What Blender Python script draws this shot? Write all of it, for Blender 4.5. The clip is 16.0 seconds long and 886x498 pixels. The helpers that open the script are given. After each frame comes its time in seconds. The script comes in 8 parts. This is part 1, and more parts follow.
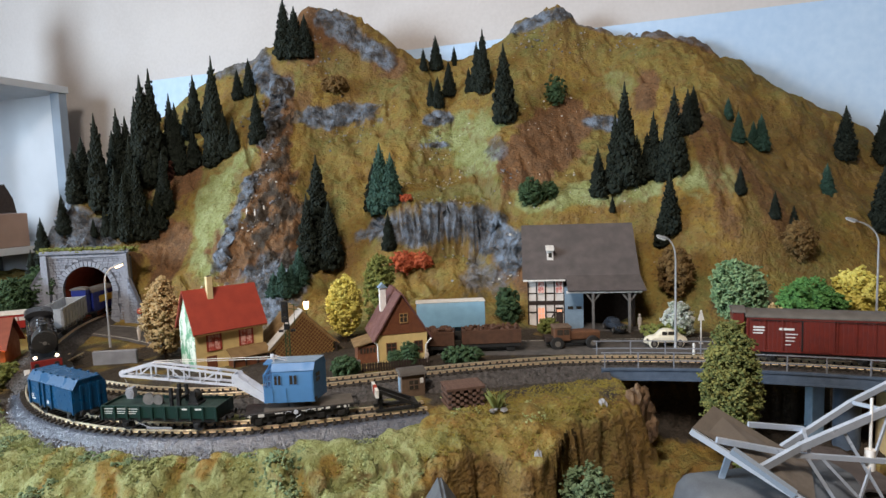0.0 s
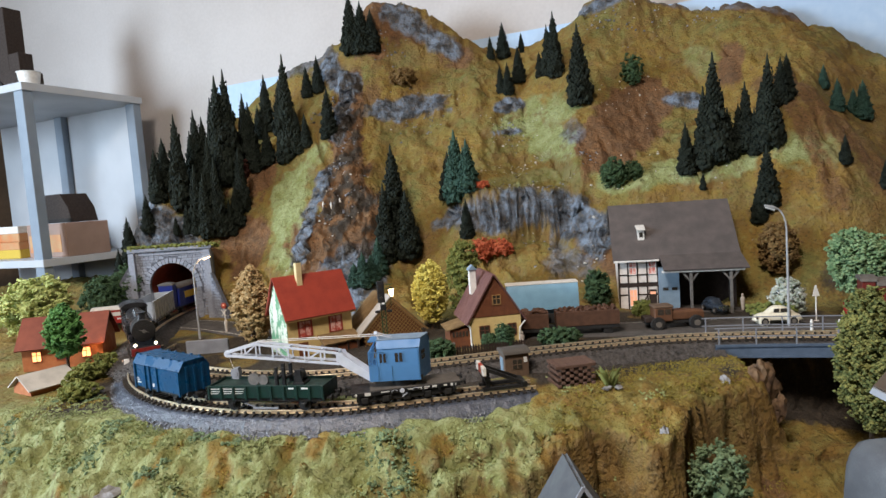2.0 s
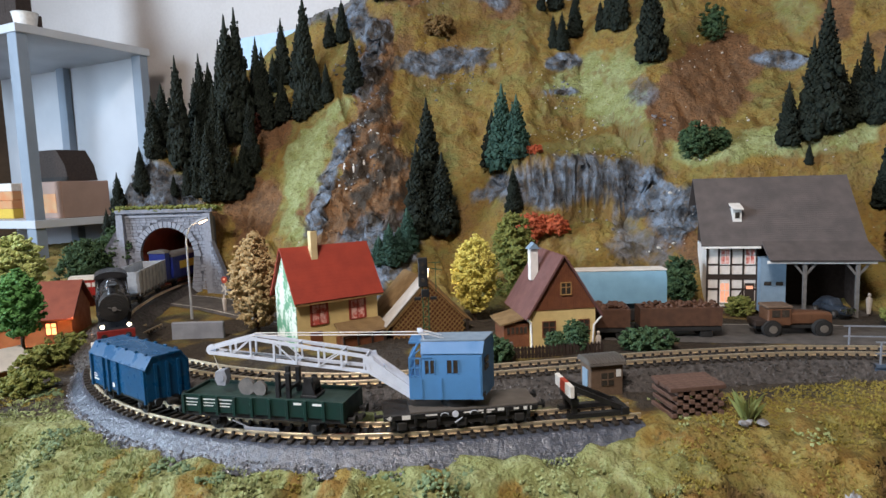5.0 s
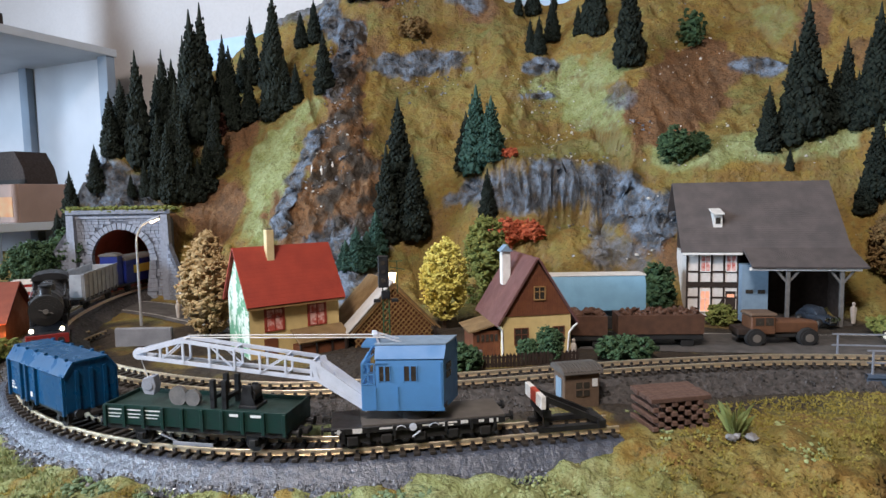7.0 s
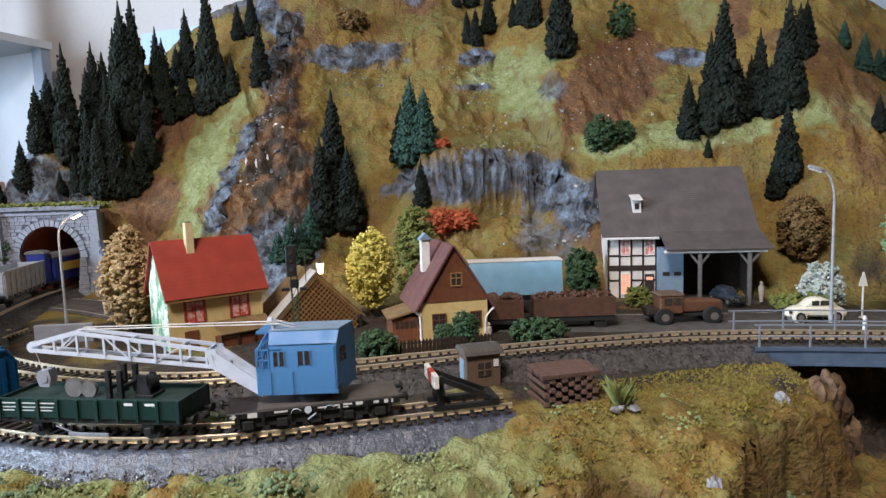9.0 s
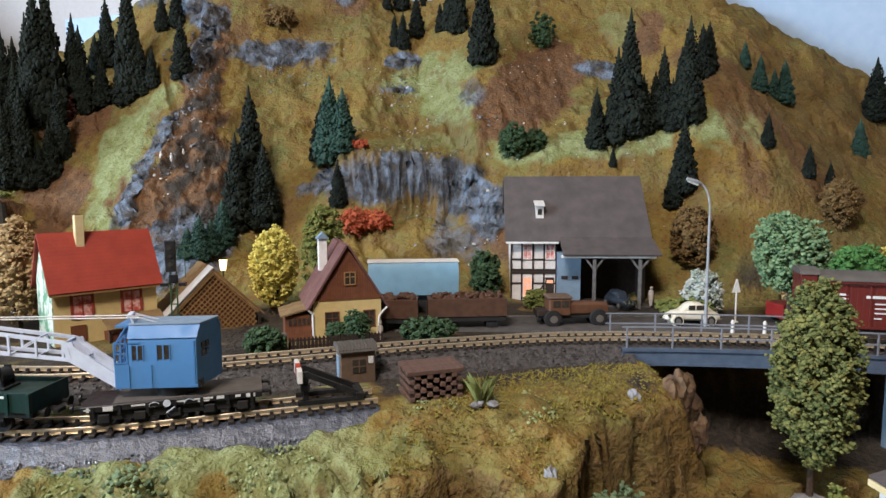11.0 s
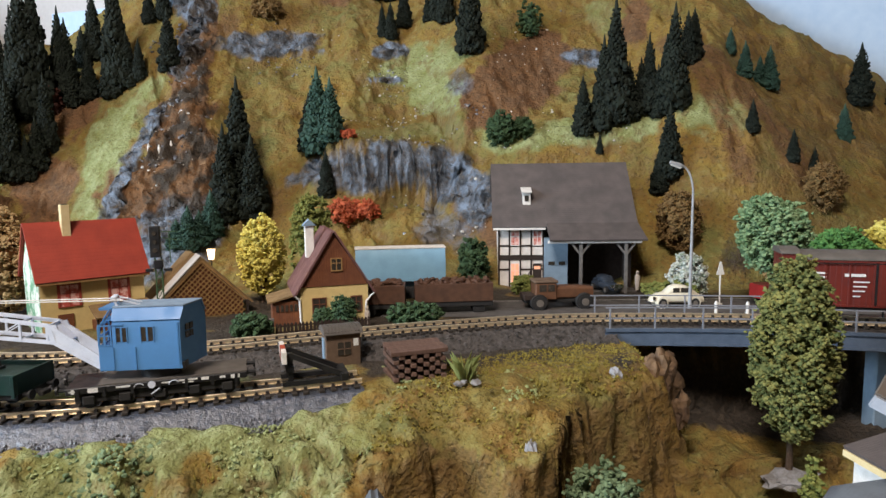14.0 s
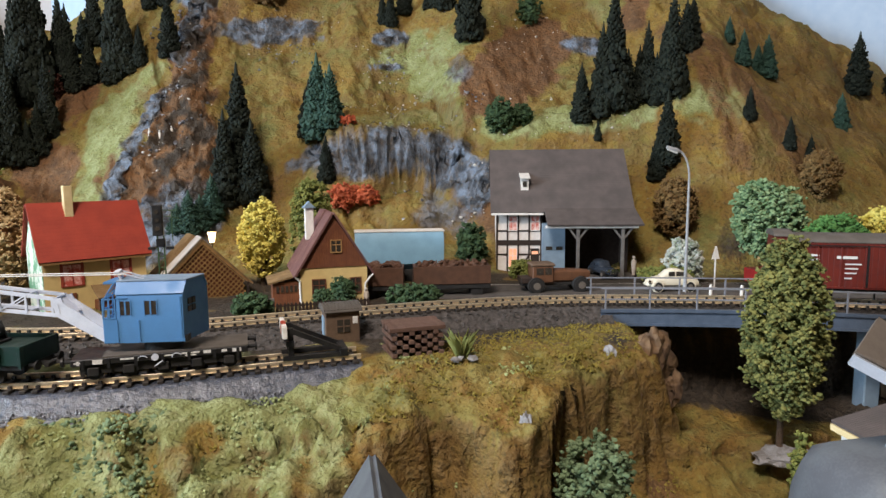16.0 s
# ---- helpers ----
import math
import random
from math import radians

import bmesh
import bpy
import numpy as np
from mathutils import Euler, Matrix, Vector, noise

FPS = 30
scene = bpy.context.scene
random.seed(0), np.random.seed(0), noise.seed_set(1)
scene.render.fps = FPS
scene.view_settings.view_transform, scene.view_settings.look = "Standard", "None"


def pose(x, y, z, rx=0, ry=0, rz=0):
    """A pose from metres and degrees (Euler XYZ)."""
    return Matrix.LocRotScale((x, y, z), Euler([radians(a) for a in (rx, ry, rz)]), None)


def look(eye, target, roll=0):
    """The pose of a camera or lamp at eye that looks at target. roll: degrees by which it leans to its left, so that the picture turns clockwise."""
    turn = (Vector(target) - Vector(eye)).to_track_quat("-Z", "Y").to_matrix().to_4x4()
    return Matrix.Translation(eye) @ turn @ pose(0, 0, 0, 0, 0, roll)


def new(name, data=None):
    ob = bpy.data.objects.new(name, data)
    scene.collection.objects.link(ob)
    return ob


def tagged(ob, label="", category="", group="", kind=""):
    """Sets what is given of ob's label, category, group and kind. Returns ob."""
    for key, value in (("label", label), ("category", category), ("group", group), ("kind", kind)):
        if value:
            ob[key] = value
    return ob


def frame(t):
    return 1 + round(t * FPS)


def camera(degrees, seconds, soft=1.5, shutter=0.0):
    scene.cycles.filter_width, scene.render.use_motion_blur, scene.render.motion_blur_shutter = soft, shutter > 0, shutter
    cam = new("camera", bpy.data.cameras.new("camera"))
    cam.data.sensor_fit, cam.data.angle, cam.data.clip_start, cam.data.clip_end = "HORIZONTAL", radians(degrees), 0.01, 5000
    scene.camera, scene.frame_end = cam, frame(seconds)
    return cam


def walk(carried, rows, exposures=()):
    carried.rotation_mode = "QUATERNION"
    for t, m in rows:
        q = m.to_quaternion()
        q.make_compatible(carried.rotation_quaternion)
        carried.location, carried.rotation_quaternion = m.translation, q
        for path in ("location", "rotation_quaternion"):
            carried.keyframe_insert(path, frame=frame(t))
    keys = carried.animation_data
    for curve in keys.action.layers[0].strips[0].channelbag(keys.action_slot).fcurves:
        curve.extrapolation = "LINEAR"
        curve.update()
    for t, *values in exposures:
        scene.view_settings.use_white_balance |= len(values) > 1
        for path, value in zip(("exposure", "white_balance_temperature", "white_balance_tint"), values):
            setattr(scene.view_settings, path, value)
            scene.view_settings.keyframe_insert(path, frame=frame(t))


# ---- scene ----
cam = camera(70.7, 16.0, soft=1.5)
METRES, EYE, TILT, LEAN, TURN = 0.43, 0.207, -5.5, 2.0, 0.0
ROWS = [
    (0.0, 0.0, 0.0, 0.0, 0.0, 0.0, -0.0),
    (0.5, -0.0717, 0.0042, -0.014, 2.5, -1.03, -0.97),
    (1.0, -0.1159, 0.0163, -0.035, 3.66, -0.71, -1.1),
    (1.5, -0.117, 0.0421, -0.0591, 3.39, -0.18, -0.97),
    (2.0, -0.1115, 0.0514, -0.0683, 4.72, 0.56, 1.66),
    (2.5, -0.1271, 0.0959, -0.0735, 3.8, -0.56, 0.17),
    (3.0, -0.1548, 0.1599, -0.0711, 4.2, -0.19, 0.02),
    (3.5, -0.1782, 0.2371, -0.0624, 3.79, -0.91, -0.21),
    (4.0, -0.2126, 0.3069, -0.072, 6.09, -1.56, -0.77),
    (6.5, -0.2377, 0.5066, -0.1064, 4.75, 0.03, -1.24),
    (7.0, -0.2158, 0.5103, -0.1168, 4.0, 0.28, -1.33),
    (7.5, -0.1938, 0.5089, -0.1177, 3.74, 0.72, -0.37),
    (8.0, -0.1792, 0.5032, -0.1156, 2.89, -0.07, -1.49),
    (8.5, -0.1585, 0.5007, -0.1159, 2.25, -0.73, -1.2),
    (9.0, -0.1189, 0.4883, -0.1234, 0.82, -0.39, -0.14),
    (9.5, -0.071, 0.4822, -0.1159, -1.39, -0.89, -0.21),
    (10.0, -0.0438, 0.4724, -0.1155, -2.42, -0.64, -1.15),
    (12.5, 0.0264, 0.4478, -0.1365, -4.64, -0.06, -0.99),
    (13.0, 0.0246, 0.4504, -0.1351, -4.45, -0.45, -0.91),
    (13.5, 0.0214, 0.4471, -0.1437, -4.45, -0.49, -0.85),
    (14.0, 0.0145, 0.4452, -0.1423, -4.19, -0.69, -0.87),
    (14.5, 0.0073, 0.446, -0.1509, -4.25, -1.1, -1.02),
    (15.0, 0.0157, 0.4417, -0.156, -4.43, -1.23, -0.84),
    (15.5, 0.018, 0.4353, -0.1553, -4.48, -0.96, -0.89),
    (16.0, 0.0156, 0.429, -0.1627, -4.25, -1.4, -1.15),
]
walk(cam, [(t, pose(0, 0, EYE, TILT, LEAN, TURN) @ pose(METRES * x, METRES * y, METRES * z, 90 + pitch, roll, yaw)) for t, x, y, z, yaw, pitch, roll in ROWS],
     exposures=[(0.0, 0.0, 6450, 10), (3.5, 0.0, 6400, 10), (6.5, 0.05, 6050, 12), (9.5, 0.08, 6050, 12), (12.5, 0.12, 6350, 11), (16.0, 0.14, 6500, 11.5)])

# ---- light: a cool window beside the layout, a warm lamp under the ceiling ----
ROOM = Matrix.Translation((0, 1.545, 0)) @ Matrix.Rotation(math.atan(-0.365), 4, "Z")  # local y = 0 is the wall behind the layout
world = bpy.data.worlds.new("world")
scene.world = world
world.use_nodes = True
wn = world.node_tree
sky = wn.nodes.new("ShaderNodeTexSky")
sky.sky_type = "NISHITA"
sky.sun_disc = False
sky.sun_elevation, sky.sun_rotation = radians(35), radians(200)
wn.links.new(sky.outputs[0], wn.nodes["Background"].inputs[0])
wn.nodes["Background"].inputs[1].default_value = 0.1


def area_lamp(name, place, target, size, watts, colour):
    data = bpy.data.lights.new(name, "AREA")
    data.shape, data.size, data.size_y = "RECTANGLE", size[0], size[1]
    data.energy, data.color = watts, colour
    ob = new(name, data)
    ob.matrix_world = look(place, target)
    return tagged(ob, "", "", "", "structure")


area_lamp("window_light", ROOM @ Vector((-1.80, -2.35, 0.72)), ROOM @ Vector((0.1, -1.15, 0.0)), (1.1, 0.9), 106, (0.70, 0.85, 1.0))
area_lamp("ceiling_lamp_light", ROOM @ Vector((0.22, -2.0, 1.40)), ROOM @ Vector((0.12, -1.0, 0.0)), (0.42, 0.28), 36, (1.0, 0.89, 0.80))


def point_lamp(name, place, watts, colour, radius=0.002):
    data = bpy.data.lights.new(name, "POINT")
    data.energy, data.color, data.shadow_soft_size = watts, colour, radius
    ob = new(name, data)
    ob.location = place
    return tagged(ob, "", "", "", "structure")


# ---- materials ----
def mat(name, c1, c2=None, rough=0.6, scale=150.0, bump=0.15, metal=0.0, fine=1200.0, spread=0.5, island=0.0, emit=None, power=0.0, spec=0.35, depth=0.0006, rand=0.0):
    """A painted or natural surface: two tones mixed by coarse and fine noise, fine relief, uneven gloss."""
    m = bpy.data.materials.new(name)
    m.use_nodes = True
    nt = m.node_tree
    bs = nt.nodes["Principled BSDF"]
    c2 = c2 or tuple(v * 0.72 for v in c1)
    tc = nt.nodes.new("ShaderNodeTexCoord")
    n1 = nt.nodes.new("ShaderNodeTexNoise")
    n1.inputs["Scale"].default_value, n1.inputs["Detail"].default_value = scale, 5
    n2 = nt.nodes.new("ShaderNodeTexNoise")
    n2.inputs["Scale"].default_value, n2.inputs["Detail"].default_value = fine, 3
    for n in (n1, n2):
        nt.links.new(tc.outputs["Object"], n.inputs["Vector"])
    add = nt.nodes.new("ShaderNodeMath")
    add.operation = "MULTIPLY_ADD"
    add.inputs[1].default_value = 0.45
    nt.links.new(n2.outputs[0], add.inputs[0])
    nt.links.new(n1.outputs[0], add.inputs[2])
    last = add.outputs[0]
    if island:
        geo = nt.nodes.new("ShaderNodeNewGeometry")
        mi = nt.nodes.new("ShaderNodeMath")
        mi.operation = "MULTIPLY_ADD"
        mi.inputs[1].default_value = island
        nt.links.new(geo.outputs["Random Per Island"], mi.inputs[0])
        nt.links.new(last, mi.inputs[2])
        last = mi.outputs[0]
    if rand:
        oi = nt.nodes.new("ShaderNodeObjectInfo")
        mi = nt.nodes.new("ShaderNodeMath")
        mi.operation = "MULTIPLY_ADD"
        mi.inputs[1].default_value = rand
        nt.links.new(oi.outputs["Random"], mi.inputs[0])
        nt.links.new(last, mi.inputs[2])
        last = mi.outputs[0]
    ramp = nt.nodes.new("ShaderNodeMapRange")
    mid = 0.725 + island * 0.5 + rand * 0.5
    half = 0.16 / max(spread, 0.05) * 0.5 + island * 0.5 + rand * 0.5
    ramp.inputs[1].default_value, ramp.inputs[2].default_value = mid - half, mid + half
    nt.links.new(last, ramp.inputs[0])
    mix = nt.nodes.new("ShaderNodeMix")
    mix.data_type = "RGBA"
    mix.inputs[6].default_value, mix.inputs[7].default_value = (*c1, 1), (*c2, 1)
    nt.links.new(ramp.outputs[0], mix.inputs[0])
    nt.links.new(mix.outputs[2], bs.inputs["Base Color"])
    rr = nt.nodes.new("ShaderNodeMapRange")
    rr.inputs[1].default_value, rr.inputs[2].default_value = 0.3, 0.7
    rr.inputs[3].default_value, rr.inputs[4].default_value = max(rough - 0.1, 0.03), min(rough + 0.12, 1)
    nt.links.new(n1.outputs[0], rr.inputs[0])
    nt.links.new(rr.outputs[0], bs.inputs["Roughness"])
    bs.inputs["Metallic"].default_value = metal
    bs.inputs["Specular IOR Level"].default_value = spec
    if bump:
        bp = nt.nodes.new("ShaderNodeBump")
        bp.inputs["Strength"].default_value, bp.inputs["Distance"].default_value = bump, depth
        nt.links.new(add.outputs[0], bp.inputs["Height"])
        nt.links.new(bp.outputs[0], bs.inputs["Normal"])
    if emit:
        bs.inputs["Emission Color"].default_value = (*emit, 1)
        bs.inputs["Emission Strength"].default_value = power
    return m


def glass(name, colour=(0.9, 0.95, 1.0), rough=0.05):
    m = bpy.data.materials.new(name)
    m.use_nodes = True
    bs = m.node_tree.nodes["Principled BSDF"]
    bs.inputs["Base Color"].default_value = (*colour, 1)
    bs.inputs["Roughness"].default_value = rough
    bs.inputs["Transmission Weight"].default_value = 0.8
    return m


def striped(m, direction, period, depth=0.0006, dark=0.35):
    """Adds the rows of tiles, boards or ribs of a surface: grooves every `period` metres along a direction."""
    nt = m.node_tree
    bs = nt.nodes["Principled BSDF"]
    tc = nt.nodes.new("ShaderNodeTexCoord")
    dot = nt.nodes.new("ShaderNodeVectorMath")
    dot.operation = "DOT_PRODUCT"
    dot.inputs[1].default_value = [v / period for v in direction]
    nt.links.new(tc.outputs["Object"], dot.inputs[0])
    fr = nt.nodes.new("ShaderNodeMath")
    fr.operation = "FRACT"
    nt.links.new(dot.outputs["Value"], fr.inputs[0])
    gr = nt.nodes.new("ShaderNodeMapRange")
    gr.inputs[1].default_value, gr.inputs[2].default_value = 0.0, 0.16
    nt.links.new(fr.outputs[0], gr.inputs[0])
    bp = nt.nodes.new("ShaderNodeBump")
    bp.inputs["Strength"].default_value, bp.inputs["Distance"].default_value = 0.8, depth
    nt.links.new(gr.outputs[0], bp.inputs["Height"])
    old = bs.inputs["Normal"].links[0].from_socket if bs.inputs["Normal"].links else None
    if old:
        nt.links.new(old, bp.inputs["Normal"])
    nt.links.new(bp.outputs[0], bs.inputs["Normal"])
    src = bs.inputs["Base Color"].links[0].from_socket
    mx = nt.nodes.new("ShaderNodeMix")
    mx.data_type, mx.blend_type = "RGBA", "MULTIPLY"
    mx.inputs[7].default_value = (1 - dark, 1 - dark, 1 - dark, 1)
    inv = nt.nodes.new("ShaderNodeMath")
    inv.operation = "SUBTRACT"
    inv.inputs[0].default_value = 1.0
    nt.links.new(gr.outputs[0], inv.inputs[1])
    nt.links.new(inv.outputs[0], mx.inputs[0])
    nt.links.new(src, mx.inputs[6])
    nt.links.new(mx.outputs[2], bs.inputs["Base Color"])
    return m


X, Y, Z = (1, 0, 0), (0, 1, 0), (0, 0, 1)
M = {}
M["wall"] = mat("wall_paint", (0.53, 0.495, 0.475), (0.47, 0.435, 0.415), 0.85, 3, 0.1, fine=120)
M["backdrop"] = mat("backdrop_paint", (0.36, 0.50, 0.68), (0.46, 0.59, 0.74), 0.6, 2.0, 0.03, fine=60)
M["floor"] = mat("room_floor", (0.25, 0.20, 0.16), None, 0.6, 4)
M["shelf_white"] = mat("shelf_white", (0.5, 0.52, 0.55), (0.44, 0.46, 0.49), 0.5, 8, 0.05)
M["shelf_grey"] = mat("shelf_grey", (0.25, 0.30, 0.36), (0.20, 0.24, 0.29), 0.5, 10, 0.05)
M["ballast"] = mat("ballast", (0.066, 0.078, 0.106), (0.028, 0.033, 0.045), 0.32, 420, 0.9, fine=1300, spread=0.45, depth=0.0009, spec=0.8)
M["ballast_brown"] = mat("ballast_brown", (0.085, 0.074, 0.068), (0.03, 0.027, 0.024), 0.5, 300, 1.0, fine=900, spread=0.5, depth=0.0012)
M["sleeper"] = mat("sleeper_plastic", (0.035, 0.028, 0.022), (0.02, 0.016, 0.013), 0.6, 400, 0.2, rand=0.3)
M["rail"] = mat("rail_brass", (0.92, 0.80, 0.60), (0.74, 0.62, 0.44), 0.40, 300, 0.03, metal=0.9)
M["asphalt"] = mat("road_grey", (0.085, 0.075, 0.068), (0.055, 0.05, 0.045), 0.75, 80, 0.3, fine=2500)
M["line_white"] = mat("road_line", (0.65, 0.63, 0.58), (0.4, 0.38, 0.33), 0.7, 300, 0.1)
M["black"] = mat("black_plastic", (0.011, 0.011, 0.012), (0.020, 0.020, 0.020), 0.42, 200, 0.05)
M["black_matt"] = mat("black_matt", (0.012, 0.012, 0.012), (0.022, 0.02, 0.018), 0.75, 200, 0.1)
M["crane_blue"] = mat("crane_blue", (0.070, 0.195, 0.40), (0.060, 0.17, 0.35), 0.45, 120, 0.06, spread=0.3)
M["crane_roof"] = mat("crane_roof_grey_blue", (0.20, 0.27, 0.35), (0.17, 0.23, 0.30), 0.5, 120, 0.06)
M["boom"] = mat("boom_pale_grey", (0.58, 0.62, 0.70), (0.50, 0.54, 0.62), 0.4, 150, 0.05)
M["wagon_green"] = mat("wagon_dark_green", (0.008, 0.030, 0.024), (0.006, 0.022, 0.018), 0.4, 150, 0.06)
M["wagon_grey_green"] = mat("wagon_floor_green", (0.018, 0.038, 0.032), (0.012, 0.028, 0.023), 0.55, 90, 0.1)
M["van_blue"] = mat("van_blue", (0.006, 0.060, 0.150), (0.005, 0.046, 0.115), 0.3, 120, 0.06)
M["white_print"] = mat("white_print", (0.70, 0.70, 0.68), (0.55, 0.55, 0.53), 0.6, 900, 0.0)
M["yellow_print"] = mat("yellow_print", (0.60, 0.42, 0.06), (0.5, 0.34, 0.05), 0.6, 900, 0.0)
M["red_print"] = mat("red_print", (0.42, 0.04, 0.03), (0.35, 0.03, 0.02), 0.6, 900, 0.0)
M["red_white"] = mat("signal_red", (0.42, 0.06, 0.03), (0.36, 0.05, 0.03), 0.5, 300, 0.05)
M["white_paint"] = mat("white_paint", (0.72, 0.70, 0.66), (0.60, 0.58, 0.54), 0.55, 150, 0.06)
M["cream_paint"] = mat("cream_paint", (0.66, 0.54, 0.30), (0.58, 0.46, 0.24), 0.7, 110, 0.12)
M["cream_wall"] = mat("cream_wall", (0.62, 0.47, 0.20), (0.54, 0.40, 0.17), 0.75, 120, 0.15)
M["red_roof"] = striped(mat("red_roof", (0.33, 0.045, 0.025), (0.26, 0.035, 0.02), 0.6, 60, 0.15), (0, 1, 0), 0.0021, 0.00015, 0.05)
M["rust_roof"] = mat("rust_roof", (0.21, 0.050, 0.024), (0.15, 0.036, 0.018), 0.65, 60, 0.2)
M["maroon_roof"] = striped(mat("maroon_roof", (0.14, 0.062, 0.055), (0.11, 0.05, 0.045), 0.6, 90, 0.15), (0.0, 1, 0), 0.0024, 0.0003, 0.12)
M["grey_roof"] = striped(mat("grey_brown_roof", (0.100, 0.083, 0.078), (0.074, 0.063, 0.060), 0.75, 60, 0.2), (0, 1, 0), 0.002, 0.0003, 0.15)
M["tan_roof"] = striped(mat("tan_roof", (0.22, 0.14, 0.06), (0.16, 0.10, 0.045), 0.7, 90, 0.2), (0, 1, 0), 0.003, 0.0003, 0.2)
M["pale_roof"] = mat("pale_roof", (0.55, 0.52, 0.48), (0.42, 0.40, 0.37), 0.6, 60, 0.1)
M["brown_boards"] = striped(mat("brown_boards", (0.16, 0.055, 0.022), (0.12, 0.04, 0.017), 0.65, 120, 0.15), X, 0.0022, 0.0003, 0.35)
M["dark_wood"] = mat("dark_wood", (0.035, 0.022, 0.016), (0.025, 0.016, 0.012), 0.7, 200, 0.2)
M["wood"] = mat("weathered_wood", (0.13, 0.085, 0.055), (0.085, 0.055, 0.037), 0.75, 250, 0.25, rand=0.3)
M["sleeper_wood"] = mat("old_sleeper_wood", (0.15, 0.088, 0.064), (0.085, 0.048, 0.036), 0.8, 300, 0.3, rand=0.4)
M["tan_lattice"] = mat("tan_lattice", (0.33, 0.19, 0.07), (0.25, 0.14, 0.05), 0.7, 200, 0.15)
M["ivy"] = mat("painted_ivy", (0.62, 0.66, 0.55), (0.13, 0.30, 0.17), 0.7, 70, 0.1, fine=400, spread=1.6)
M["window_red"] = mat("window_red_frame", (0.30, 0.05, 0.03), (0.24, 0.04, 0.025), 0.5, 200, 0.05)
M["window_dark"] = mat("window_dark", (0.03, 0.028, 0.025), (0.05, 0.04, 0.03), 0.2, 200, 0.0)
M["window_lit"] = mat("window_lit", (0.7, 0.35, 0.22), (0.6, 0.25, 0.15), 0.5, 300, 0.0, emit=(1.0, 0.45, 0.25), power=0.55)
M["half_timber_white"] = mat("plaster_white", (0.68, 0.63, 0.58), (0.58, 0.53, 0.48), 0.75, 150, 0.1)
M["blue_grey"] = mat("blue_grey_door", (0.20, 0.28, 0.36), (0.17, 0.24, 0.31), 0.6, 150, 0.08)
M["sky_blue"] = mat("pale_blue_plastic", (0.20, 0.38, 0.52), (0.17, 0.33, 0.46), 0.5, 80, 0.05)
M["rust_brown"] = mat("rust_brown", (0.10, 0.048, 0.028), (0.07, 0.034, 0.02), 0.65, 150, 0.15)
M["wagon_maroon"] = striped(mat("wagon_maroon", (0.125, 0.020, 0.014), (0.10, 0.016, 0.012), 0.45, 150, 0.06), X, 0.0042, 0.0003, 0.3)
M["wagon_white"] = striped(mat("wagon_white", (0.66, 0.60, 0.52), (0.60, 0.54, 0.46), 0.5, 120, 0.06), X, 0.0040, 0.0002, 0.15)
M["wagon_cream"] = mat("wagon_cream", (0.78, 0.73, 0.67), (0.70, 0.65, 0.58), 0.5, 120, 0.06)
M["wagon_deep_blue"] = mat("wagon_deep_blue", (0.012, 0.022, 0.16), (0.010, 0.018, 0.13), 0.4, 120, 0.05)
M["wagon_roof"] = mat("wagon_roof_grey", (0.105, 0.092, 0.080), (0.08, 0.07, 0.06), 0.6, 80, 0.1)
M["tank_silver"] = mat("tank_silver", (0.62, 0.58, 0.54), (0.55, 0.50, 0.46), 0.28, 120, 0.03, metal=0.7)
M["loco_black"] = mat("loco_black", (0.014, 0.015, 0.018), (0.022, 0.022, 0.024), 0.33, 150, 0.05, spec=0.5)
M["loco_red"] = mat("loco_red", (0.20, 0.018, 0.014), (0.15, 0.014, 0.012), 0.5, 200, 0.05)
M["chrome"] = mat("bright_metal", (0.75, 0.75, 0.76), (0.65, 0.65, 0.67), 0.2, 200, 0.0, metal=1.0)
M["lamp_glow"] = mat("lamp_glow", (1, 0.8, 0.55), (1, 0.8, 0.55), 0.4, 200, 0.0, emit=(1.0, 0.70, 0.40), power=5)
M["head_glow"] = mat("headlamp_glow", (1, 0.9, 0.75), (1, 0.9, 0.75), 0.4, 200, 0.0, emit=(1.0, 0.8, 0.55), power=6)
M["hut_glow"] = mat("hut_window_glow", (1, 0.6, 0.3), (1, 0.6, 0.3), 0.4, 200, 0.0, emit=(1.0, 0.42, 0.14), power=2.2)
M["orange_plaster"] = mat("orange_plaster", (0.42, 0.15, 0.055), (0.33, 0.11, 0.04), 0.75, 120, 0.15)
M["hopper_grey"] = mat("hopper_grey", (0.36, 0.39, 0.42), (0.29, 0.31, 0.34), 0.5, 120, 0.06)
M["worn_grey_post"] = mat("worn_grey_post", (0.15, 0.14, 0.13), (0.10, 0.095, 0.09), 0.6, 200, 0.03)
M["grey_post"] = mat("grey_post", (0.34, 0.35, 0.36), (0.24, 0.25, 0.26), 0.6, 200, 0.03)
M["concrete"] = mat("concrete_grey", (0.27, 0.29, 0.33), (0.20, 0.21, 0.24), 0.8, 60, 0.25)
M["bridge_blue"] = mat("bridge_blue_grey", (0.085, 0.115, 0.165), (0.06, 0.085, 0.125), 0.5, 120, 0.08)
M["bridge_rail"] = mat("bridge_rail_grey", (0.22, 0.23, 0.26), (0.17, 0.18, 0.20), 0.5, 120, 0.06)
M["stone"] = mat("portal_stone", (0.27, 0.285, 0.33), (0.16, 0.17, 0.20), 0.8, 250, 0.4, island=0.35)
M["mortar"] = mat("portal_mortar", (0.11, 0.115, 0.14), (0.07, 0.075, 0.09), 0.85, 250, 0.3)
M["tunnel_red"] = mat("tunnel_red_lining", (0.30, 0.060, 0.030), (0.22, 0.045, 0.022), 0.8, 60, 0.2)
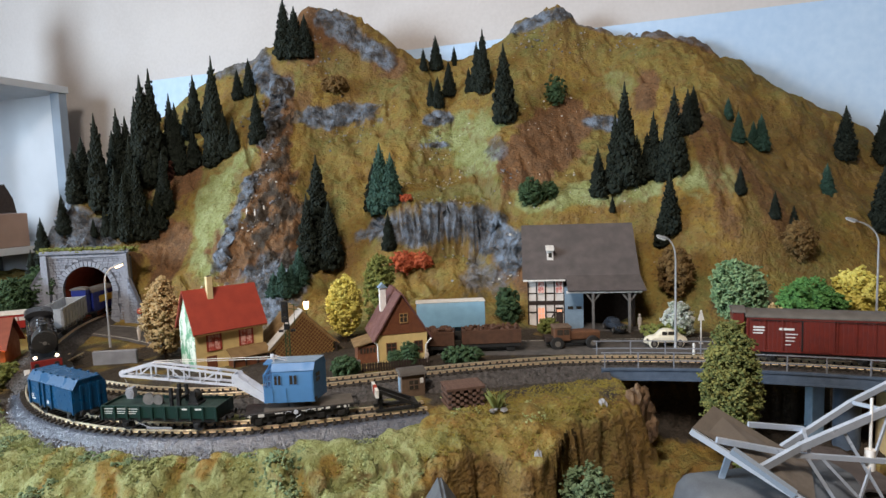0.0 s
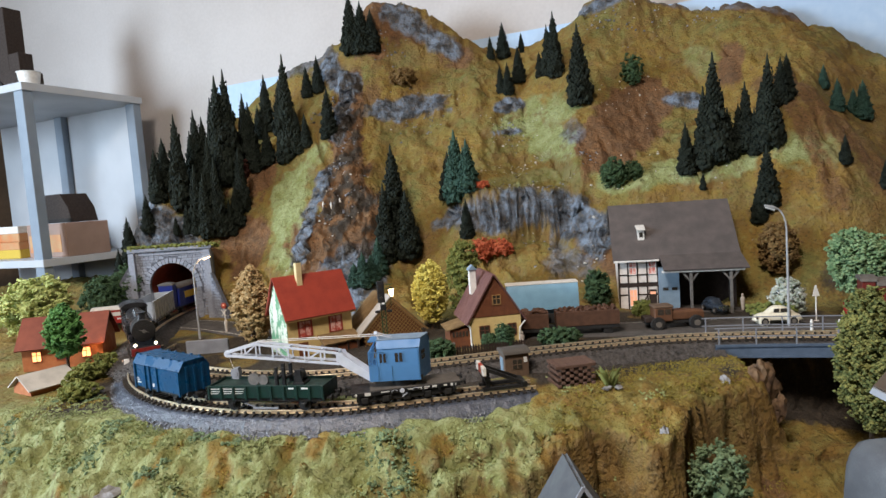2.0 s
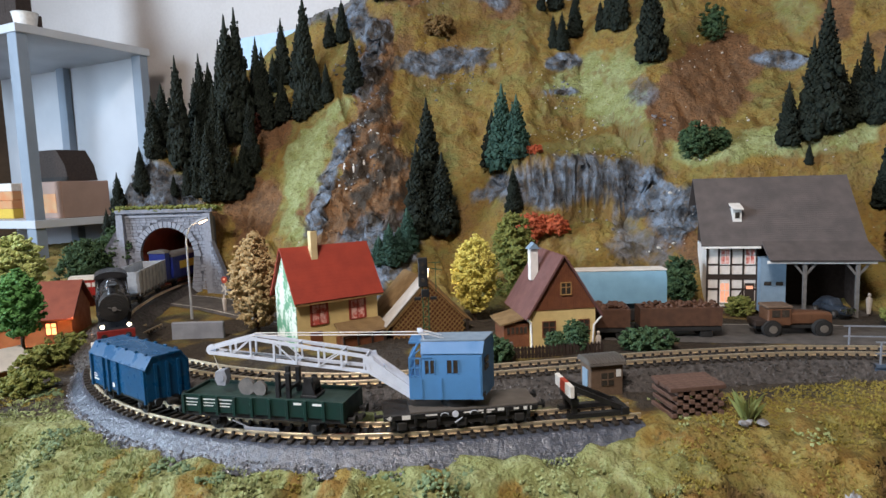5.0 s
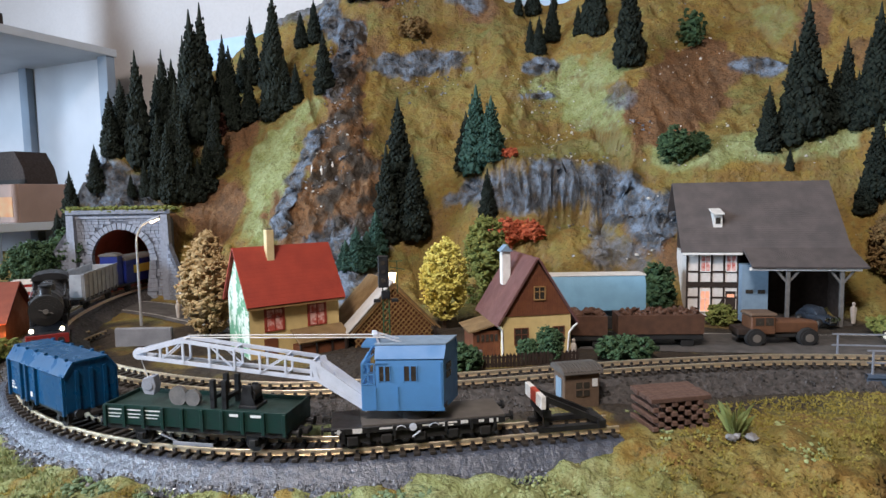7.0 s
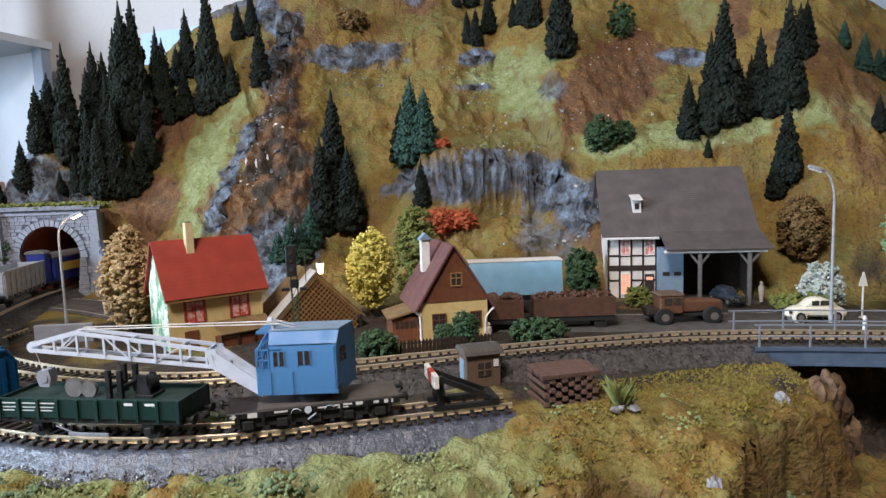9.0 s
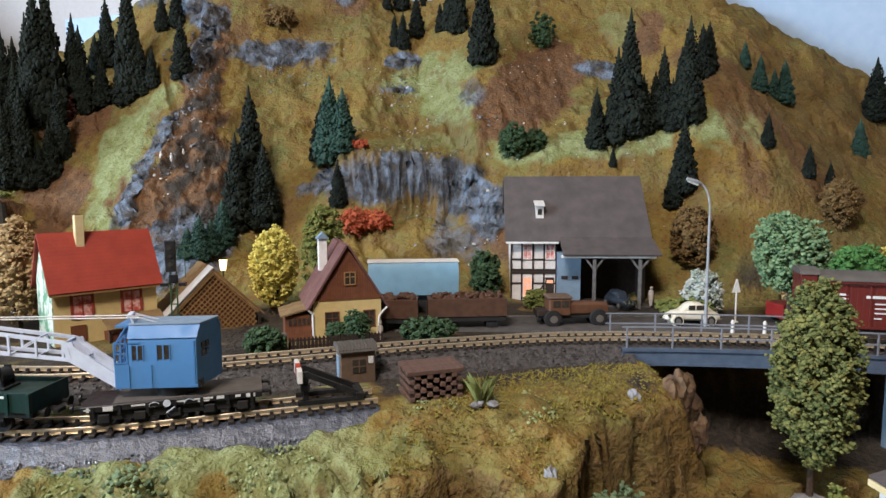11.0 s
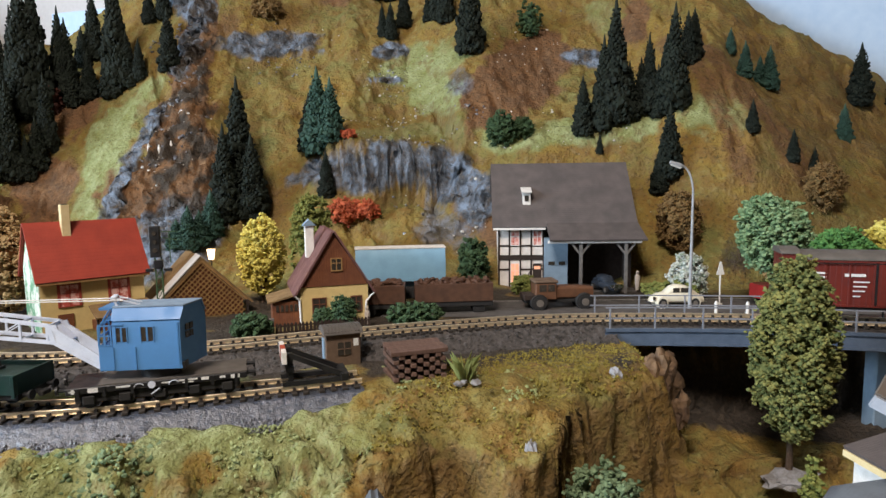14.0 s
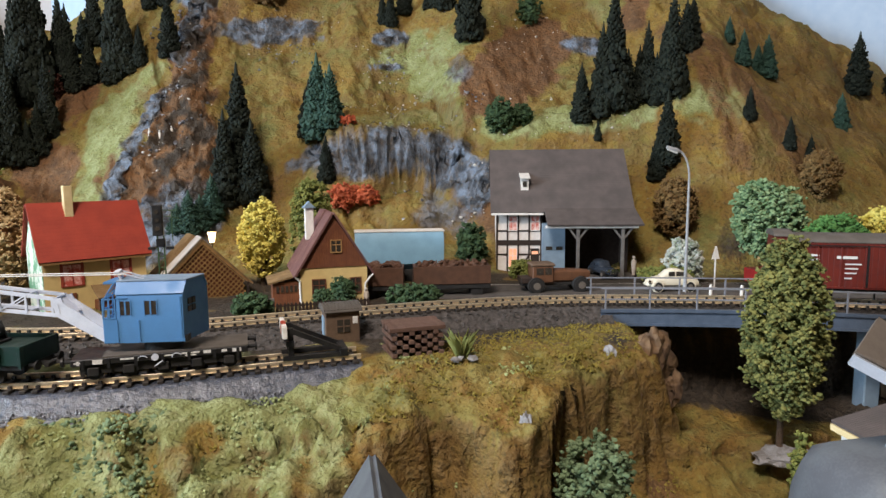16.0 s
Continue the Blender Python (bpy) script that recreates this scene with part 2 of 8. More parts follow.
# retaining wall brown, with the shade behind the bridge mixed in
M["shaded_wall"] = mat("shaded_wall_brown", (0.055, 0.022, 0.016), (0.035, 0.016, 0.012), 0.85, 60, 0.2)
M["trunk"] = mat("tree_trunk", (0.085, 0.055, 0.035), (0.05, 0.032, 0.02), 0.85, 400, 0.4)
M["spruce"] = mat("spruce_needles", (0.004, 0.0065, 0.0045), (0.016, 0.022, 0.015), 0.8, 200, 0.1, island=0.6, rand=0.2, spec=0.2)
M["spruce_green"] = mat("spruce_fresh_green", (0.009, 0.032, 0.023), (0.030, 0.075, 0.052), 0.75, 200, 0.1, island=0.6)
M["hedge"] = mat("hedge_foliage", (0.045, 0.070, 0.020), (0.215, 0.205, 0.058), 0.8, 60, 0.3, island=0.45, spread=0.6)
M["foliage_green"] = mat("foliage_green", (0.05, 0.14, 0.035), (0.10, 0.24, 0.06), 0.8, 80, 0.3, island=0.5)
M["foliage_mint"] = mat("foliage_pale_green", (0.055, 0.13, 0.05), (0.24, 0.33, 0.17), 0.8, 80, 0.3, island=0.5)
M["foliage_olive"] = mat("foliage_olive", (0.09, 0.12, 0.025), (0.20, 0.20, 0.05), 0.8, 80, 0.3, island=0.5)
M["foliage_dark"] = mat("foliage_dark_green", (0.022, 0.050, 0.020), (0.05, 0.09, 0.035), 0.8, 80, 0.3, island=0.5)
M["foliage_yellow"] = mat("foliage_yellow", (0.42, 0.34, 0.05), (0.70, 0.62, 0.17), 0.8, 80, 0.3, island=0.5)
M["foliage_ochre"] = mat("foliage_ochre", (0.27, 0.18, 0.075), (0.52, 0.39, 0.20), 0.8, 80, 0.3, island=0.5)
M["foliage_brown"] = mat("foliage_brown", (0.12, 0.065, 0.022), (0.19, 0.12, 0.04), 0.8, 80, 0.3, island=0.5)
M["foliage_red"] = mat("foliage_red", (0.24, 0.040, 0.016), (0.52, 0.13, 0.05), 0.8, 80, 0.3, island=0.5)
M["foliage_dull_red"] = mat("foliage_dull_red", (0.040, 0.012, 0.009), (0.075, 0.024, 0.016), 0.8, 80, 0.3, island=0.5)
M["foliage_white"] = mat("blossom_white", (0.62, 0.62, 0.60), (0.20, 0.26, 0.16), 0.8, 80, 0.3, island=0.9)
M["fern"] = mat("fern_blades", (0.13, 0.17, 0.05), (0.24, 0.25, 0.08), 0.7, 200, 0.1, island=0.5)
M["turf"] = mat("turf_flock", (0.17, 0.135, 0.028), (0.28, 0.23, 0.055), 0.9, 8, 0.1, island=0.5, spec=0.15)
M["curtain_red"] = mat("curtain_red", (0.46, 0.085, 0.06), (0.72, 0.46, 0.40), 0.5, 170, 0.1, fine=500, spread=0.8)
# table wood; also the unseen walls and ceiling, dark to limit bounced light
M["dark_brown"] = mat("dark_brown_wood", (0.17, 0.11, 0.065), (0.11, 0.07, 0.04), 0.6, 4, 0.2, fine=60)
M["foliage_grey"] = mat("foliage_grey_green", (0.055, 0.095, 0.045), (0.17, 0.23, 0.12), 0.8, 80, 0.3, island=0.6)
M["foliage_lime"] = mat("foliage_lime", (0.22, 0.27, 0.07), (0.52, 0.56, 0.22), 0.8, 60, 0.3, island=0.6)
M["earth_rock"] = mat("weathered_earth_rock", (0.17, 0.105, 0.055), (0.06, 0.036, 0.022), 0.8, 60, 0.8, depth=0.004, fine=260)
M["turf_green"] = mat("turf_flock_green", (0.17, 0.21, 0.075), (0.33, 0.36, 0.17), 0.9, 8, 0.1, island=0.4)
M["pebble"] = mat("ballast_stone", (0.20, 0.205, 0.23), (0.035, 0.035, 0.04), 0.30, 50, 0.2, island=0.8, spec=0.8)
M["pale_stone"] = mat("pale_stone", (0.27, 0.27, 0.28), (0.15, 0.14, 0.13), 0.7, 150, 0.4)
M["chalk_chip"] = mat("chalk_chip", (0.62, 0.60, 0.56), (0.30, 0.27, 0.22), 0.6, 150, 0.3, island=0.7)
M["figure"] = mat("painted_figure", (0.50, 0.45, 0.40), (0.42, 0.36, 0.30), 0.6, 300, 0.05)
M["car_cream"] = mat("car_cream", (0.68, 0.63, 0.50), (0.64, 0.59, 0.46), 0.3, 100, 0.02, spec=0.5)
M["car_dark"] = mat("car_dark_blue", (0.03, 0.04, 0.055), (0.025, 0.03, 0.04), 0.3, 100, 0.02, spec=0.5)
M["truck_brown"] = mat("truck_brown", (0.13, 0.060, 0.030), (0.10, 0.046, 0.024), 0.55, 150, 0.06)
M["truck_red"] = mat("truck_red", (0.34, 0.025, 0.02), (0.29, 0.02, 0.017), 0.4, 150, 0.04)
M["roof_dark"] = mat("slate_dark", (0.09, 0.10, 0.11), (0.065, 0.07, 0.08), 0.6, 60, 0.2)
M["gantry"] = mat("gantry_silver", (0.45, 0.50, 0.58), (0.38, 0.43, 0.50), 0.35, 120, 0.05, metal=0.3)
M["gantry_dark"] = mat("gantry_brown_grey", (0.14, 0.12, 0.10), (0.11, 0.095, 0.08), 0.6, 120, 0.08)
M["carton_beige"] = mat("carton_beige", (0.36, 0.24, 0.19), (0.28, 0.19, 0.15), 0.6, 12, 0.05)
M["orange_box"] = mat("orange_print", (0.55, 0.16, 0.05), (0.5, 0.3, 0.15), 0.5, 20, 0.0)


# ---- mesh helpers: all shapes are drawn in millimetres ----
MM = 0.001


def thing(name, label, category, x=0, y=0, z=0, rz=0, group="", kind="", rx=0, ry=0):
    ob = new(name)
    ob.empty_display_size = 0.01
    ob.matrix_world = pose(x * MM, y * MM, z * MM, rx, ry, rz)
    return tagged(ob, label, category, group, kind)


def finish(bm, smooth=35):
    bmesh.ops.recalc_face_normals(bm, faces=bm.faces)
    lim = radians(smooth)
    for f in bm.faces:
        f.smooth = True
    for e in bm.edges:
        e.smooth = len(e.link_faces) == 2 and e.calc_face_angle(9) < lim


def meshed(name, bm, material, smooth=35):
    if smooth:
        finish(bm, smooth)
    bmesh.ops.scale(bm, vec=(MM, MM, MM), verts=bm.verts)
    me = bpy.data.meshes.new(name)
    bm.to_mesh(me)
    bm.free()
    me.materials.append(M[material])
    return me


def part(name, bm, material, parent, label="", smooth=35):
    ob = new(name, meshed(name, bm, material, smooth))
    ob.parent = parent
    return tagged(ob, label)


def parts(name, bm, material, parent, label="", smooth=35):
    """Each loose piece of the bmesh becomes a part of its own."""
    left = set(bm.verts)
    while left:
        seed = left.pop()
        piece, todo = {seed}, [seed]
        while todo:
            for e in todo.pop().link_edges:
                for w in e.verts:
                    if w not in piece:
                        piece.add(w)
                        todo.append(w)
        left -= piece
        b2 = bmesh.new()
        copy = {w: b2.verts.new(w.co) for w in piece}
        for f in {f for w in piece for f in w.link_faces}:
            b2.faces.new([copy[w] for w in f.verts])
        part(name, b2, material, parent, label, smooth)
    bm.free()


def solid(name, bm, material, label, category, x=0, y=0, z=0, rz=0, group="", kind="", smooth=35):
    ob = new(name, meshed(name, bm, material, smooth))
    ob.matrix_world = pose(x * MM, y * MM, z * MM, 0, 0, rz)
    return tagged(ob, label, category, group, kind)


def bm_():
    return bmesh.new()


def box(bm, x0, x1, y0, y1, z0, z1, bev=0.0):
    vs = [bm.verts.new(p) for p in ((x0, y0, z0), (x1, y0, z0), (x1, y1, z0), (x0, y1, z0), (x0, y0, z1), (x1, y0, z1), (x1, y1, z1), (x0, y1, z1))]
    fs = [bm.faces.new([vs[i] for i in q]) for q in ((3, 2, 1, 0), (4, 5, 6, 7), (0, 1, 5, 4), (1, 2, 6, 5), (2, 3, 7, 6), (3, 0, 4, 7))]
    if bev:
        es = list({e for f in fs for e in f.edges})
        bmesh.ops.bevel(bm, geom=es, offset=bev, segments=1, affect="EDGES")
    return bm


def prism(bm, pts, axis, a0, a1):
    """Extrudes a closed outline: axis 'x' takes (y, z) points, 'y' takes (x, z), 'z' takes (x, y)."""
    def at(p, a):
        return {"x": (a, p[0], p[1]), "y": (p[0], a, p[1]), "z": (p[0], p[1], a)}[axis]
    lo, hi = [bm.verts.new(at(p, a0)) for p in pts], [bm.verts.new(at(p, a1)) for p in pts]
    n = len(pts)
    bm.faces.new(lo[::-1])
    bm.faces.new(hi)
    for i in range(n):
        bm.faces.new((lo[i], lo[(i + 1) % n], hi[(i + 1) % n], hi[i]))
    return bm


def cyl(bm, p0, p1, r0, r1=None, n=10, caps=True):
    p0, p1 = Vector(p0), Vector(p1)
    r1 = r0 if r1 is None else r1
    d = (p1 - p0).normalized()
    u = d.orthogonal().normalized()
    w = d.cross(u)
    ring = lambda p, r: [bm.verts.new(p + (u * math.cos(a) + w * math.sin(a)) * r) for a in [2 * math.pi * i / n for i in range(n)]]
    a, b = ring(p0, r0), ring(p1, max(r1, 0.01))
    for i in range(n):
        bm.faces.new((a[i], a[(i + 1) % n], b[(i + 1) % n], b[i]))
    if caps:
        bm.faces.new(a[::-1])
        bm.faces.new(b)
    return bm


def tube(bm, pts, r, n=8):
    for a, b in zip(pts[:-1], pts[1:]):
        cyl(bm, a, b, r, r, n)
    return bm


def bar(bm, p0, p1, w, h):
    """A square-edged bar between two points: w across, h upright."""
    p0, p1 = Vector(p0), Vector(p1)
    d = (p1 - p0).normalized()
    side = d.cross(Vector((0, 0, 1)))
    side = side.normalized() if side.length > 0.01 else Vector((1, 0, 0))
    up = side.cross(d).normalized()
    vs = [bm.verts.new(p + side * sx * w / 2 + up * sz * h / 2) for p in (p0, p1) for sx, sz in ((-1, -1), (1, -1), (1, 1), (-1, 1))]
    for q in ((3, 2, 1, 0), (4, 5, 6, 7), (0, 1, 5, 4), (1, 2, 6, 5), (2, 3, 7, 6), (3, 0, 4, 7)):
        bm.faces.new([vs[i] for i in q])
    return bm


def lathe(bm, profile, n=16, centre=(0, 0)):
    """Turns (radius, z) points about the upright axis."""
    rings = [[bm.verts.new((centre[0] + max(r, 0.02) * math.cos(2 * math.pi * i / n), centre[1] + max(r, 0.02) * math.sin(2 * math.pi * i / n), z)) for i in range(n)] for r, z in profile]
    for a, b in zip(rings[:-1], rings[1:]):
        for i in range(n):
            bm.faces.new((a[i], a[(i + 1) % n], b[(i + 1) % n], b[i]))
    bm.faces.new(rings[0][::-1])
    bm.faces.new(rings[-1])
    return bm


ICO = None


def clump(bm, c, r, rng, squash=0.8):
    """A small crumpled lump of flock with 20 faces."""
    global ICO
    if ICO is None:
        t = bmesh.new()
        bmesh.ops.create_icosphere(t, subdivisions=1, radius=1.0)
        t.verts.ensure_lookup_table()
        ICO = ([v.co.copy() for v in t.verts], [[v.index for v in f.verts] for f in t.faces])
        t.free()
    rot = Euler((rng.uniform(0, 6), rng.uniform(0, 6), rng.uniform(0, 6))).to_matrix()
    vs = []
    for co in ICO[0]:
        p = rot @ co * (r * rng.uniform(0.65, 1.3))
        vs.append(bm.verts.new((c[0] + p.x, c[1] + p.y, c[2] + p.z * squash)))
    for f in ICO[1]:
        bm.faces.new([vs[i] for i in f])


def flock(specs, material, name="flock"):
    """Many crumpled lumps joined in one mesh: specs are (x, y, z, r)."""
    rng = np.random.RandomState(3)
    if ICO is None:
        t = bmesh.new()
        clump(t, (0, 0, 0), 1, random.Random(1))
        t.free()
    base, tri = np.array([tuple(v) for v in ICO[0]]), np.array(ICO[1])
    s = np.asarray(specs, float)
    n = len(s)
    jit = rng.uniform(0.6, 1.35, (n, len(base), 1))
    ang = rng.uniform(0, 6.28, n)
    ca, sa = np.cos(ang), np.sin(ang)
    b = np.broadcast_to(base, (n, *base.shape)) * jit
    xr = b[..., 0] * ca[:, None] - b[..., 1] * sa[:, None]
    yr = b[..., 0] * sa[:, None] + b[..., 1] * ca[:, None]
    v = np.stack([xr, yr, b[..., 2] * 0.8], -1) * s[:, 3][:, None, None] + s[:, None, :3]
    f = tri[None] + (np.arange(n) * len(base))[:, None, None]
    me = bpy.data.meshes.new(name)
    me.from_pydata((v.reshape(-1, 3) * MM).tolist(), [], f.reshape(-1, 3).tolist())
    me.materials.append(M[material])
    return me


def tufts(spots, material, name="tufts", blades=5, seed=3):
    """Many tufts of short grass blades joined in one mesh: spots are (x, y, z, height)."""
    r = np.random.RandomState(seed)
    s = np.repeat(np.asarray(spots, float), blades, 0)
    n = len(s)
    a, lean = r.uniform(0, 6.283, n), r.uniform(0.1, 0.9, n)
    h = s[:, 3] * r.uniform(0.6, 1.25, n)
    w = h * r.uniform(0.14, 0.26, n)
    base = s[:, :3] + np.stack([np.cos(a), np.sin(a), 0 * a], 1) * (r.uniform(0, 0.5, n) * h)[:, None]
    base[:, 2] -= 0.4
    side = np.stack([-np.sin(a), np.cos(a), 0 * a], 1) * w[:, None]
    tip = base + np.stack([np.cos(a) * lean, np.sin(a) * lean, np.ones(n)], 1) * h[:, None]
    v = np.stack([base - side, base + side, tip], 1).reshape(-1, 3) * MM
    me = bpy.data.meshes.new(name)
    me.from_pydata(v.tolist(), [], np.arange(n * 3).reshape(-1, 3).tolist())
    me.materials.append(M[material])
    return me


def ribbon(path, profile, closed_ends=True):
    """Sweeps a profile of (offset, z) points along a level path of (x, y) points. Returns vertices and faces."""
    p = np.asarray(path, float)
    t = np.gradient(p, axis=0)
    t /= np.linalg.norm(t, axis=1)[:, None]
    nrm = np.stack([-t[:, 1], t[:, 0]], 1)
    verts = [(x + nx * o, y + ny * o, z) for (x, y), (nx, ny) in zip(p, nrm) for o, z in profile]
    k = len(profile)
    faces = []
    for i in range(len(p) - 1):
        for j in range(k - 1):
            a = i * k + j
            faces.append((a, a + 1, a + k + 1, a + k))
    return verts, faces


def raw(name, verts, faces, material, smooth=True):
    me = bpy.data.meshes.new(name)
    me.from_pydata([(x * MM, y * MM, z * MM) for x, y, z in verts], [], faces)
    me.materials.append(M[material])
    if smooth:
        me.shade_smooth()
    return me


# ---- the lie of the land, in millimetres ----
_rs = np.random.RandomState(11)
LAT = _rs.rand(64, 64)


def vnoise(x, y):
    """Smooth lattice noise, 0 to 1."""
    x, y = np.asarray(x, float), np.asarray(y, float)
    xi, yi = np.floor(x).astype(int), np.floor(y).astype(int)
    fx, fy = x - xi, y - yi
    fx, fy = fx * fx * (3 - 2 * fx), fy * fy * (3 - 2 * fy)
    g = lambda i, j: LAT[i % 64, j % 64]
    return (g(xi, yi) * (1 - fx) + g(xi + 1, yi) * fx) * (1 - fy) + (g(xi, yi + 1) * (1 - fx) + g(xi + 1, yi + 1) * fx) * fy


def fbm(x, y, octaves=4, ridged=False):
    tot, amp, norm, k = 0.0, 1.0, 0.0, 1.0
    for o in range(octaves):
        n = vnoise(x * k + 17.3 * o, y * k + 9.1 * o)
        tot = tot + amp * ((1 - np.abs(2 * n - 1)) if ridged else n)
        norm += amp
        amp *= 0.5
        k *= 2.03
    return tot / norm


def sstep(a, b, x):
    t = np.clip((np.asarray(x, float) - a) / (b - a), 0, 1)
    return t * t * (3 - 2 * t)


# heights of the mountain over a coarse net: columns across, rows going back
HILL_X = [-950, -745, -690, -610, -490, -390, -290, -190, -60, 40, 120, 215, 320, 440, 560, 740, 1000]
HILL = {
    860: [0, 0, 0, 0, 0, 0, 0, 0, 0, 0, 0, 0, 0, 10, 10, 10, 10],
    940: [0, 0, 0, 0, 0, 10, 5, 5, 25, 30, 20, 0, 75, 145, 105, 60, 40],
    1030: [0, 0, 5, 10, 25, 60, 80, 45, 68, 90, 135, 165, 212, 255, 195, 130, 70],
    1110: [0, 20, 160, 118, 90, 145, 165, 125, 180, 203, 235, 222, 255, 320, 280, 210, 110],
    1200: [0, 40, 235, 195, 190, 230, 258, 212, 238, 245, 318, 305, 322, 402, 392, 320, 190],
    1300: [0, 50, 275, 285, 295, 338, 345, 322, 352, 362, 425, 440, 435, 490, 465, 360, 200],
    1400: [0, 60, 330, 365, 395, 450, 490, 450, 440, 452, 505, 566, 556, 528, 480, 370, 200],
    1480: [0, 60, 350, 415, 515, 532, 634, 604, 506, 498, 536, 594, 586, 540, 490, 370, 200],
    1600: [0, 60, 350, 410, 500, 510, 590, 560, 480, 480, 530, 570, 560, 520, 480, 360, 200],
}
_hy = np.array(sorted(HILL), float)
_hx = np.array(HILL_X, float)
_hz = np.array([HILL[int(k)] for k in _hy], float)


def _cubic(knots, q):
    """Indices and Hermite weights of an uneven cubic through knots."""
    i = np.clip(np.searchsorted(knots, q) - 1, 0, len(knots) - 2)
    t = np.clip((q - knots[i]) / (knots[i + 1] - knots[i]), 0, 1)
    return i, t


def _herm(p0, p1, p2, p3, x0, x1, x2, x3, t):
    d = x2 - x1
    m1 = (p2 - p0) / (x2 - x0) * d
    m2 = (p3 - p1) / (x3 - x1) * d
    t2, t3 = t * t, t * t * t
    return (2 * t3 - 3 * t2 + 1) * p1 + (t3 - 2 * t2 + t) * m1 + (-2 * t3 + 3 * t2) * p2 + (t3 - t2) * m2


def hill(x, y):
    i, tx = _cubic(_hx, x)
    j, ty = _cubic(_hy, y)
    ix = [np.clip(i + k, 0, len(_hx) - 1) for k in (-1, 0, 1, 2)]
    jy = [np.clip(j + k, 0, len(_hy) - 1) for k in (-1, 0, 1, 2)]
    xs = [_hx[v] for v in ix]
    xs[0] = np.where(i == 0, xs[1] - 100, xs[0])
    xs[3] = np.where(i == len(_hx) - 2, xs[2] + 100, xs[3])
    ys = [_hy[v] for v in jy]
    ys[0] = np.where(j == 0, ys[1] - 80, ys[0])
    ys[3] = np.where(j == len(_hy) - 2, ys[2] + 80, ys[3])
    rows = [_herm(*[_hz[jj, ii] for ii in ix], *xs, tx) for jj in jy]
    return _herm(*rows, *ys, ty)


# the edge where the level ground breaks off towards the viewer
EDGE_X = [-1100, -700, -560, -480, -400, -300, -200, -100, 0, 60, 120, 165, 200]
EDGE_Y = [660, 630, 600, 590, 555, 515, 510, 525, 548, 562, 578, 600, 615]
# the lip over the gorge, where turf turns to bare cliff
LIP_X = [-60, 0, 20, 35, 55, 71, 84, 94, 112, 126, 140, 158, 172, 200]
LIP_Y = [470, 505, 522, 516, 500, 494, 500, 534, 556, 560, 570, 574, 588, 600]
# the low step in front of the siding
STEP_X = [-1100, -560, -520, -490, -457, -417, -361, -305, -249, -184, -76, 0]
STEP_Y = [790, 790, 770, 728, 690, 648, 603, 572, 557, 557, 580, 590]


def blot(x, z, w, cx, cz, rx, rz, lo=0.5, hi=1.4, ragged=2.2):
    """A patch with a ragged rim on the slope, 0 to 1, seen against height; w is the noise that frays it."""
    d = np.sqrt(((x - cx) / rx) ** 2 + ((z - cz) / rz) ** 2) + (w - 0.5) * ragged
    return 1 - sstep(lo, hi, d)


def spine(x, z, w, x0, z0, x1, z1, r, lo=0.55, hi=1.4, ragged=2.2):
    """A long patch along a line, with a ragged rim."""
    dx, dz = x1 - x0, z1 - z0
    t = np.clip(((x - x0) * dx + (z - z0) * dz) / (dx * dx + dz * dz), 0, 1)
    d = np.hypot(x - x0 - t * dx, z - z0 - t * dz) / r + (w - 0.5) * ragged
    return 1 - sstep(lo, hi, d)


def rocky(x, y, z):
    """How much bare rock shows, 0 to 1: outcrops on the slopes."""
    w = 0.65 * fbm(x / 60, z / 45 + y / 150, 4) + 0.35 * fbm(x / 13, z / 13, 3)
    up = np.where(np.asarray(y) > 900, 1.0, 0.0)
    r = np.maximum.reduce([
        blot(x, z, w, -25, 146, 92, 38), blot(x, z, w, 78, 138, 44, 40), blot(x, z, w, 104, 100, 30, 46), blot(x, z, w, -115, 150, 20, 16),
        blot(x, z, w, -215, 368, 88, 24), blot(x, z, w, -7, 352, 32, 13), blot(x, z, w, -14, 294, 48, 6), 0.55 * blot(x, z, w, 104, 272, 20, 26), blot(x, z, w, 305, 318, 34, 15),
        0.95 * spine(x, z, w, -388, 95, -365, 230, 18), 0.8 * spine(x, z, w, -350, 320, -345, 430, 22), 0.9 * spine(x, z, w, -350, 430, -400, 480, 30),
        0.7 * spine(x, z, w, -255, 610, -110, 490, 26), 0.6 * spine(x, z, w, -500, 500, -420, 530, 26), 0.75 * spine(x, z, w, 165, 555, 300, 580, 16), 0.5 * spine(x, z, w, 300, 560, 540, 480, 14),
        blot(x, z, w, -690, 190, 50, 40), blot(x, z, w, -640, 150, 50, 24), 0.8 * blot(x, z, w, -300, 60, 70, 40), 0.6 * blot(x, z, w, 60, 60, 60, 30)])
    return r * up


def rubble(x, y, z):
    """The broken brown ridge that runs up to the peak, 0 to 1."""
    x, y, z = np.asarray(x, float), np.asarray(y, float), np.asarray(z, float)
    mid_ = np.interp(z, [80, 120, 210, 340, 440], [-292, -306, -318, -336, -335])
    half_ = np.interp(z, [80, 120, 210, 340, 440], [84, 70, 46, 28, 26])
    d = np.abs(x - mid_) / half_ + (fbm(x / 24, z / 24 + 3, 3) - 0.5) * 1.4
    return (1 - sstep(0.7, 1.2, d)) * sstep(60, 100, z) * (1 - sstep(440, 500, z)) * np.where(y > 900, 1.0, 0.0)


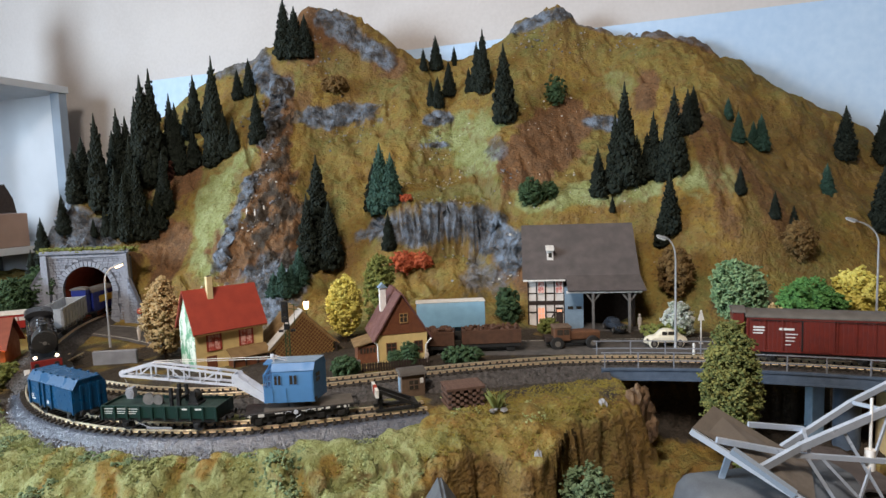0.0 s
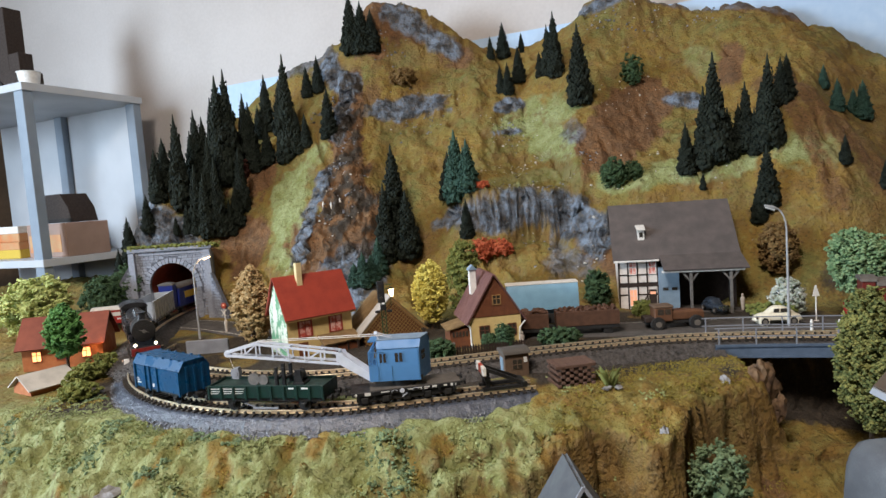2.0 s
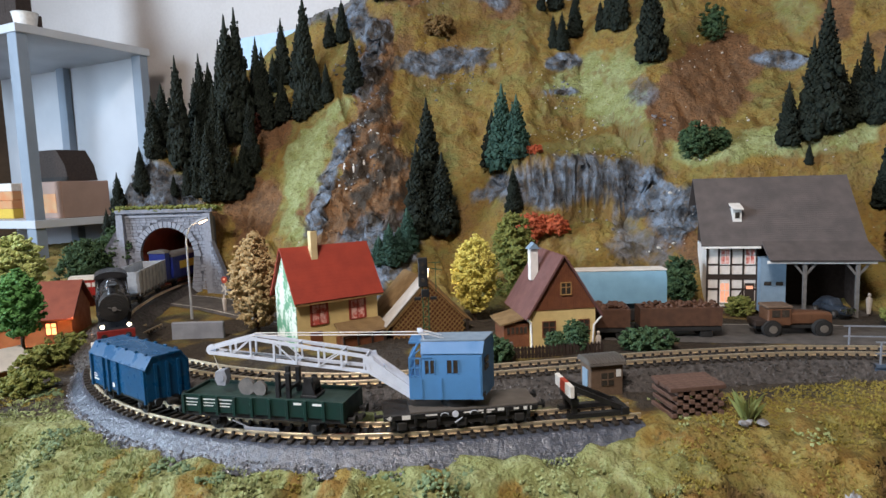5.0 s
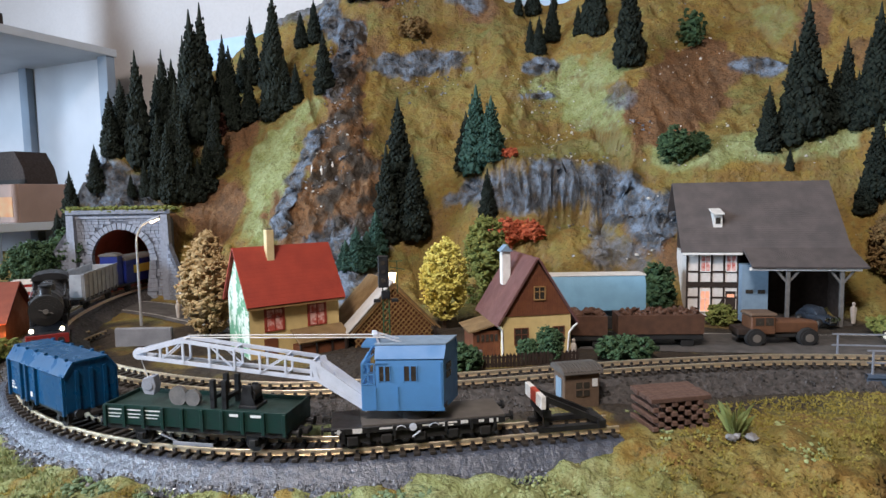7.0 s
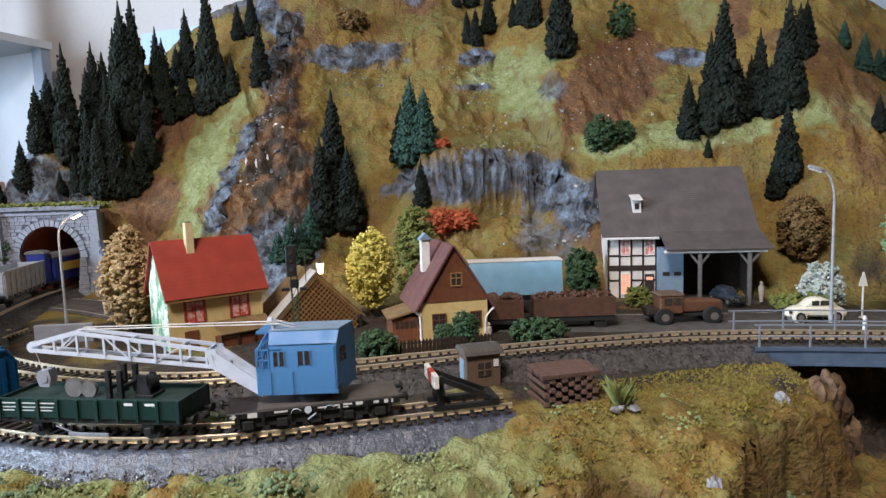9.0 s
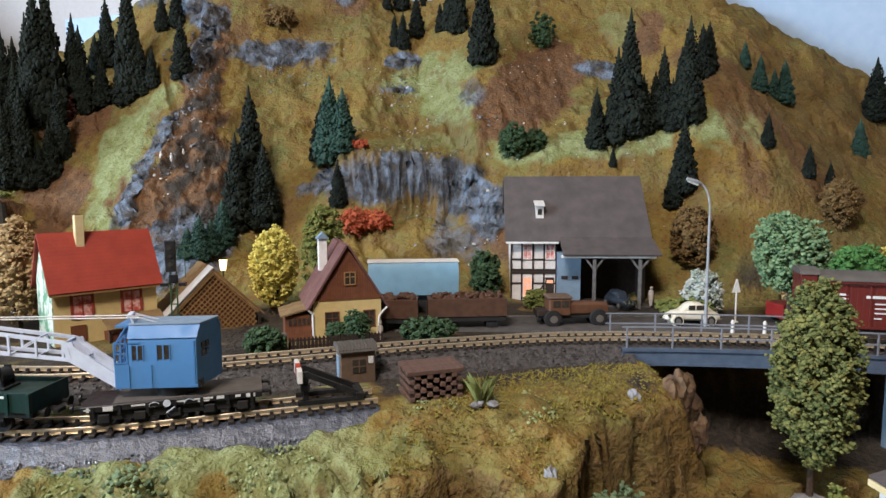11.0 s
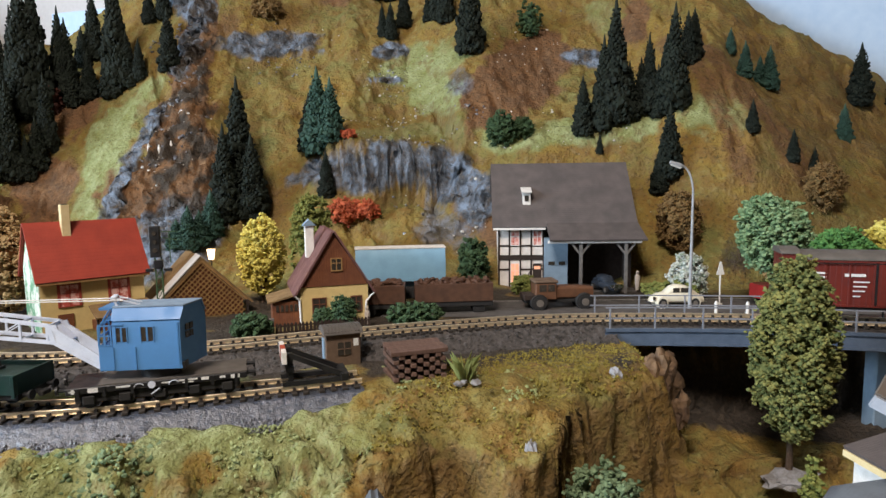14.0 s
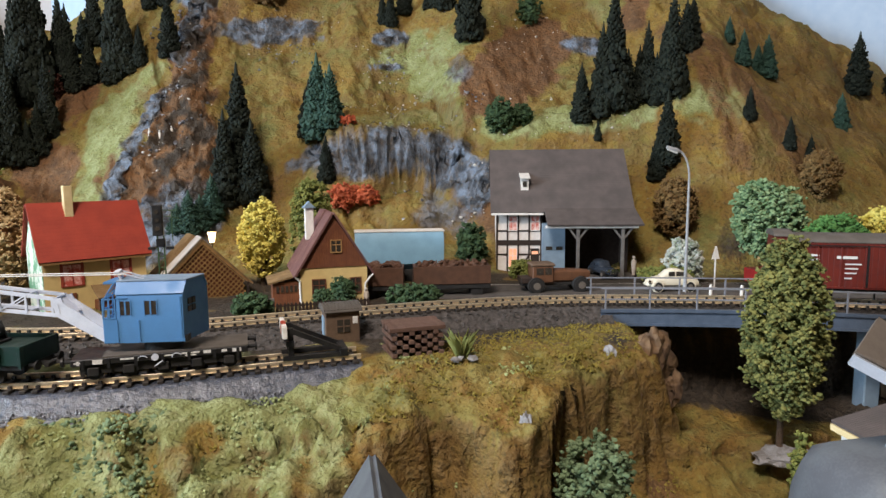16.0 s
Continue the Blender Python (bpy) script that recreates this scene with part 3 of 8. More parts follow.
def earthy(x, y, z):
    """How much brown earth shows between the grass."""
    w = 0.65 * fbm(x / 45 + 7, z / 45 + 3, 4) + 0.35 * fbm(x / 11, z / 11 + 3, 3)
    up = np.where(np.asarray(y) > 900, 1.0, 0.0)
    r = np.maximum.reduce([
        spine(x, z, w, 140, 240, 246, 345, 46), 0.8 * spine(x, z, w, 402, 405, 380, 350, 16), blot(x, z, w, -330, 110, 80, 50), blot(x, z, w, -285, 580, 62, 70), 0.7 * spine(x, z, w, -250, 600, -100, 480, 30),
        blot(x, z, w, -530, 245, 44, 44), blot(x, z, w, -500, 112, 50, 50), 0.6 * spine(x, z, w, 300, 562, 560, 472, 16), 0.7 * blot(x, z, w, 120, 215, 30, 22), 0.7 * blot(x, z, w, 110, 100, 44, 60), 0.6 * blot(x, z, w, -300, 400, 34, 34),
        0.42 * blot(x, z, w, 600, 240, 190, 150), 0.4 * blot(x, z, w, 470, 170, 60, 110), 0.6 * spine(x, z, w, 450, 330, 520, 120, 26), 0.6 * spine(x, z, w, 420, 330, 430, 130, 16), 0.5 * blot(x, z, w, -200, 100, 50, 30)])
    front = (1 - up) * sstep(0.60, 0.85, w) * sstep(-20, -60, z) * 0.22
    cliff = (1 - up) * sstep(135, 170, x) * sstep(-2, -22, z) * (1 - 0.75 * sstep(180, 205, x)) * 0.7
    streak = up * sstep(0.74, 0.88, fbm(x / 38 + 2, z / 60 + y / 90, 4, True)) * sstep(30, 90, z)
    patch_ = 0.12 + 0.88 * sstep(0.42, 0.60, fbm(x / 22 + 9, z / 34 + y / 40, 3))
    return np.maximum.reduce([r * up, front, cliff * 0.85 * patch_, streak * 0.3, rubble(x, y, z) * 0.95])


def greens(x, y, z):
    """Where the grass is a fresh pale green."""
    w = 0.65 * fbm(x / 50 + 31, z / 50 + y / 90 + 5, 4) + 0.35 * fbm(x / 12, z / 12 + 8, 3)
    up = np.where(np.asarray(y) > 900, 1.0, 0.0)
    r = np.maximum.reduce([
        spine(x, z, w, -408, 105, -442, 215, 34), 0.9 * spine(x, z, w, -442, 215, -388, 272, 24), 0.8 * blot(x, z, w, 40, 320, 74, 38), blot(x, z, w, 72, 262, 46, 34), 0.8 * spine(x, z, w, 140, 188, 340, 196, 20),
        0.8 * blot(x, z, w, 404, 210, 46, 40), 0.5 * blot(x, z, w, -600, 190, 80, 60), 0.5 * spine(x, z, w, -60, 196, 120, 205, 14), 0.5 * blot(x, z, w, 350, 400, 26, 40)])
    front = (1 - up) * sstep(0.33, 0.57, w) * sstep(220, -240, x) * sstep(700, 560, y) * (1 - 0.8 * sstep(150, 185, x))
    return np.maximum(r * up, front)


def land(x, y, detail=True):
    x, y = np.asarray(x, float), np.asarray(y, float)
    flat = sstep(-770, -705, x) * (1 - sstep(-482, -425, x)) * (1 - sstep(1044, 1056, y))
    z = hill(x, np.maximum(y, 860)) * sstep(855, 885, y) * (1 - flat)
    # the rock face above the goods shed: sheer, with a grassy ledge on top
    cliff_ = sstep(-112, -84, x) * (1 - sstep(58, 100, x)) * sstep(1030, 1060, y) * (1 - sstep(1105, 1185, y))
    yf = y + 26 * (fbm(x / 42 + 3, x / 90, 3) - 0.5) - 0.10 * np.abs(x + 10)
    face_ = 96 - 0.12 * x + (84 - 0.1 * np.abs(x)) * sstep(1066, 1082, yf) + 0.32 * np.clip(y - 1085, 0, 120)
    z = z * (1 - cliff_) + face_ * cliff_
    z = np.where((np.abs(x + 606) < 62) & (y > 1050) & (y < 1120), np.maximum(z, 114), z)
    ye = np.interp(x, EDGE_X, EDGE_Y)
    d = ye - y + (fbm(x / 70, y / 70, 3) - 0.5) * 46
    steep = np.interp(x, [-500, -150, 0, 120], [0.42, 0.46, 0.62, 0.8])
    drop = np.where(d > 0, d * steep * sstep(-5, 40, d) + 14 * sstep(60, 80, d + 60 * (fbm(x / 55 + 5, y / 80, 2) - 0.5)), 0)
    # towards the gorge the turf ends in an overhanging lip and a sheer earth face
    lip = np.interp(x, LIP_X, LIP_Y)
    dl = lip - y + (fbm(x / 26 + 3, y / 60, 3) - 0.5) * 16
    wall_ = np.interp(x, [-60, 0, 60, 120, 170], [34, 62, 84, 90, 84]) * sstep(-2, 15, dl) + 0.45 * np.clip(dl - 15, 0, 300)
    cut = 0.26 * np.clip(d, 0, 70) + wall_ + 5 * sstep(0.5, 0.7, fbm(x / 40, y / 40 + 2, 3)) * sstep(10, 40, d)
    w_cut = sstep(-55, 10, x)
    drop = drop * (1 - w_cut) + cut * w_cut
    z = z - np.clip(drop, 0, 150) - 10.5 * (1 - sstep(-50, -5, x)) * sstep(-2, 14, np.interp(x, STEP_X, STEP_Y) - y)
    # gorge under the bridge
    side = 172 + (fbm(y / 40 + 3, x / 90, 3) - 0.5) * 34
    g = sstep(-4, 34, x - side) * (1 - sstep(505, 560, x)) * (1 - sstep(688, 700, y))
    bed = -72 + (fbm(x / 60, y / 60 + 8, 3) - 0.5) * 16 - 0.12 * np.clip(560 - y, 0, 200) - 0.05 * (x - 180)
    z = z * (1 - g) + np.minimum(bed, z) * g
    if detail:
        up = sstep(900, 990, y) * (1 - flat)
        rk = rocky(x, y, z)
        s_ = y + z
        rb = rubble(x, y, z)
        z = z + rb * ((fbm(x / 20, s_ / 22, 4, True) - 0.55) * 34)
        crease = sstep(0.80, 0.98, fbm(x / 62 + 5 + s_ / 400, s_ / 170, 3, True))
        z = z - up * crease * 15
        z = z + up * ((fbm(x / 66, y / 74, 3) - 0.5) * 40 - (fbm(x / 38 + 2, z / 60 + y / 90, 4, True) - 0.6) * 13 + (fbm(x / 15, y / 15, 3) - 0.5) * 8)
        z = z + rk * ((fbm(x / 44 + z / 60, y / 34 + z / 55, 3, True) - 0.6) * 34 + (fbm(x / 14 + z / 20, y / 12 + z / 16, 2, True) - 0.5) * 8)
        fr = sstep(4, 30, d) * (1 - up) * (1 - g)
        rough = z + fr * ((fbm(x / 34, y / 34, 4) - 0.5) * (30 - 18 * w_cut) + (fbm(x / 16 + 2, y / 16, 3) - 0.5) * (28 - 17 * w_cut) + (fbm(x / 6, y / 6, 3) - 0.5) * 9)
        hstep = 21.0
        q = rough / hstep + fbm(x / 48 + 4, y / 48, 3) * 1.6
        fq = q - np.floor(q)
        terr = (np.floor(q) + sstep(0.62, 0.95, fq) + 0.25 * fq * (1 - sstep(0.62, 0.95, fq)) - fbm(x / 48 + 4, y / 48, 3) * 1.6) * hstep
        amount = fr * (1 - w_cut) * (sstep(-160, -60, x) * 0.5 + 0.25)
        z = rough * (1 - amount) + terr * amount
        z = z + g * (fbm(x / 22, y / 22, 4, True) - 0.5) * 14
        z = z + (1 - up) * (1 - fr) * (1 - g) * (fbm(x / 25, y / 25, 3) - 0.5) * 2.0
    return z


def level(x, y):
    return float(land(np.array([x]), np.array([y]))[0])


# ---- the lines of track ----
def spline(pts, step=2.0):
    p = np.asarray(pts, float)
    out = []
    for i in range(len(p) - 1):
        a, b, c, d = p[max(i - 1, 0)], p[i], p[i + 1], p[min(i + 2, len(p) - 1)]
        n = max(int(np.hypot(*(c - b)) / step), 2)
        t = np.linspace(0, 1, n, endpoint=False)[:, None]
        out.append(0.5 * (2 * b + (c - a) * t + (2 * a - 5 * b + 4 * c - d) * t ** 2 + (3 * b - a - 3 * c + d) * t ** 3))
    return np.vstack(out + [p[-1:]])


MAIN = spline([(-586, 1180), (-592, 1100), (-590, 1010), (-570, 910), (-528, 800), (-450, 698), (-345, 632), (-245, 606), (-158, 618), (-37, 650), (41, 668), (130, 679), (230, 670), (352, 642), (480, 590), (640, 500), (800, 390)])
_a = np.linspace(math.radians(180), math.radians(284), 60)
SIDING = spline(np.stack([-215 + 287 * np.cos(_a), 826 + 287 * np.sin(_a)], 1)[:-1:3].tolist() + [(-145.6, 547.5), (-122, 553.4), (-99, 559.1), (-70, 566.3), (-24, 577.7)], 2.0)
MAIN_Z, SIDE_Z = 11.5, 0.5


def along(path, x, after=None):
    """Place and heading (degrees) on a path where it passes x (the last such place)."""
    k = np.argmin(np.abs(path[:, 0] - x) + (0 if after is None else 1e3 * (np.arange(len(path)) < after)))
    k = min(max(k, 1), len(path) - 2)
    d = path[k + 1] - path[k - 1]
    return path[k][0], path[k][1], math.degrees(math.atan2(d[1], d[0]))

# ---- ground: one modelled sheet from the near edge up to the peaks ----
def ground_material():
    m = bpy.data.materials.new("scenic_ground")
    m.use_nodes = True
    nt = m.node_tree
    bs = nt.nodes["Principled BSDF"]
    N, L = nt.nodes.new, nt.links.new
    tc = N("ShaderNodeTexCoord")
    at = N("ShaderNodeAttribute")
    at.attribute_name = "cover"
    sep = N("ShaderNodeSeparateColor")
    L(at.outputs["Color"], sep.inputs[0])

    def noise_tex(scale, detail=4, rough=0.6):
        n = N("ShaderNodeTexNoise")
        n.inputs["Scale"].default_value, n.inputs["Detail"].default_value, n.inputs["Roughness"].default_value = scale, detail, rough
        L(tc.outputs["Object"], n.inputs["Vector"])
        return n.outputs[0]

    def ramp(sock, lo, hi):
        r = N("ShaderNodeMapRange")
        r.inputs[1].default_value, r.inputs[2].default_value = lo, hi
        L(sock, r.inputs[0])
        return r.outputs[0]

    def mixed(f, a, b):
        x = N("ShaderNodeMix")
        x.data_type = "RGBA"
        L(f, x.inputs[0])
        for sock, v in ((x.inputs[6], a), (x.inputs[7], b)):
            if isinstance(v, tuple):
                sock.default_value = (*v, 1)
            else:
                L(v, sock)
        return x.outputs[2]

    def edged(mask, grain):
        """A patch whose rim is broken up by grain."""
        s = N("ShaderNodeMath")
        s.operation = "MULTIPLY_ADD"
        s.inputs[1].default_value = 0.7
        L(grain, s.inputs[0])
        L(mask, s.inputs[2])
        return ramp(s.outputs[0], 0.60, 1.04)

    big, mid, fine, grit, blotch = noise_tex(9), noise_tex(45), noise_tex(260, 5), noise_tex(1100, 3), noise_tex(110, 4, 0.7)
    olive = mixed(ramp(big, 0.40, 0.60), (0.225, 0.150, 0.032), (0.140, 0.132, 0.038))
    olive = mixed(ramp(mid, 0.40, 0.72), olive, (0.185, 0.100, 0.024))
    olive = mixed(ramp(blotch, 0.52, 0.74), olive, (0.240, 0.215, 0.072))
    olive = mixed(ramp(fine, 0.54, 0.76), olive, (0.060, 0.050, 0.017))
    green = mixed(ramp(mid, 0.35, 0.65), (0.180, 0.195, 0.062), (0.270, 0.300, 0.140))
    green = mixed(ramp(blotch, 0.5, 0.72), green, (0.145, 0.145, 0.040))
    green = mixed(ramp(fine, 0.55, 0.75), green, (0.36, 0.375, 0.19))
    green = mixed(ramp(grit, 0.58, 0.72), green, (0.085, 0.090, 0.030))
    earth = mixed(ramp(mid, 0.35, 0.7), (0.175, 0.088, 0.036), (0.090, 0.050, 0.025))
    earth = mixed(ramp(blotch, 0.54, 0.72), earth, (0.21, 0.125, 0.060))
    earth = mixed(ramp(fine, 0.54, 0.70), earth, (0.055, 0.030, 0.015))
    rock = mixed(ramp(mid, 0.40, 0.60), (0.036, 0.040, 0.046), (0.165, 0.205, 0.262))
    rock = mixed(ramp(blotch, 0.50, 0.68), rock, (0.110, 0.085, 0.060))
    rock = mixed(ramp(fine, 0.62, 0.72), rock, (0.028, 0.025, 0.023))
    rock = mixed(ramp(grit, 0.68, 0.74), rock, (0.60, 0.60, 0.62))
    # brown of yard soil and rubble; also the shade painted under the bridge
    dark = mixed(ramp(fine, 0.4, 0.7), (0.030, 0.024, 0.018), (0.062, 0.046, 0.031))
    col = mixed(edged(sep.outputs[2], blotch), olive, green)
    col = mixed(edged(sep.outputs[1], blotch), col, earth)
    col = mixed(edged(sep.outputs[0], blotch), col, rock)
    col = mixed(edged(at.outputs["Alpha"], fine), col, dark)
    fleck = mixed(ramp(grit, 0.72, 0.80), col, (0.42, 0.38, 0.22))
    L(fleck, bs.inputs["Base Color"])
    rough = N("ShaderNodeMapRange")
    rough.inputs[3].default_value, rough.inputs[4].default_value = 0.85, 0.38
    L(sep.outputs[0], rough.inputs[0])
    L(rough.outputs[0], bs.inputs["Roughness"])
    bs.inputs["Specular IOR Level"].default_value = 0.3
    b0, b1, b2 = N("ShaderNodeBump"), N("ShaderNodeBump"), N("ShaderNodeBump")
    b0.inputs["Strength"].default_value, b0.inputs["Distance"].default_value = 0.8, 0.011
    L(mid, b0.inputs["Height"])
    L(b0.outputs[0], b1.inputs["Normal"])
    b1.inputs["Strength"].default_value, b1.inputs["Distance"].default_value = 0.9, 0.0045
    b2.inputs["Strength"].default_value, b2.inputs["Distance"].default_value = 0.9, 0.0018
    L(blotch, b1.inputs["Height"])
    L(fine, b2.inputs["Height"])
    L(b1.outputs[0], b2.inputs["Normal"])
    L(b2.outputs[0], bs.inputs["Normal"])
    return m


M["ground"] = ground_material()
gx = np.concatenate([np.arange(-1500, -860, 16), np.arange(-860, 860, 3.0), np.arange(860, 1300, 16)])
gv = np.concatenate([np.linspace(0, 0.14, 34, endpoint=False), np.linspace(0.14, 0.34, 125, endpoint=False), np.linspace(0.34, 1, 270)])
GX, GV = np.meshgrid(gx, gv, indexing="ij")
GY = 250 + GV * (1508 - 0.365 * GX - 250)
GZ = land(GX, GY)
# lumpy turf before the railway
turf = sstep(590, 560, GY) * sstep(200, 150, GX)
GZ = GZ + turf * (12 * (fbm(GX / 24 + 7, GY / 24, 3) - 0.5) + 5 * (fbm(GX / 8, GY / 8 + 3, 2) - 0.5))
# creases: push steep rock sideways a little so that it is not a pure height sheet
rk = rocky(GX, GY, GZ)
rub = rubble(GX, GY, GZ)
hard = (rk + 0.6 * rub) * (1 - 0.5 * sstep(440, 520, GZ))
gzx = np.gradient(GZ, axis=0) / np.gradient(GX, axis=0)
gzy = np.gradient(GZ, axis=1) / np.gradient(GY, axis=1)
steep_ = np.hypot(gzx, gzy)
face = sstep(0.9, 2.0, steep_) * np.where((GY < 760) & (GX > -140), 1.0, 0.0)
strata = fbm(GX / 13 + GY / 30, GZ / 42, 4, True) - 0.55
SX = GX + hard * (fbm(GX / 30, (GZ + GY) / 34, 3, True) - 0.55) * 18 + face * strata * 9
SY = GY - hard * (fbm(GX / 34 + 4 + GZ / 90, (GZ + GY) / 26 + 2, 3, True) - 0.55) * 32 - face * strata * 16
# blocky ledges across the sheer rock above the goods shed
block = sstep(-112, -84, GX) * (1 - sstep(80, 115, GX)) * sstep(1045, 1062, GY) * (1 - sstep(1100, 1130, GY))
ledge = fbm(GX / 75 + 1, GZ / 24 + GX / 130, 3, True) - 0.5 + 0.6 * (np.floor(3 * fbm(GX / 26 + GZ / 80, GZ / 30 + 6, 2)) / 3 - 0.4)
SY = SY - block * ledge * 26
nx_, ny_ = GX.shape
idx = np.arange(nx_ * ny_).reshape(nx_, ny_)
quads = np.stack([idx[:-1, :-1], idx[1:, :-1], idx[1:, 1:], idx[:-1, 1:]], -1).reshape(-1, 4)
qx, qy = GX.reshape(-1)[quads].mean(1), GY.reshape(-1)[quads].mean(1)
quads = quads[~((np.abs(qx + 606) < 42) & (qy > 1043) & (qy < 1062))]  # mouth of the tunnel
me = bpy.data.meshes.new("ground")
me.vertices.add(nx_ * ny_)
me.vertices.foreach_set("co", (np.stack([SX, SY, GZ], -1).reshape(-1) * MM).astype(np.float32))
me.loops.add(quads.size)
me.loops.foreach_set("vertex_index", quads.reshape(-1).astype(np.int32))
me.polygons.add(len(quads))
me.polygons.foreach_set("loop_start", np.arange(0, quads.size, 4, dtype=np.int32))
me.update(calc_edges=True)
me.shade_smooth()
cover = me.attributes.new("cover", "FLOAT_COLOR", "POINT")
yard = sstep(560, 610, GY + 30 * (fbm(GX / 30, GY / 30, 3) - 0.5)) * (1 - sstep(850, 930, GY)) * sstep(-560, -500, GX + 40 * (fbm(GX / 40, GY / 40) - 0.5))
yard *= 1 - sstep(150, 185, GX) * (1 - sstep(690, 700, GY))
yard *= 0.35 + 0.65 * sstep(0.35, 0.6, fbm(GX / 45 + 2, GY / 45, 3))
# shade under the bridge, painted into the colour of the gorge floor
gorge_shade = sstep(200, 240, GX) * sstep(622, 655, GY + 0.2 * (GX - 240)) * (1 - sstep(690, 700, GY)) * (1 - sstep(505, 560, GX))
bare = np.where(GY < 900, sstep(1.7, 3.2, steep_ + 3.0 * (fbm(GX / 16, GZ / 40 + GY / 30, 3) - 0.5)) * 0.45, 0.4 * sstep(1.15, 1.9, steep_ + 0.7 * (fbm(GX / 12, GY / 12, 3) - 0.5)))
cols = np.stack([np.maximum(rk, 0), np.maximum(earthy(GX, GY, GZ), bare), greens(GX, GY, GZ), np.maximum.reduce([yard * (GX < 700), gorge_shade, rub * (0.25 + 0.5 * sstep(0.45, 0.65, fbm(GX / 15, GZ / 15, 3)))])], -1)
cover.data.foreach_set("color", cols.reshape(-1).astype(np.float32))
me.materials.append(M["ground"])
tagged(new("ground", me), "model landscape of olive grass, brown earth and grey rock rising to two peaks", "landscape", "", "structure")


def flat_ribbon(name, path, profile, material, label, category, kind="structure"):
    v, f = ribbon(path, profile)
    return tagged(new(name, raw(name, v, f, material)), label, category, "", kind)


# ---- track beds, rails and sleepers ----
def rough_bed(path, profile, seed, amp=1.1):
    """A bed of loose stone: a swept profile, subdivided across and roughened."""
    prof = []
    for (o0, z0), (o1, z1) in zip(profile[:-1], profile[1:]):
        k = max(int(np.hypot(o1 - o0, z1 - z0) / 2.2), 1)
        prof += [(o0 + (o1 - o0) * i / k, z0 + (z1 - z0) * i / k) for i in range(k)]
    prof.append(profile[-1])
    v, f = ribbon(path, prof)
    r = np.random.RandomState(seed)
    v = np.array(v)
    v[:, 2] += (r.rand(len(v)) - 0.5) * amp * 1.4 * np.where(v[:, 2] > profile[1][1] - 0.6, 0.35, 1)
    v[:, :2] += (r.rand(len(v), 2) - 0.5) * amp
    return v.tolist(), f


bridge_start = int(np.argmin(np.abs(MAIN[:, 0] - 172) + 1e3 * (MAIN[:, 1] > 900)))
v, f = rough_bed(MAIN[:bridge_start + 2], [(-40, -3), (-17, 10.5), (17, 10.5), (34, -3)], 1)
tagged(new("track_bed", raw("track_bed", v, f, "ballast_brown")), "dark brown-grey ballast bed of the main line", "track bed", "", "structure")
v, f = rough_bed(SIDING, [(-31, -14), (-25, -9), (-16, -0.6), (17, -0.6), (30, -3)], 2, 1.5)
tagged(new("siding_bed", raw("siding_bed", v, f, "ballast")), "glossy slate-grey ballast bed of the curved siding", "track bed", "", "structure")
# loose stones on the near shoulder of the siding
r_ = random.Random(5)
stones = []
for k in range(0, len(SIDING) - 1):
    (x, y), (x2, y2) = SIDING[k], SIDING[k + 1]
    d = Vector((x2 - x, y2 - y)).normalized()
    for _ in range(5):
        o = r_.uniform(-33, -24)
        zz = np.interp(o, [-31, -25, -16], [-13, -9, -0.6])
        stones.append((x - d.y * o + r_.uniform(-1, 1), y + d.x * o, zz + r_.uniform(-0.3, 0.5), r_.uniform(0.45, 1.25) * (1.5 if o < -27 and r_.random() < 0.4 else 1)))
tagged(new("ballast_stones", flock(stones, "pebble", "ballast_stones")), "loose grey ballast stones along the siding shoulder", "ballast", "", "stuff")
stones = []
for k in range(180, bridge_start):
    (x, y), (x2, y2) = MAIN[k], MAIN[k + 1]
    d = Vector((x2 - x, y2 - y)).normalized()
    for _ in range(4):
        o = r_.uniform(-42, -17)
        stones.append((x - d.y * o, y + d.x * o, np.interp(o, [-40, -17], [-3, 10.5]) + r_.uniform(-0.3, 0.6), r_.uniform(0.5, 1.3)))
tagged(new("embankment_stones", flock(stones, "ballast_brown", "embankment_stones")), "loose dark stones on the main line embankment", "ballast", "", "stuff")


def track(name, path, z, label):
    t = thing(name, label, "railway track", 0, 0, 0, 0, "", "structure")
    for side in (-8.9, 8.9):
        prof = [(side - 1.4, z + 1.9), (side - 0.55, z + 2.2), (side - 0.8, z + 2.7), (side - 0.8, z + 4.7), (side - 0.6, z + 4.9), (side + 0.6, z + 4.9), (side + 0.8, z + 4.7), (side + 0.8, z + 2.7), (side + 0.55, z + 2.2), (side + 1.4, z + 1.9)]
        v, f = ribbon(path, prof)
        ob = new("rail", raw("rail", v, f, "rail", False))
        ob.parent = t
    return t


def add_sleepers(t, path, z, pitch=7.6):
    b = bm_()
    box(b, -1.7, 1.7, -15, 15, 0, 2.0, 0.3)
    for y in (-8.9, 8.9):
        for s in (-1, 1):
            box(b, -0.9, 0.9, y + s * 1.7 - 0.8, y + s * 1.7 + 0.8, 1.9, 3.7)
    me = meshed("sleeper", b, "sleeper")
    seg = np.hypot(*np.diff(path, axis=0).T)
    s = np.concatenate([[0], np.cumsum(seg)])
    for q in np.arange(3, s[-1], pitch):
        k = min(int(np.searchsorted(s, q)), len(path) - 2)
        d = path[k + 1] - path[k]
        ob = new("sleeper", me)
        ob.parent = t
        ob.matrix_basis = pose(path[k][0] * MM, path[k][1] * MM, z * MM, 0, 0, math.degrees(math.atan2(d[1], d[0])))


main_track = track("main_track", MAIN, MAIN_Z - 1, "single main line with bright brass-coloured rails")
side_track = track("siding_track", SIDING, SIDE_Z - 1, "curved siding with worn shiny rails and dark sleepers")

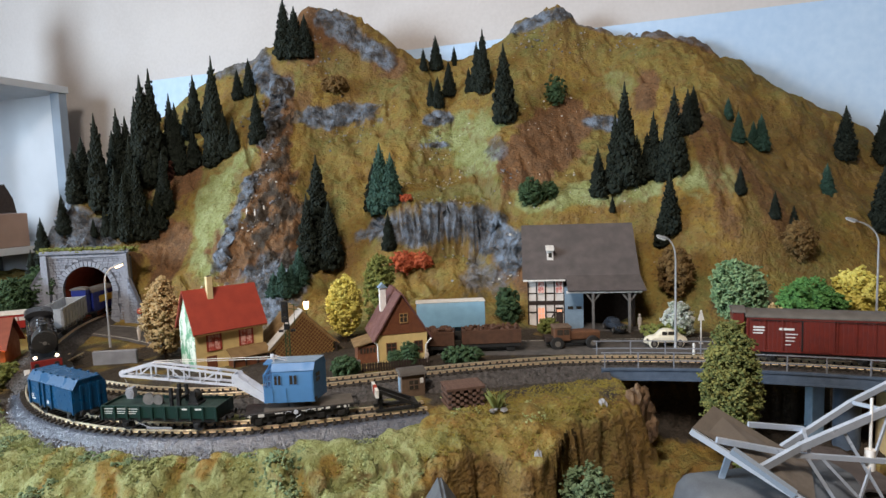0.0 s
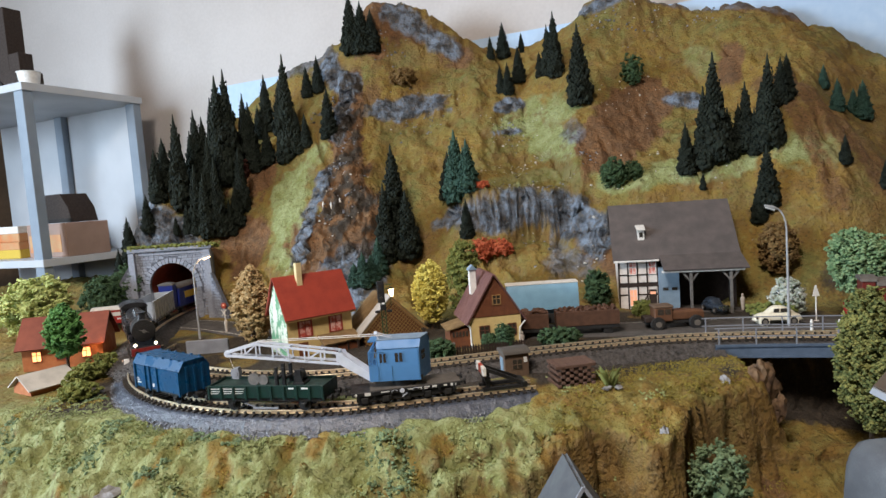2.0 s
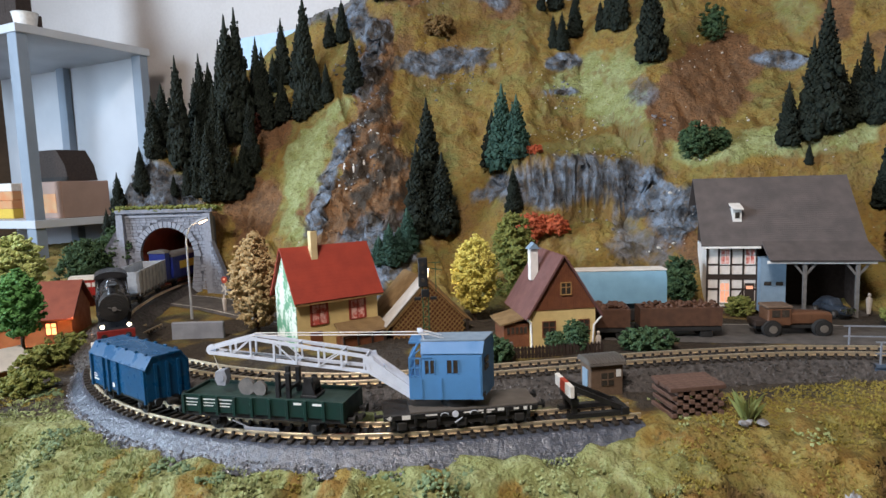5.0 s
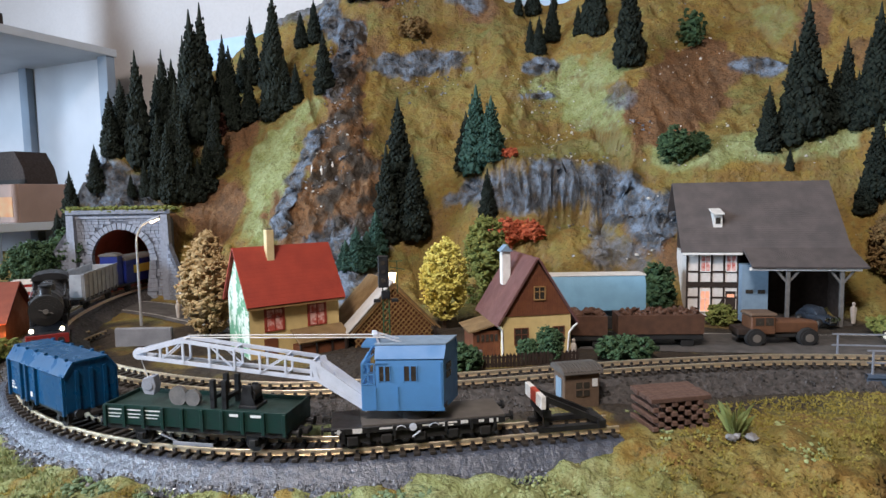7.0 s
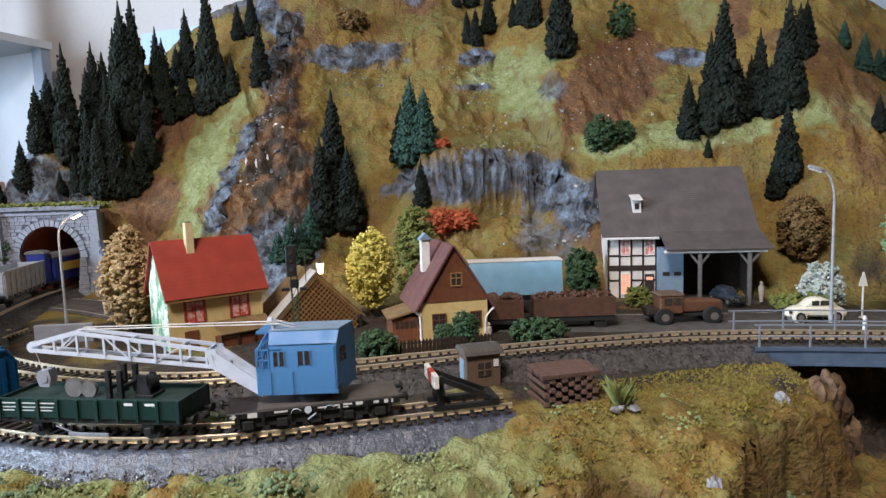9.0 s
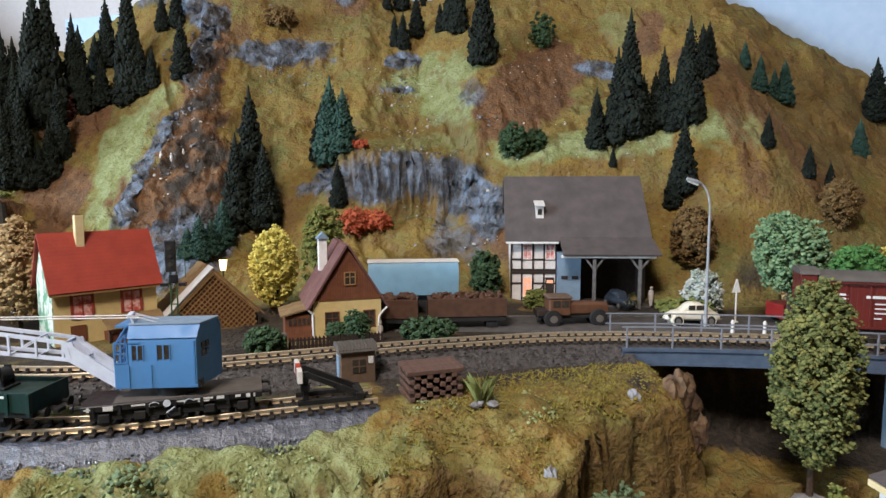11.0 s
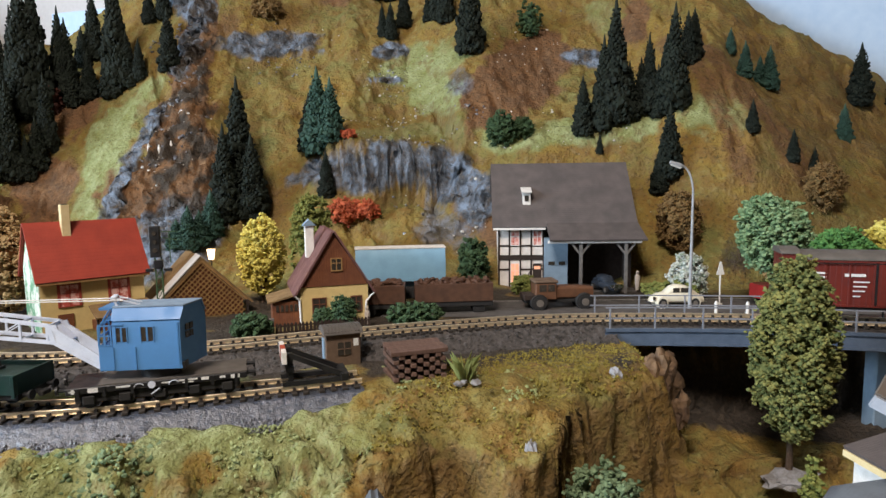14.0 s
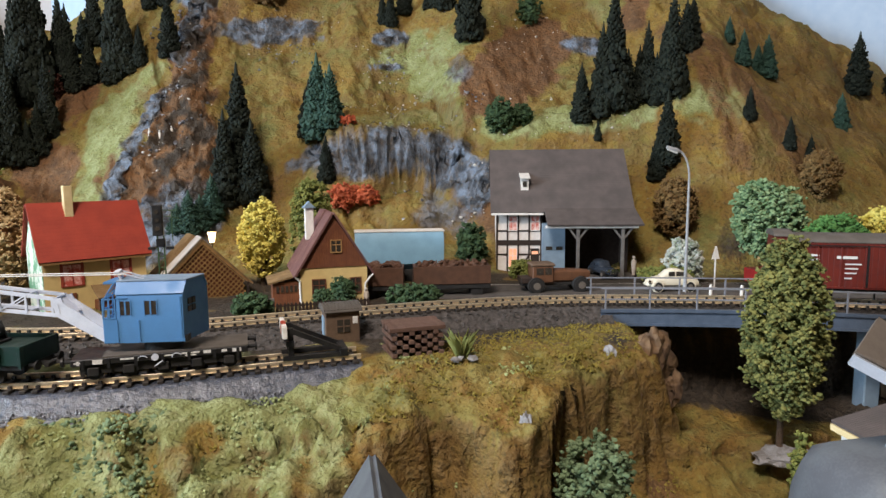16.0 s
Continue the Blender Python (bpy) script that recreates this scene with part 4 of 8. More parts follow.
# ---- road behind the railway ----
right_road = spline([(-10, 800), (60, 790), (160, 782), (300, 772), (420, 756), (600, 712), (760, 660)], 6)
flat_ribbon("road", right_road, [(-36, 0.4), (-34, 1.6), (36, 1.6), (38, 0.4)], "asphalt", "dark grey-brown road beside the railway", "road")
left_road = spline([(-640, 1005), (-560, 985), (-480, 945), (-400, 890), (-330, 850)], 6)
flat_ribbon("lane", left_road, [(-34, 0.8), (-32, 2.2), (32, 2.2), (34, 0.8)], "asphalt", "dark brown lane with pale edge lines crossing by the tunnel", "road")
for off in (-27, 27):
    v, f = ribbon(left_road, [(off - 0.8, 2.4), (off + 0.8, 2.4)])
    tagged(new("lane_edge_line", raw("lane_edge_line", v, f, "line_white")), "thin pale edge line on the lane", "road marking", "", "structure")
v, f = ribbon(right_road, [(30, 1.85), (31.2, 1.85)])
tagged(new("road_edge_line", raw("road_edge_line", v, f, "line_white")), "thin pale edge line on the road", "road marking", "", "structure")

# ---- the room ----
def room_box(name, x0, x1, y0, y1, z0, z1, material, label="", category="wall"):
    b = bm_()
    box(b, x0 * 1000, x1 * 1000, y0 * 1000, y1 * 1000, z0 * 1000, z1 * 1000)
    ob = new(name, meshed(name, b, material))
    ob.matrix_world = ROOM
    return tagged(ob, label, category, "", "structure")


room_box("wall_north", -2.0, 2.2, 0.06, 0.16, -1.0, 1.5, "wall", "plain off-white plastered wall")
# the rest of the room is unseen, added dark to hold down the fill
room_box("wall_east", 2.1, 2.2, -3.6, 0.06, -1.0, 1.5, "dark_brown", "unseen dark brown wall, added to close the room")
room_box("wall_south", -2.0, 2.2, -3.7, -3.6, -1.0, 1.5, "dark_brown", "unseen dark brown wall, added to close the room")
for nm, q in (("wall_west_a", (-3.6, -2.75, -1.0, 1.5)), ("wall_west_b", (-1.45, 0.06, -1.0, 1.5)), ("wall_west_c", (-2.75, -1.45, -1.0, 0.15)), ("wall_west_d", (-2.75, -1.45, 1.35, 1.5))):
    room_box(nm, -2.1, -2.0, q[0], q[1], q[2], q[3], "dark_brown", "unseen dark brown wall with a window opening, added to close the room")
room_box("ceiling", -2.1, 2.2, -3.7, 0.16, 1.5, 1.58, "dark_brown", "unseen dark brown ceiling, added to close the room", "ceiling")
room_box("floor", -2.1, 2.2, -3.7, 0.16, -1.1, -1.0, "floor", "unseen brown floor, added to close the room", "floor")
room_box("backdrop_board", -0.90, 1.6, 0.0, 0.015, -0.1, 0.549, "backdrop", "pale blue painted sky board behind the mountain", "backdrop board")


# ---- the table that carries the layout ----
def layout_table():
    t = thing("layout_table", "plain wooden table that carries the model landscape", "table", 0, 0, 0, 0)
    b = bm_()
    prism(b, [(-900, 252), (1000, 252), (1000, 1130), (-900, 1820)], "z", -206, -186)
    part("tabletop", b, "dark_brown", t)
    b = bm_()
    box(b, -900, 1000, 246, 251, -240, -150, 1)
    part("front_board", b, "dark_brown", t)
    for x, y in ((-860, 300), (60, 300), (950, 300), (-860, 1700), (60, 1380), (950, 1060)):
        b = bm_()
        box(b, x - 28, x + 28, y - 28, y + 28, -1000, -206, 2)
        part("leg", b, "dark_brown", t)


layout_table()

# ---- rail vehicles: x runs along the wagon, y to its left, z = 0 is the top of the rails ----
def wheelset(parent, x, r=5.6):
    b = bm_()
    cyl(b, (x, -9.6, r), (x, 9.6, r), 1.0, n=8)
    for s in (-1, 1):
        cyl(b, (x, s * 7.4, r), (x, s * 9.8, r), r, n=18)
        cyl(b, (x, s * 9.8, r), (x, s * 10.3, r), r * 0.45, n=12)
    part("wheelset", b, "black_matt", parent)


def axle_guard(b, x, y):
    s = 1 if y > 0 else -1
    prism(b, [(x - 3.5, 9), (x + 3.5, 9), (x + 1.6, 3.4), (x - 1.6, 3.4)], "y", y, y + s * 0.7)
    box(b, x - 1.8, x + 1.8, min(y, y + s * 1.6), max(y, y + s * 1.6), 4.2, 7.4, 0.3)


def buffers(parent, x, z=11.5, end=1):
    for s in (-1, 1):
        b = bm_()
        cyl(b, (x, s * 9.5, z), (x + end * 4, s * 9.5, z), 1.2, n=8)
        cyl(b, (x + end * 4, s * 9.5, z), (x + end * 5.2, s * 9.5, z), 2.6, n=12)
        part("buffer", b, "black", parent)


def underframe(parent, length, w=13.5, z0=9.5, z1=12.5, axles=None, material="black"):
    h = length / 2
    b = bm_()
    box(b, -h, h, -w, -w + 1.6, z0, z1)
    box(b, -h, h, w - 1.6, w, z0, z1)
    for x in np.linspace(-h, h - 1.8, 5):
        box(b, x, x + 1.8, -w, w, z0, z1 - 0.2)
    axles = axles or (-h * 0.62, h * 0.62)
    for x in axles:
        for y in (-w + 1.8, w - 1.8):
            axle_guard(b, x, y)
    part("underframe", b, material, parent)
    for x in axles:
        wheelset(parent, x)
    for e in (-1, 1):
        buffers(parent, e * h, 11.5, e)
    b = bm_()
    for e in (-1, 1):
        bar(b, (e * h, 0, 10.5), (e * (h + 6), 0, 9.5), 3, 2)
        box(b, e * (h + 5) - 1.5, e * (h + 5) + 1.5, -3.5, 3.5, 8.5, 11, 0.4)
    parts("coupling", b, "black_matt", parent)


def print_bars(parent, rows, y, material="white_print", side=-1):
    """Small blocks of unreadable lettering on a side wall: (x0, x1, z0, z1)."""
    b = bm_()
    for x0, x1, z0, z1 in rows:
        box(b, x0, x1, y + (-0.15 if side < 0 else 0), y + (0 if side < 0 else 0.15), z0, z1)
    parts("print", b, material, parent)


def arched_roof(b, length, w, z0, rise, over=1.2, n=8, thick=1.0):
    pts = [(-w - over, z0)]
    pts += [((w + over) * math.sin(a), z0 + rise * math.cos(a) ** 0.8) for a in np.linspace(-1.45, 1.45, n + 1)]
    pts += [(w + over, z0)]
    return prism(b, pts, "x", -length / 2 - over, length / 2 + over)


def on_track(path, x, z, name, label, category, flip=False, group=""):
    px, py, a = along(path, x)
    return thing(name, label, category, px, py, z + 4.9, a + (180 if flip else 0), group)


# -- railway crane: flat truck, blue house, pale lattice boom --
def crane():
    t = on_track(SIDING, -137, SIDE_Z - 1, "crane_wagon", "blue railway crane with pale lattice boom on black flat truck", "railway crane")
    b = bm_()
    box(b, -47, 47, -14, 14, 9.5, 13.2, 0.5)
    part("deck", b, "black", t)
    b = bm_()
    for x in (-41, -28, -14, 0, 14, 28, 41):
        for y in (-14.3, 14.3):
            box(b, x - 0.8, x + 0.8, y - 0.4, y + 0.4, 7.5, 12.8)
    parts("stake_pocket", b, "black", t)
    b = bm_()
    box(b, -43, 43, -11.5, -10, 4, 9.6)
    box(b, -43, 43, 10, 11.5, 4, 9.6)
    for x in (-36, -18, 0, 18, 36):
        for s in (-1, 1):
            box(b, x - 3, x + 3, s * 12.2 - 1.3, s * 12.2 + 1.3, 3, 8, 0.5)
    part("truck_frame", b, "black_matt", t)
    for x in (-36, -18, 0, 18, 36):
        wheelset(t, x, 5.0)
    for e in (-1, 1):
        buffers(t, e * 47, 11.5, e)
    b = bm_()
    box(b, -31, 47, -13.6, 13.6, 13.2, 13.9)
    part("deck_plate", b, "wagon_roof", t, "worn grey deck plate")
    rows = [(-44, -42.6, 10.2, 12.6), (-45.2, -41.4, 11.1, 11.7), (-36, -31, 10, 12.6), (-22, -15, 11.2, 12.2), (0, 6, 11.2, 12.0), (10, 20, 11.5, 12.4), (12, 18, 10.2, 11.0), (22, 26, 10.8, 12.6), (32, 35, 10.8, 12.2), (38, 43, 10.2, 12.4)]
    print_bars(t, rows, -14.0)
    b = bm_()
    for x0 in (-10.5, 7.5):
        for a in np.linspace(0.3, 2.84, 6):
            cyl(b, (x0 + 2.6 * math.cos(a), -14.3, 10.6 + 1.9 * math.sin(a)), (x0 + 2.6 * math.cos(a + 0.5), -14.3, 10.6 + 1.9 * math.sin(a + 0.5)), 0.25, n=5)
    cyl(b, (-4, -14.6, 11.2), (-4, -14.0, 11.2), 2.0, n=14)
    bar(b, (-4.5, -14.6, 6), (0, -14.6, 9), 0.5, 0.6)
    part("brake_wheel", b, "boom", t, "pale brake wheel and grab irons")
    # slewing ring
    b = bm_()
    cyl(b, (0, 0, 13.5), (0, 0, 19.6), 11, n=28)
    part("slewing_ring", b, "black", t)
    # house: broad blue body with a canted roof, open lattice window at the boom end
    def skew(bm):
        """Slants the rear end, which runs back on the far side."""
        for v_ in bm.verts:
            if v_.co.x > 14:
                v_.co.x += (v_.co.y + 13.6) / 27.2 * 8
        return bm
    house = part("house", skew(bm_house()), "crane_blue", t, "sky-blue panelled crane house")
    house.matrix_basis = pose(-4 * MM, 0, 6.5 * MM, 0, 0, -12) @ Matrix.Diagonal((0.89, 0.95, 0.88, 1))
    b = bm_()
    box(b, -27.4, -18.6, -13.6, 13.6, 15, 31, 0.3)
    part("cab_front", b, "crane_blue", house)
    b = bm_()
    box(b, -27.4, -18, -9.6, 9.6, 53.2, 54.6)
    part("cab_roof", b, "crane_blue", house)
    b = bm_()
    for x in (-18.8, -5.5, 20.6):
        box(b, x - 0.5, x + 0.5, -14.1, -13.5, 15.5, 30 if x < 20 else 45)
    box(b, -18.8, -11.8, -14.1, -13.5, 44.0, 44.9)
    box(b, 14.5, 22.4, -14.0, -13.4, 15, 17)
    parts("panel_rib", b, "crane_blue", house)
    b = bm_()
    prism(b, [(-13.8, 47.0), (-9.8, 54.6), (9.8, 54.6), (13.8, 47.0), (12.8, 47.0), (9.2, 53.4), (-9.2, 53.4), (-12.8, 47.0)], "x", -19, 22.6)
    skew(b)
    part("roof_skin", b, "crane_blue", house)
    b = bm_()
    box(b, -19.4, 23, -10.2, 10.2, 54.5, 55.7, 0.3)
    skew(b)
    part("roof_top", b, "crane_roof", house, "greyish roof deck")
    for x in (-13.2, 2.2):
        b = bm_()
        w = 6.2 if x < -5 else 7.2
        box(b, x - w / 2, x + w / 2, -13.75, -13.0, 33.5, 42.5)
        win = part("window", b, "window_dark", house)
        b = bm_()
        box(b, x - w / 2 - 0.6, x - w / 2, -14.1, -13.4, 33, 43)
        box(b, x + w / 2, x + w / 2 + 0.6, -14.1, -13.4, 33, 43)
        box(b, x - 0.5, x + 0.5, -14.1, -13.4, 33.5, 42.5)
        part("window_frame", b, "crane_blue", win)
    b = bm_()
    for y in (-5.5, -1.5):
        for z in (33.5, 38.5):
            box(b, 22.0, 22.9, y - 3, y, z, z + 4)
    skew(b)
    parts("end_window", b, "window_dark", house)
    b = bm_()
    for y in (-13.2, -6.5, 0, 6.5, 13.2):
        bar(b, (-27, y, 31), (-26, y, 44), 0.9, 0.9)
        bar(b, (-26, y, 44), (-20.5, y * 0.75, 54), 0.9, 0.9)
    for z in (31, 37.5, 44):
        bar(b, (-27, -13.2, z), (-27, 13.2, z), 0.9, 0.9)
    for x in (-27, -23.2, -19.5):
        bar(b, (x, -13.4, 31), (x, -13.4, 44), 0.8, 0.8)
    for z in (31.5, 37.5, 44):
        bar(b, (-27, -13.4, z), (-19.5, -13.4, z), 0.8, 0.8)
    bar(b, (-26.6, -13.4, 44), (-19.5, -12.0, 50), 0.8, 0.8)
    part("cab_lattice", b, "crane_blue", house, "open blue window lattice of the driver's cab")
    b = bm_()
    box(b, 6, 24, -13.4, 13.4, 14.5, 19)
    part("counterweight", b, "black", house)
    # boom: two lattice side frames bent at a knee, rising a little towards the tip
    boom = part("boom", bm_boom(), "boom", t, "pale grey lattice boom with a bent knee")
    boom.matrix_basis = pose(-26 * MM, 0, 0, 0, 0, -13)
    b = bm_()
    cyl(b, (-128, -1.2, 49.5), (-128, 1.2, 49.5), 3.2, n=16)
    part("tip_pulley", b, "boom", boom)
    b = bm_()
    for y in (-3, 3):
        cyl(b, (-101, y, 59.0), (10, y * 1.2, 58.6), 0.35, n=6)
    cyl(b, (-128, 0, 49), (-124, 0, 36), 0.25, n=5)
    part("cable", b, "white_paint", boom, "pale hoisting cables")
    b = bm_()
    for y in (-4, 4):
        bar(b, (-19.5, y, 53), (-22, y, 60), 1.1, 1.1)
        bar(b, (-8, y, 55), (-22, y, 60), 0.8, 0.8)
    box(b, -23.4, -20.6, -5, 5, 59, 60.6, 0.3)
    part("cable_frame", b, "boom", t, "pale grey cable frame on the roof")
    b = bm_()
    prism(b, [(-3.4, 36), (-4.2, 32), (-2.6, 27.5), (2.4, 27), (3.8, 32), (2.6, 37)], "y", -3.2, 3.2)
    for v_ in b.verts:
        v_.co.x -= 122
    cyl(b, (-122, -3.8, 32), (-122, 3.8, 32), 2.2, n=14)
    part("hook_block", b, "concrete", boom, "grey hook block hanging at the tip")
    return t


def bm_house():
    b = bm_()
    prism(b, [(-13.6, 15), (-13.6, 45.0), (-9.6, 54.4), (9.6, 54.4), (13.6, 45.0), (13.6, 15)], "x", -18.6, 22)
    return b


def bm_boom():
    """Drawn from the foot, which is at x = 0; the tip is at x = -128."""
    b = bm_()
    lo = [(0, 19.5), (-27, 36.5), (-128, 48.5)]
    hi = [(0, 24.5), (-29, 46.0), (-101, 57.5), (-128, 51.0)]
    wide = lambda x: 6.2 * (0.5 + 0.5 * min(1, (x + 128) / 60))
    top = lambda x: float(np.interp(x, [-128, -101, -29], [51.0, 57.5, 46.0]))
    bot = lambda x: float(np.interp(x, [-128, -27], [48.5, 36.5]))
    for s in (-1, 1):
        for ch in (lo, hi):
            for (x0, z0), (x1, z1) in zip(ch[:-1], ch[1:]):
                bar(b, (x0, s * wide(x0), z0), (x1, s * wide(x1), z1), 1.4, 2.0)
        for x in (-114, -101, -86, -72, -58, -44, -30):
            bar(b, (x, s * wide(x), bot(x)), (x, s * wide(x), top(x)), 1.2, 1.1)
        bar(b, (-29, s * 6.2, 46.0), (-27, s * 6.2, 36.5), 1.3, 2.6)
        for x0, x1 in ((-114, -101), (-72, -86), (-58, -44)):
            bar(b, (x0, s * wide(x0), bot(x0)), (x1, s * wide(x1), top(x1)), 0.7, 0.7)
        prism(b, [(0, 19.0), (-27.5, 36.0), (-29, 46), (-25, 46.5), (-23, 40.5), (0, 26)], "y", s * 6.2 - 0.45, s * 6.2 + 0.45)
    for x in (-120, -101, -72, -44, -29):
        for z in (bot(x), top(x)):
            bar(b, (x, -wide(x), z), (x, wide(x), z), 1.0, 1.0)
    prism(b, [(-29, 45.5), (-20, 37), (-20, 35.8), (-29, 44.0)], "y", -6, 6)
    return b


crane()


# -- low-sided green wagon under the boom --
def green_wagon():
    t = on_track(SIDING, -252, SIDE_Z - 1, "low_sided_wagon", "dark green low-sided wagon carrying boom rests and a grey winch", "goods wagon")
    underframe(t, 108)
    b = bm_()
    box(b, -54, 54, -14.2, 14.2, 12.2, 13.6)
    part("floor", b, "wagon_grey_green", t, "worn grey-green load floor")
    for y in (-1, 1):
        b = bm_()
        box(b, -54, 54, min(y * 13.6, y * 14.8), max(y * 13.6, y * 14.8), 12.4, 23.4, 0.2)
        part("side_board", b, "wagon_green", t)
        b = bm_()
        for x in np.linspace(-53, 53, 10):
            box(b, x - 1.0, x + 1.0, min(y * 14.8, y * 15.8), max(y * 14.8, y * 15.8), 11, 23.0, 0.2)
        parts("stanchion", b, "wagon_green", t)
    for x in (-1, 1):
        b = bm_()
        box(b, min(x * 53, x * 54.2), max(x * 53, x * 54.2), -14, 14, 12.4, 23.4, 0.2)
        part("end_board", b, "wagon_green", t)
    b = bm_()
    box(b, -53, 53, -13.5, 13.5, 20.4, 21.2)
    part("load_cover", b, "wagon_grey_green", t, "flat dark green load cover")
    rows = []
    for x in (-47, -35, -24):
        rows += [(x - 4, x + 5, 20.4, 21.0), (x - 4, x + 4, 18.2, 18.7), (x - 4, x + 3, 16.4, 16.9)]
    rows += [(22, 27, 20.2, 21.6), (34, 40, 20.2, 21.6)]
    print_bars(t, rows, -14.8)
    b = bm_()
    box(b, -12, 12, -15.6, -14.9, 3.0, 5.0, 0.2)
    bar(b, (-20, -14, 8), (-8, -14.5, 4), 0.7, 0.7)
    part("brake_gear", b, "bridge_rail", t)
    for x in (8, 15):
        b = bm_()
        box(b, x - 1.4, x + 1.4, -8, -5.4, 21.2, 37, 0.2)
        box(b, x - 1.4, x + 1.4, 5.4, 8, 21.2, 37, 0.2)
        box(b, x - 1.2, x + 1.2, -8, 8, 26, 28)
        part("boom_rest", b, "black", t)
    b = bm_()
    box(b, 22, 33, -6, 6, 21.2, 23, 0.3)
    cyl(b, (27, -4, 28), (27, 4, 28), 4.2, n=16)
    for y in (-4.6, 4.6):
        prism(b, [(22.5, 23), (31.5, 23), (28.5, 33), (25.5, 33)], "y", y - 0.6, y + 0.6)
    box(b, 24, 30, -5, -3.6, 30, 34, 0.3)
    part("winch", b, "black", t)
    b = bm_()
    cyl(b, (-15, -5, 26.2), (-15, -2.4, 26.2), 5.4, n=20)
    cyl(b, (-6, -5, 25.4), (-6, -2.6, 25.4), 4.6, n=20)
    parts("pulley_disc", b, "worn_grey_post", t, "grey pulley discs lying on the load")


green_wagon()


# -- blue covered wagon at the end of the siding --
def blue_wagon():
    t = on_track(SIDING, -367, SIDE_Z - 1, "blue_wagon", "deep blue high-sided wagon with a canted lid", "goods wagon")
    underframe(t, 80)
    b = bm_()
    prism(b, [(-14.5, 11.5), (-14.5, 34.0), (-9.5, 40.5), (9.5, 40.5), (14.5, 34.0), (14.5, 11.5)], "x", -40, 40)
    part("body", b, "van_blue", t)
    b = bm_()
    for x in (-38.5, -20, -12, 1, 38.5):
        for s in (-1, 1):
            box(b, x - 1.1, x + 1.1, s * 15.2 - 0.8, s * 15.2 + 0.8, 10, 33.8, 0.2)
    for x in (-40.4, 40.4):
        for y in (-8, 0, 8):
            box(b, x - 0.7, x + 0.7, y - 1, y + 1, 11, 36)
    parts("rib", b, "van_blue", t)
    b = bm_()
    prism(b, [(-15.6, 33.4), (-10, 41.6), (10, 41.6), (15.6, 33.4), (15.0, 32.8), (9.6, 40.4), (-9.6, 40.4), (-15.0, 32.8)], "x", -41, 41)
    part("lid", b, "van_blue", t, "lighter blue canted lid")
    b = bm_()
    for x in np.linspace(-34, 34, 6):
        for s in (-1, 1):
            box(b, x - 1.2, x + 1.2, s * 10.5 - 1, s * 10.5 + 1, 41.2, 42.6, 0.3)
    parts("lid_catch", b, "van_blue", t)
    print_bars(t, [(-36, -33, 15, 16.2), (-32, -29, 15, 16.2), (-36, -31, 17.4, 18), (-36, -32, 19, 19.6), (-8, -5, 14, 17)], -14.7)


blue_wagon()


# -- covered wagons standing on the bridge side of the main line --
def covered_wagon(x, length, body, name, label, h=36, sliding=True, cab=False, roof="wagon_roof"):
    t = on_track(MAIN, x, MAIN_Z - 1, name, label, "goods wagon", False, "wagons on the main line")
    underframe(t, length)
    h0 = 12.0
    b = bm_()
    box(b, -length / 2, length / 2, -15.2, 15.2, h0, h0 + h, 0.3)
    part("body", b, body, t)
    b = bm_()
    arched_roof(b, length, 15.2, h0 + h - 0.2, 6.5)
    part("roof", b, roof, t, "grey-brown arched roof")
    b = bm_()
    for xx in np.linspace(-length / 2 + 1, length / 2 - 1, 9 if sliding else 2):
        for s in (-1, 1):
            box(b, xx - 0.6, xx + 0.6, s * 15.6 - 0.5, s * 15.6 + 0.5, h0 + 0.5, h0 + h - 1)
    for s in (-1, 1):
        box(b, -length / 2, length / 2, s * 15.6 - 0.4, s * 15.6 + 0.4, h0 + 0.2, h0 + 1.6)
        box(b, -length / 2, length / 2, s * 15.6 - 0.4, s * 15.6 + 0.4, h0 + h - 2.0, h0 + h - 0.8)
    parts("frame_bar", b, body, t)
    if sliding:
        b = bm_()
        for s in (-1, 1):
            box(b, -14, 14, s * 16.2 - 0.5, s * 16.2 + 0.5, h0 + 1.4, h0 + h - 2, 0.2)
        parts("sliding_door", b, body, t)
        b = bm_()
        box(b, -15.6, -14.2, -16.9, -16.4, h0 + 2, h0 + h - 3)
        cyl(b, (-length / 2 + 4, -16.6, h0 + h - 2.6), (length / 2 - 4, -16.6, h0 + h - 2.6), 0.4, n=6)
        parts("door_rail", b, "black", t)
    if cab:
        b = bm_()
        box(b, -length / 2 - 13, -length / 2 - 2, -13, 13, h0, h0 + h + 4, 0.4)
        c = part("brake_cabin", b, body, t, "narrow brakeman's cabin at the end")
        b = bm_()
        arched_roof(b, 11, 13, h0 + h + 3.8, 5)
        for v_ in b.verts:
            v_.co.x -= length / 2 + 7.5
        part("cabin_roof", b, roof, c)
        b = bm_()
        box(b, -length / 2 - 10, -length / 2 - 5, -13.5, -12.8, h0 + 18, h0 + 28)
        part("cabin_window", b, "window_dark", c)
        b = bm_()
        box(b, -length / 2 - 15, -length / 2, -13.5, 13.5, h0 - 2.4, h0)
        part("platform", b, "black", t)
    return t


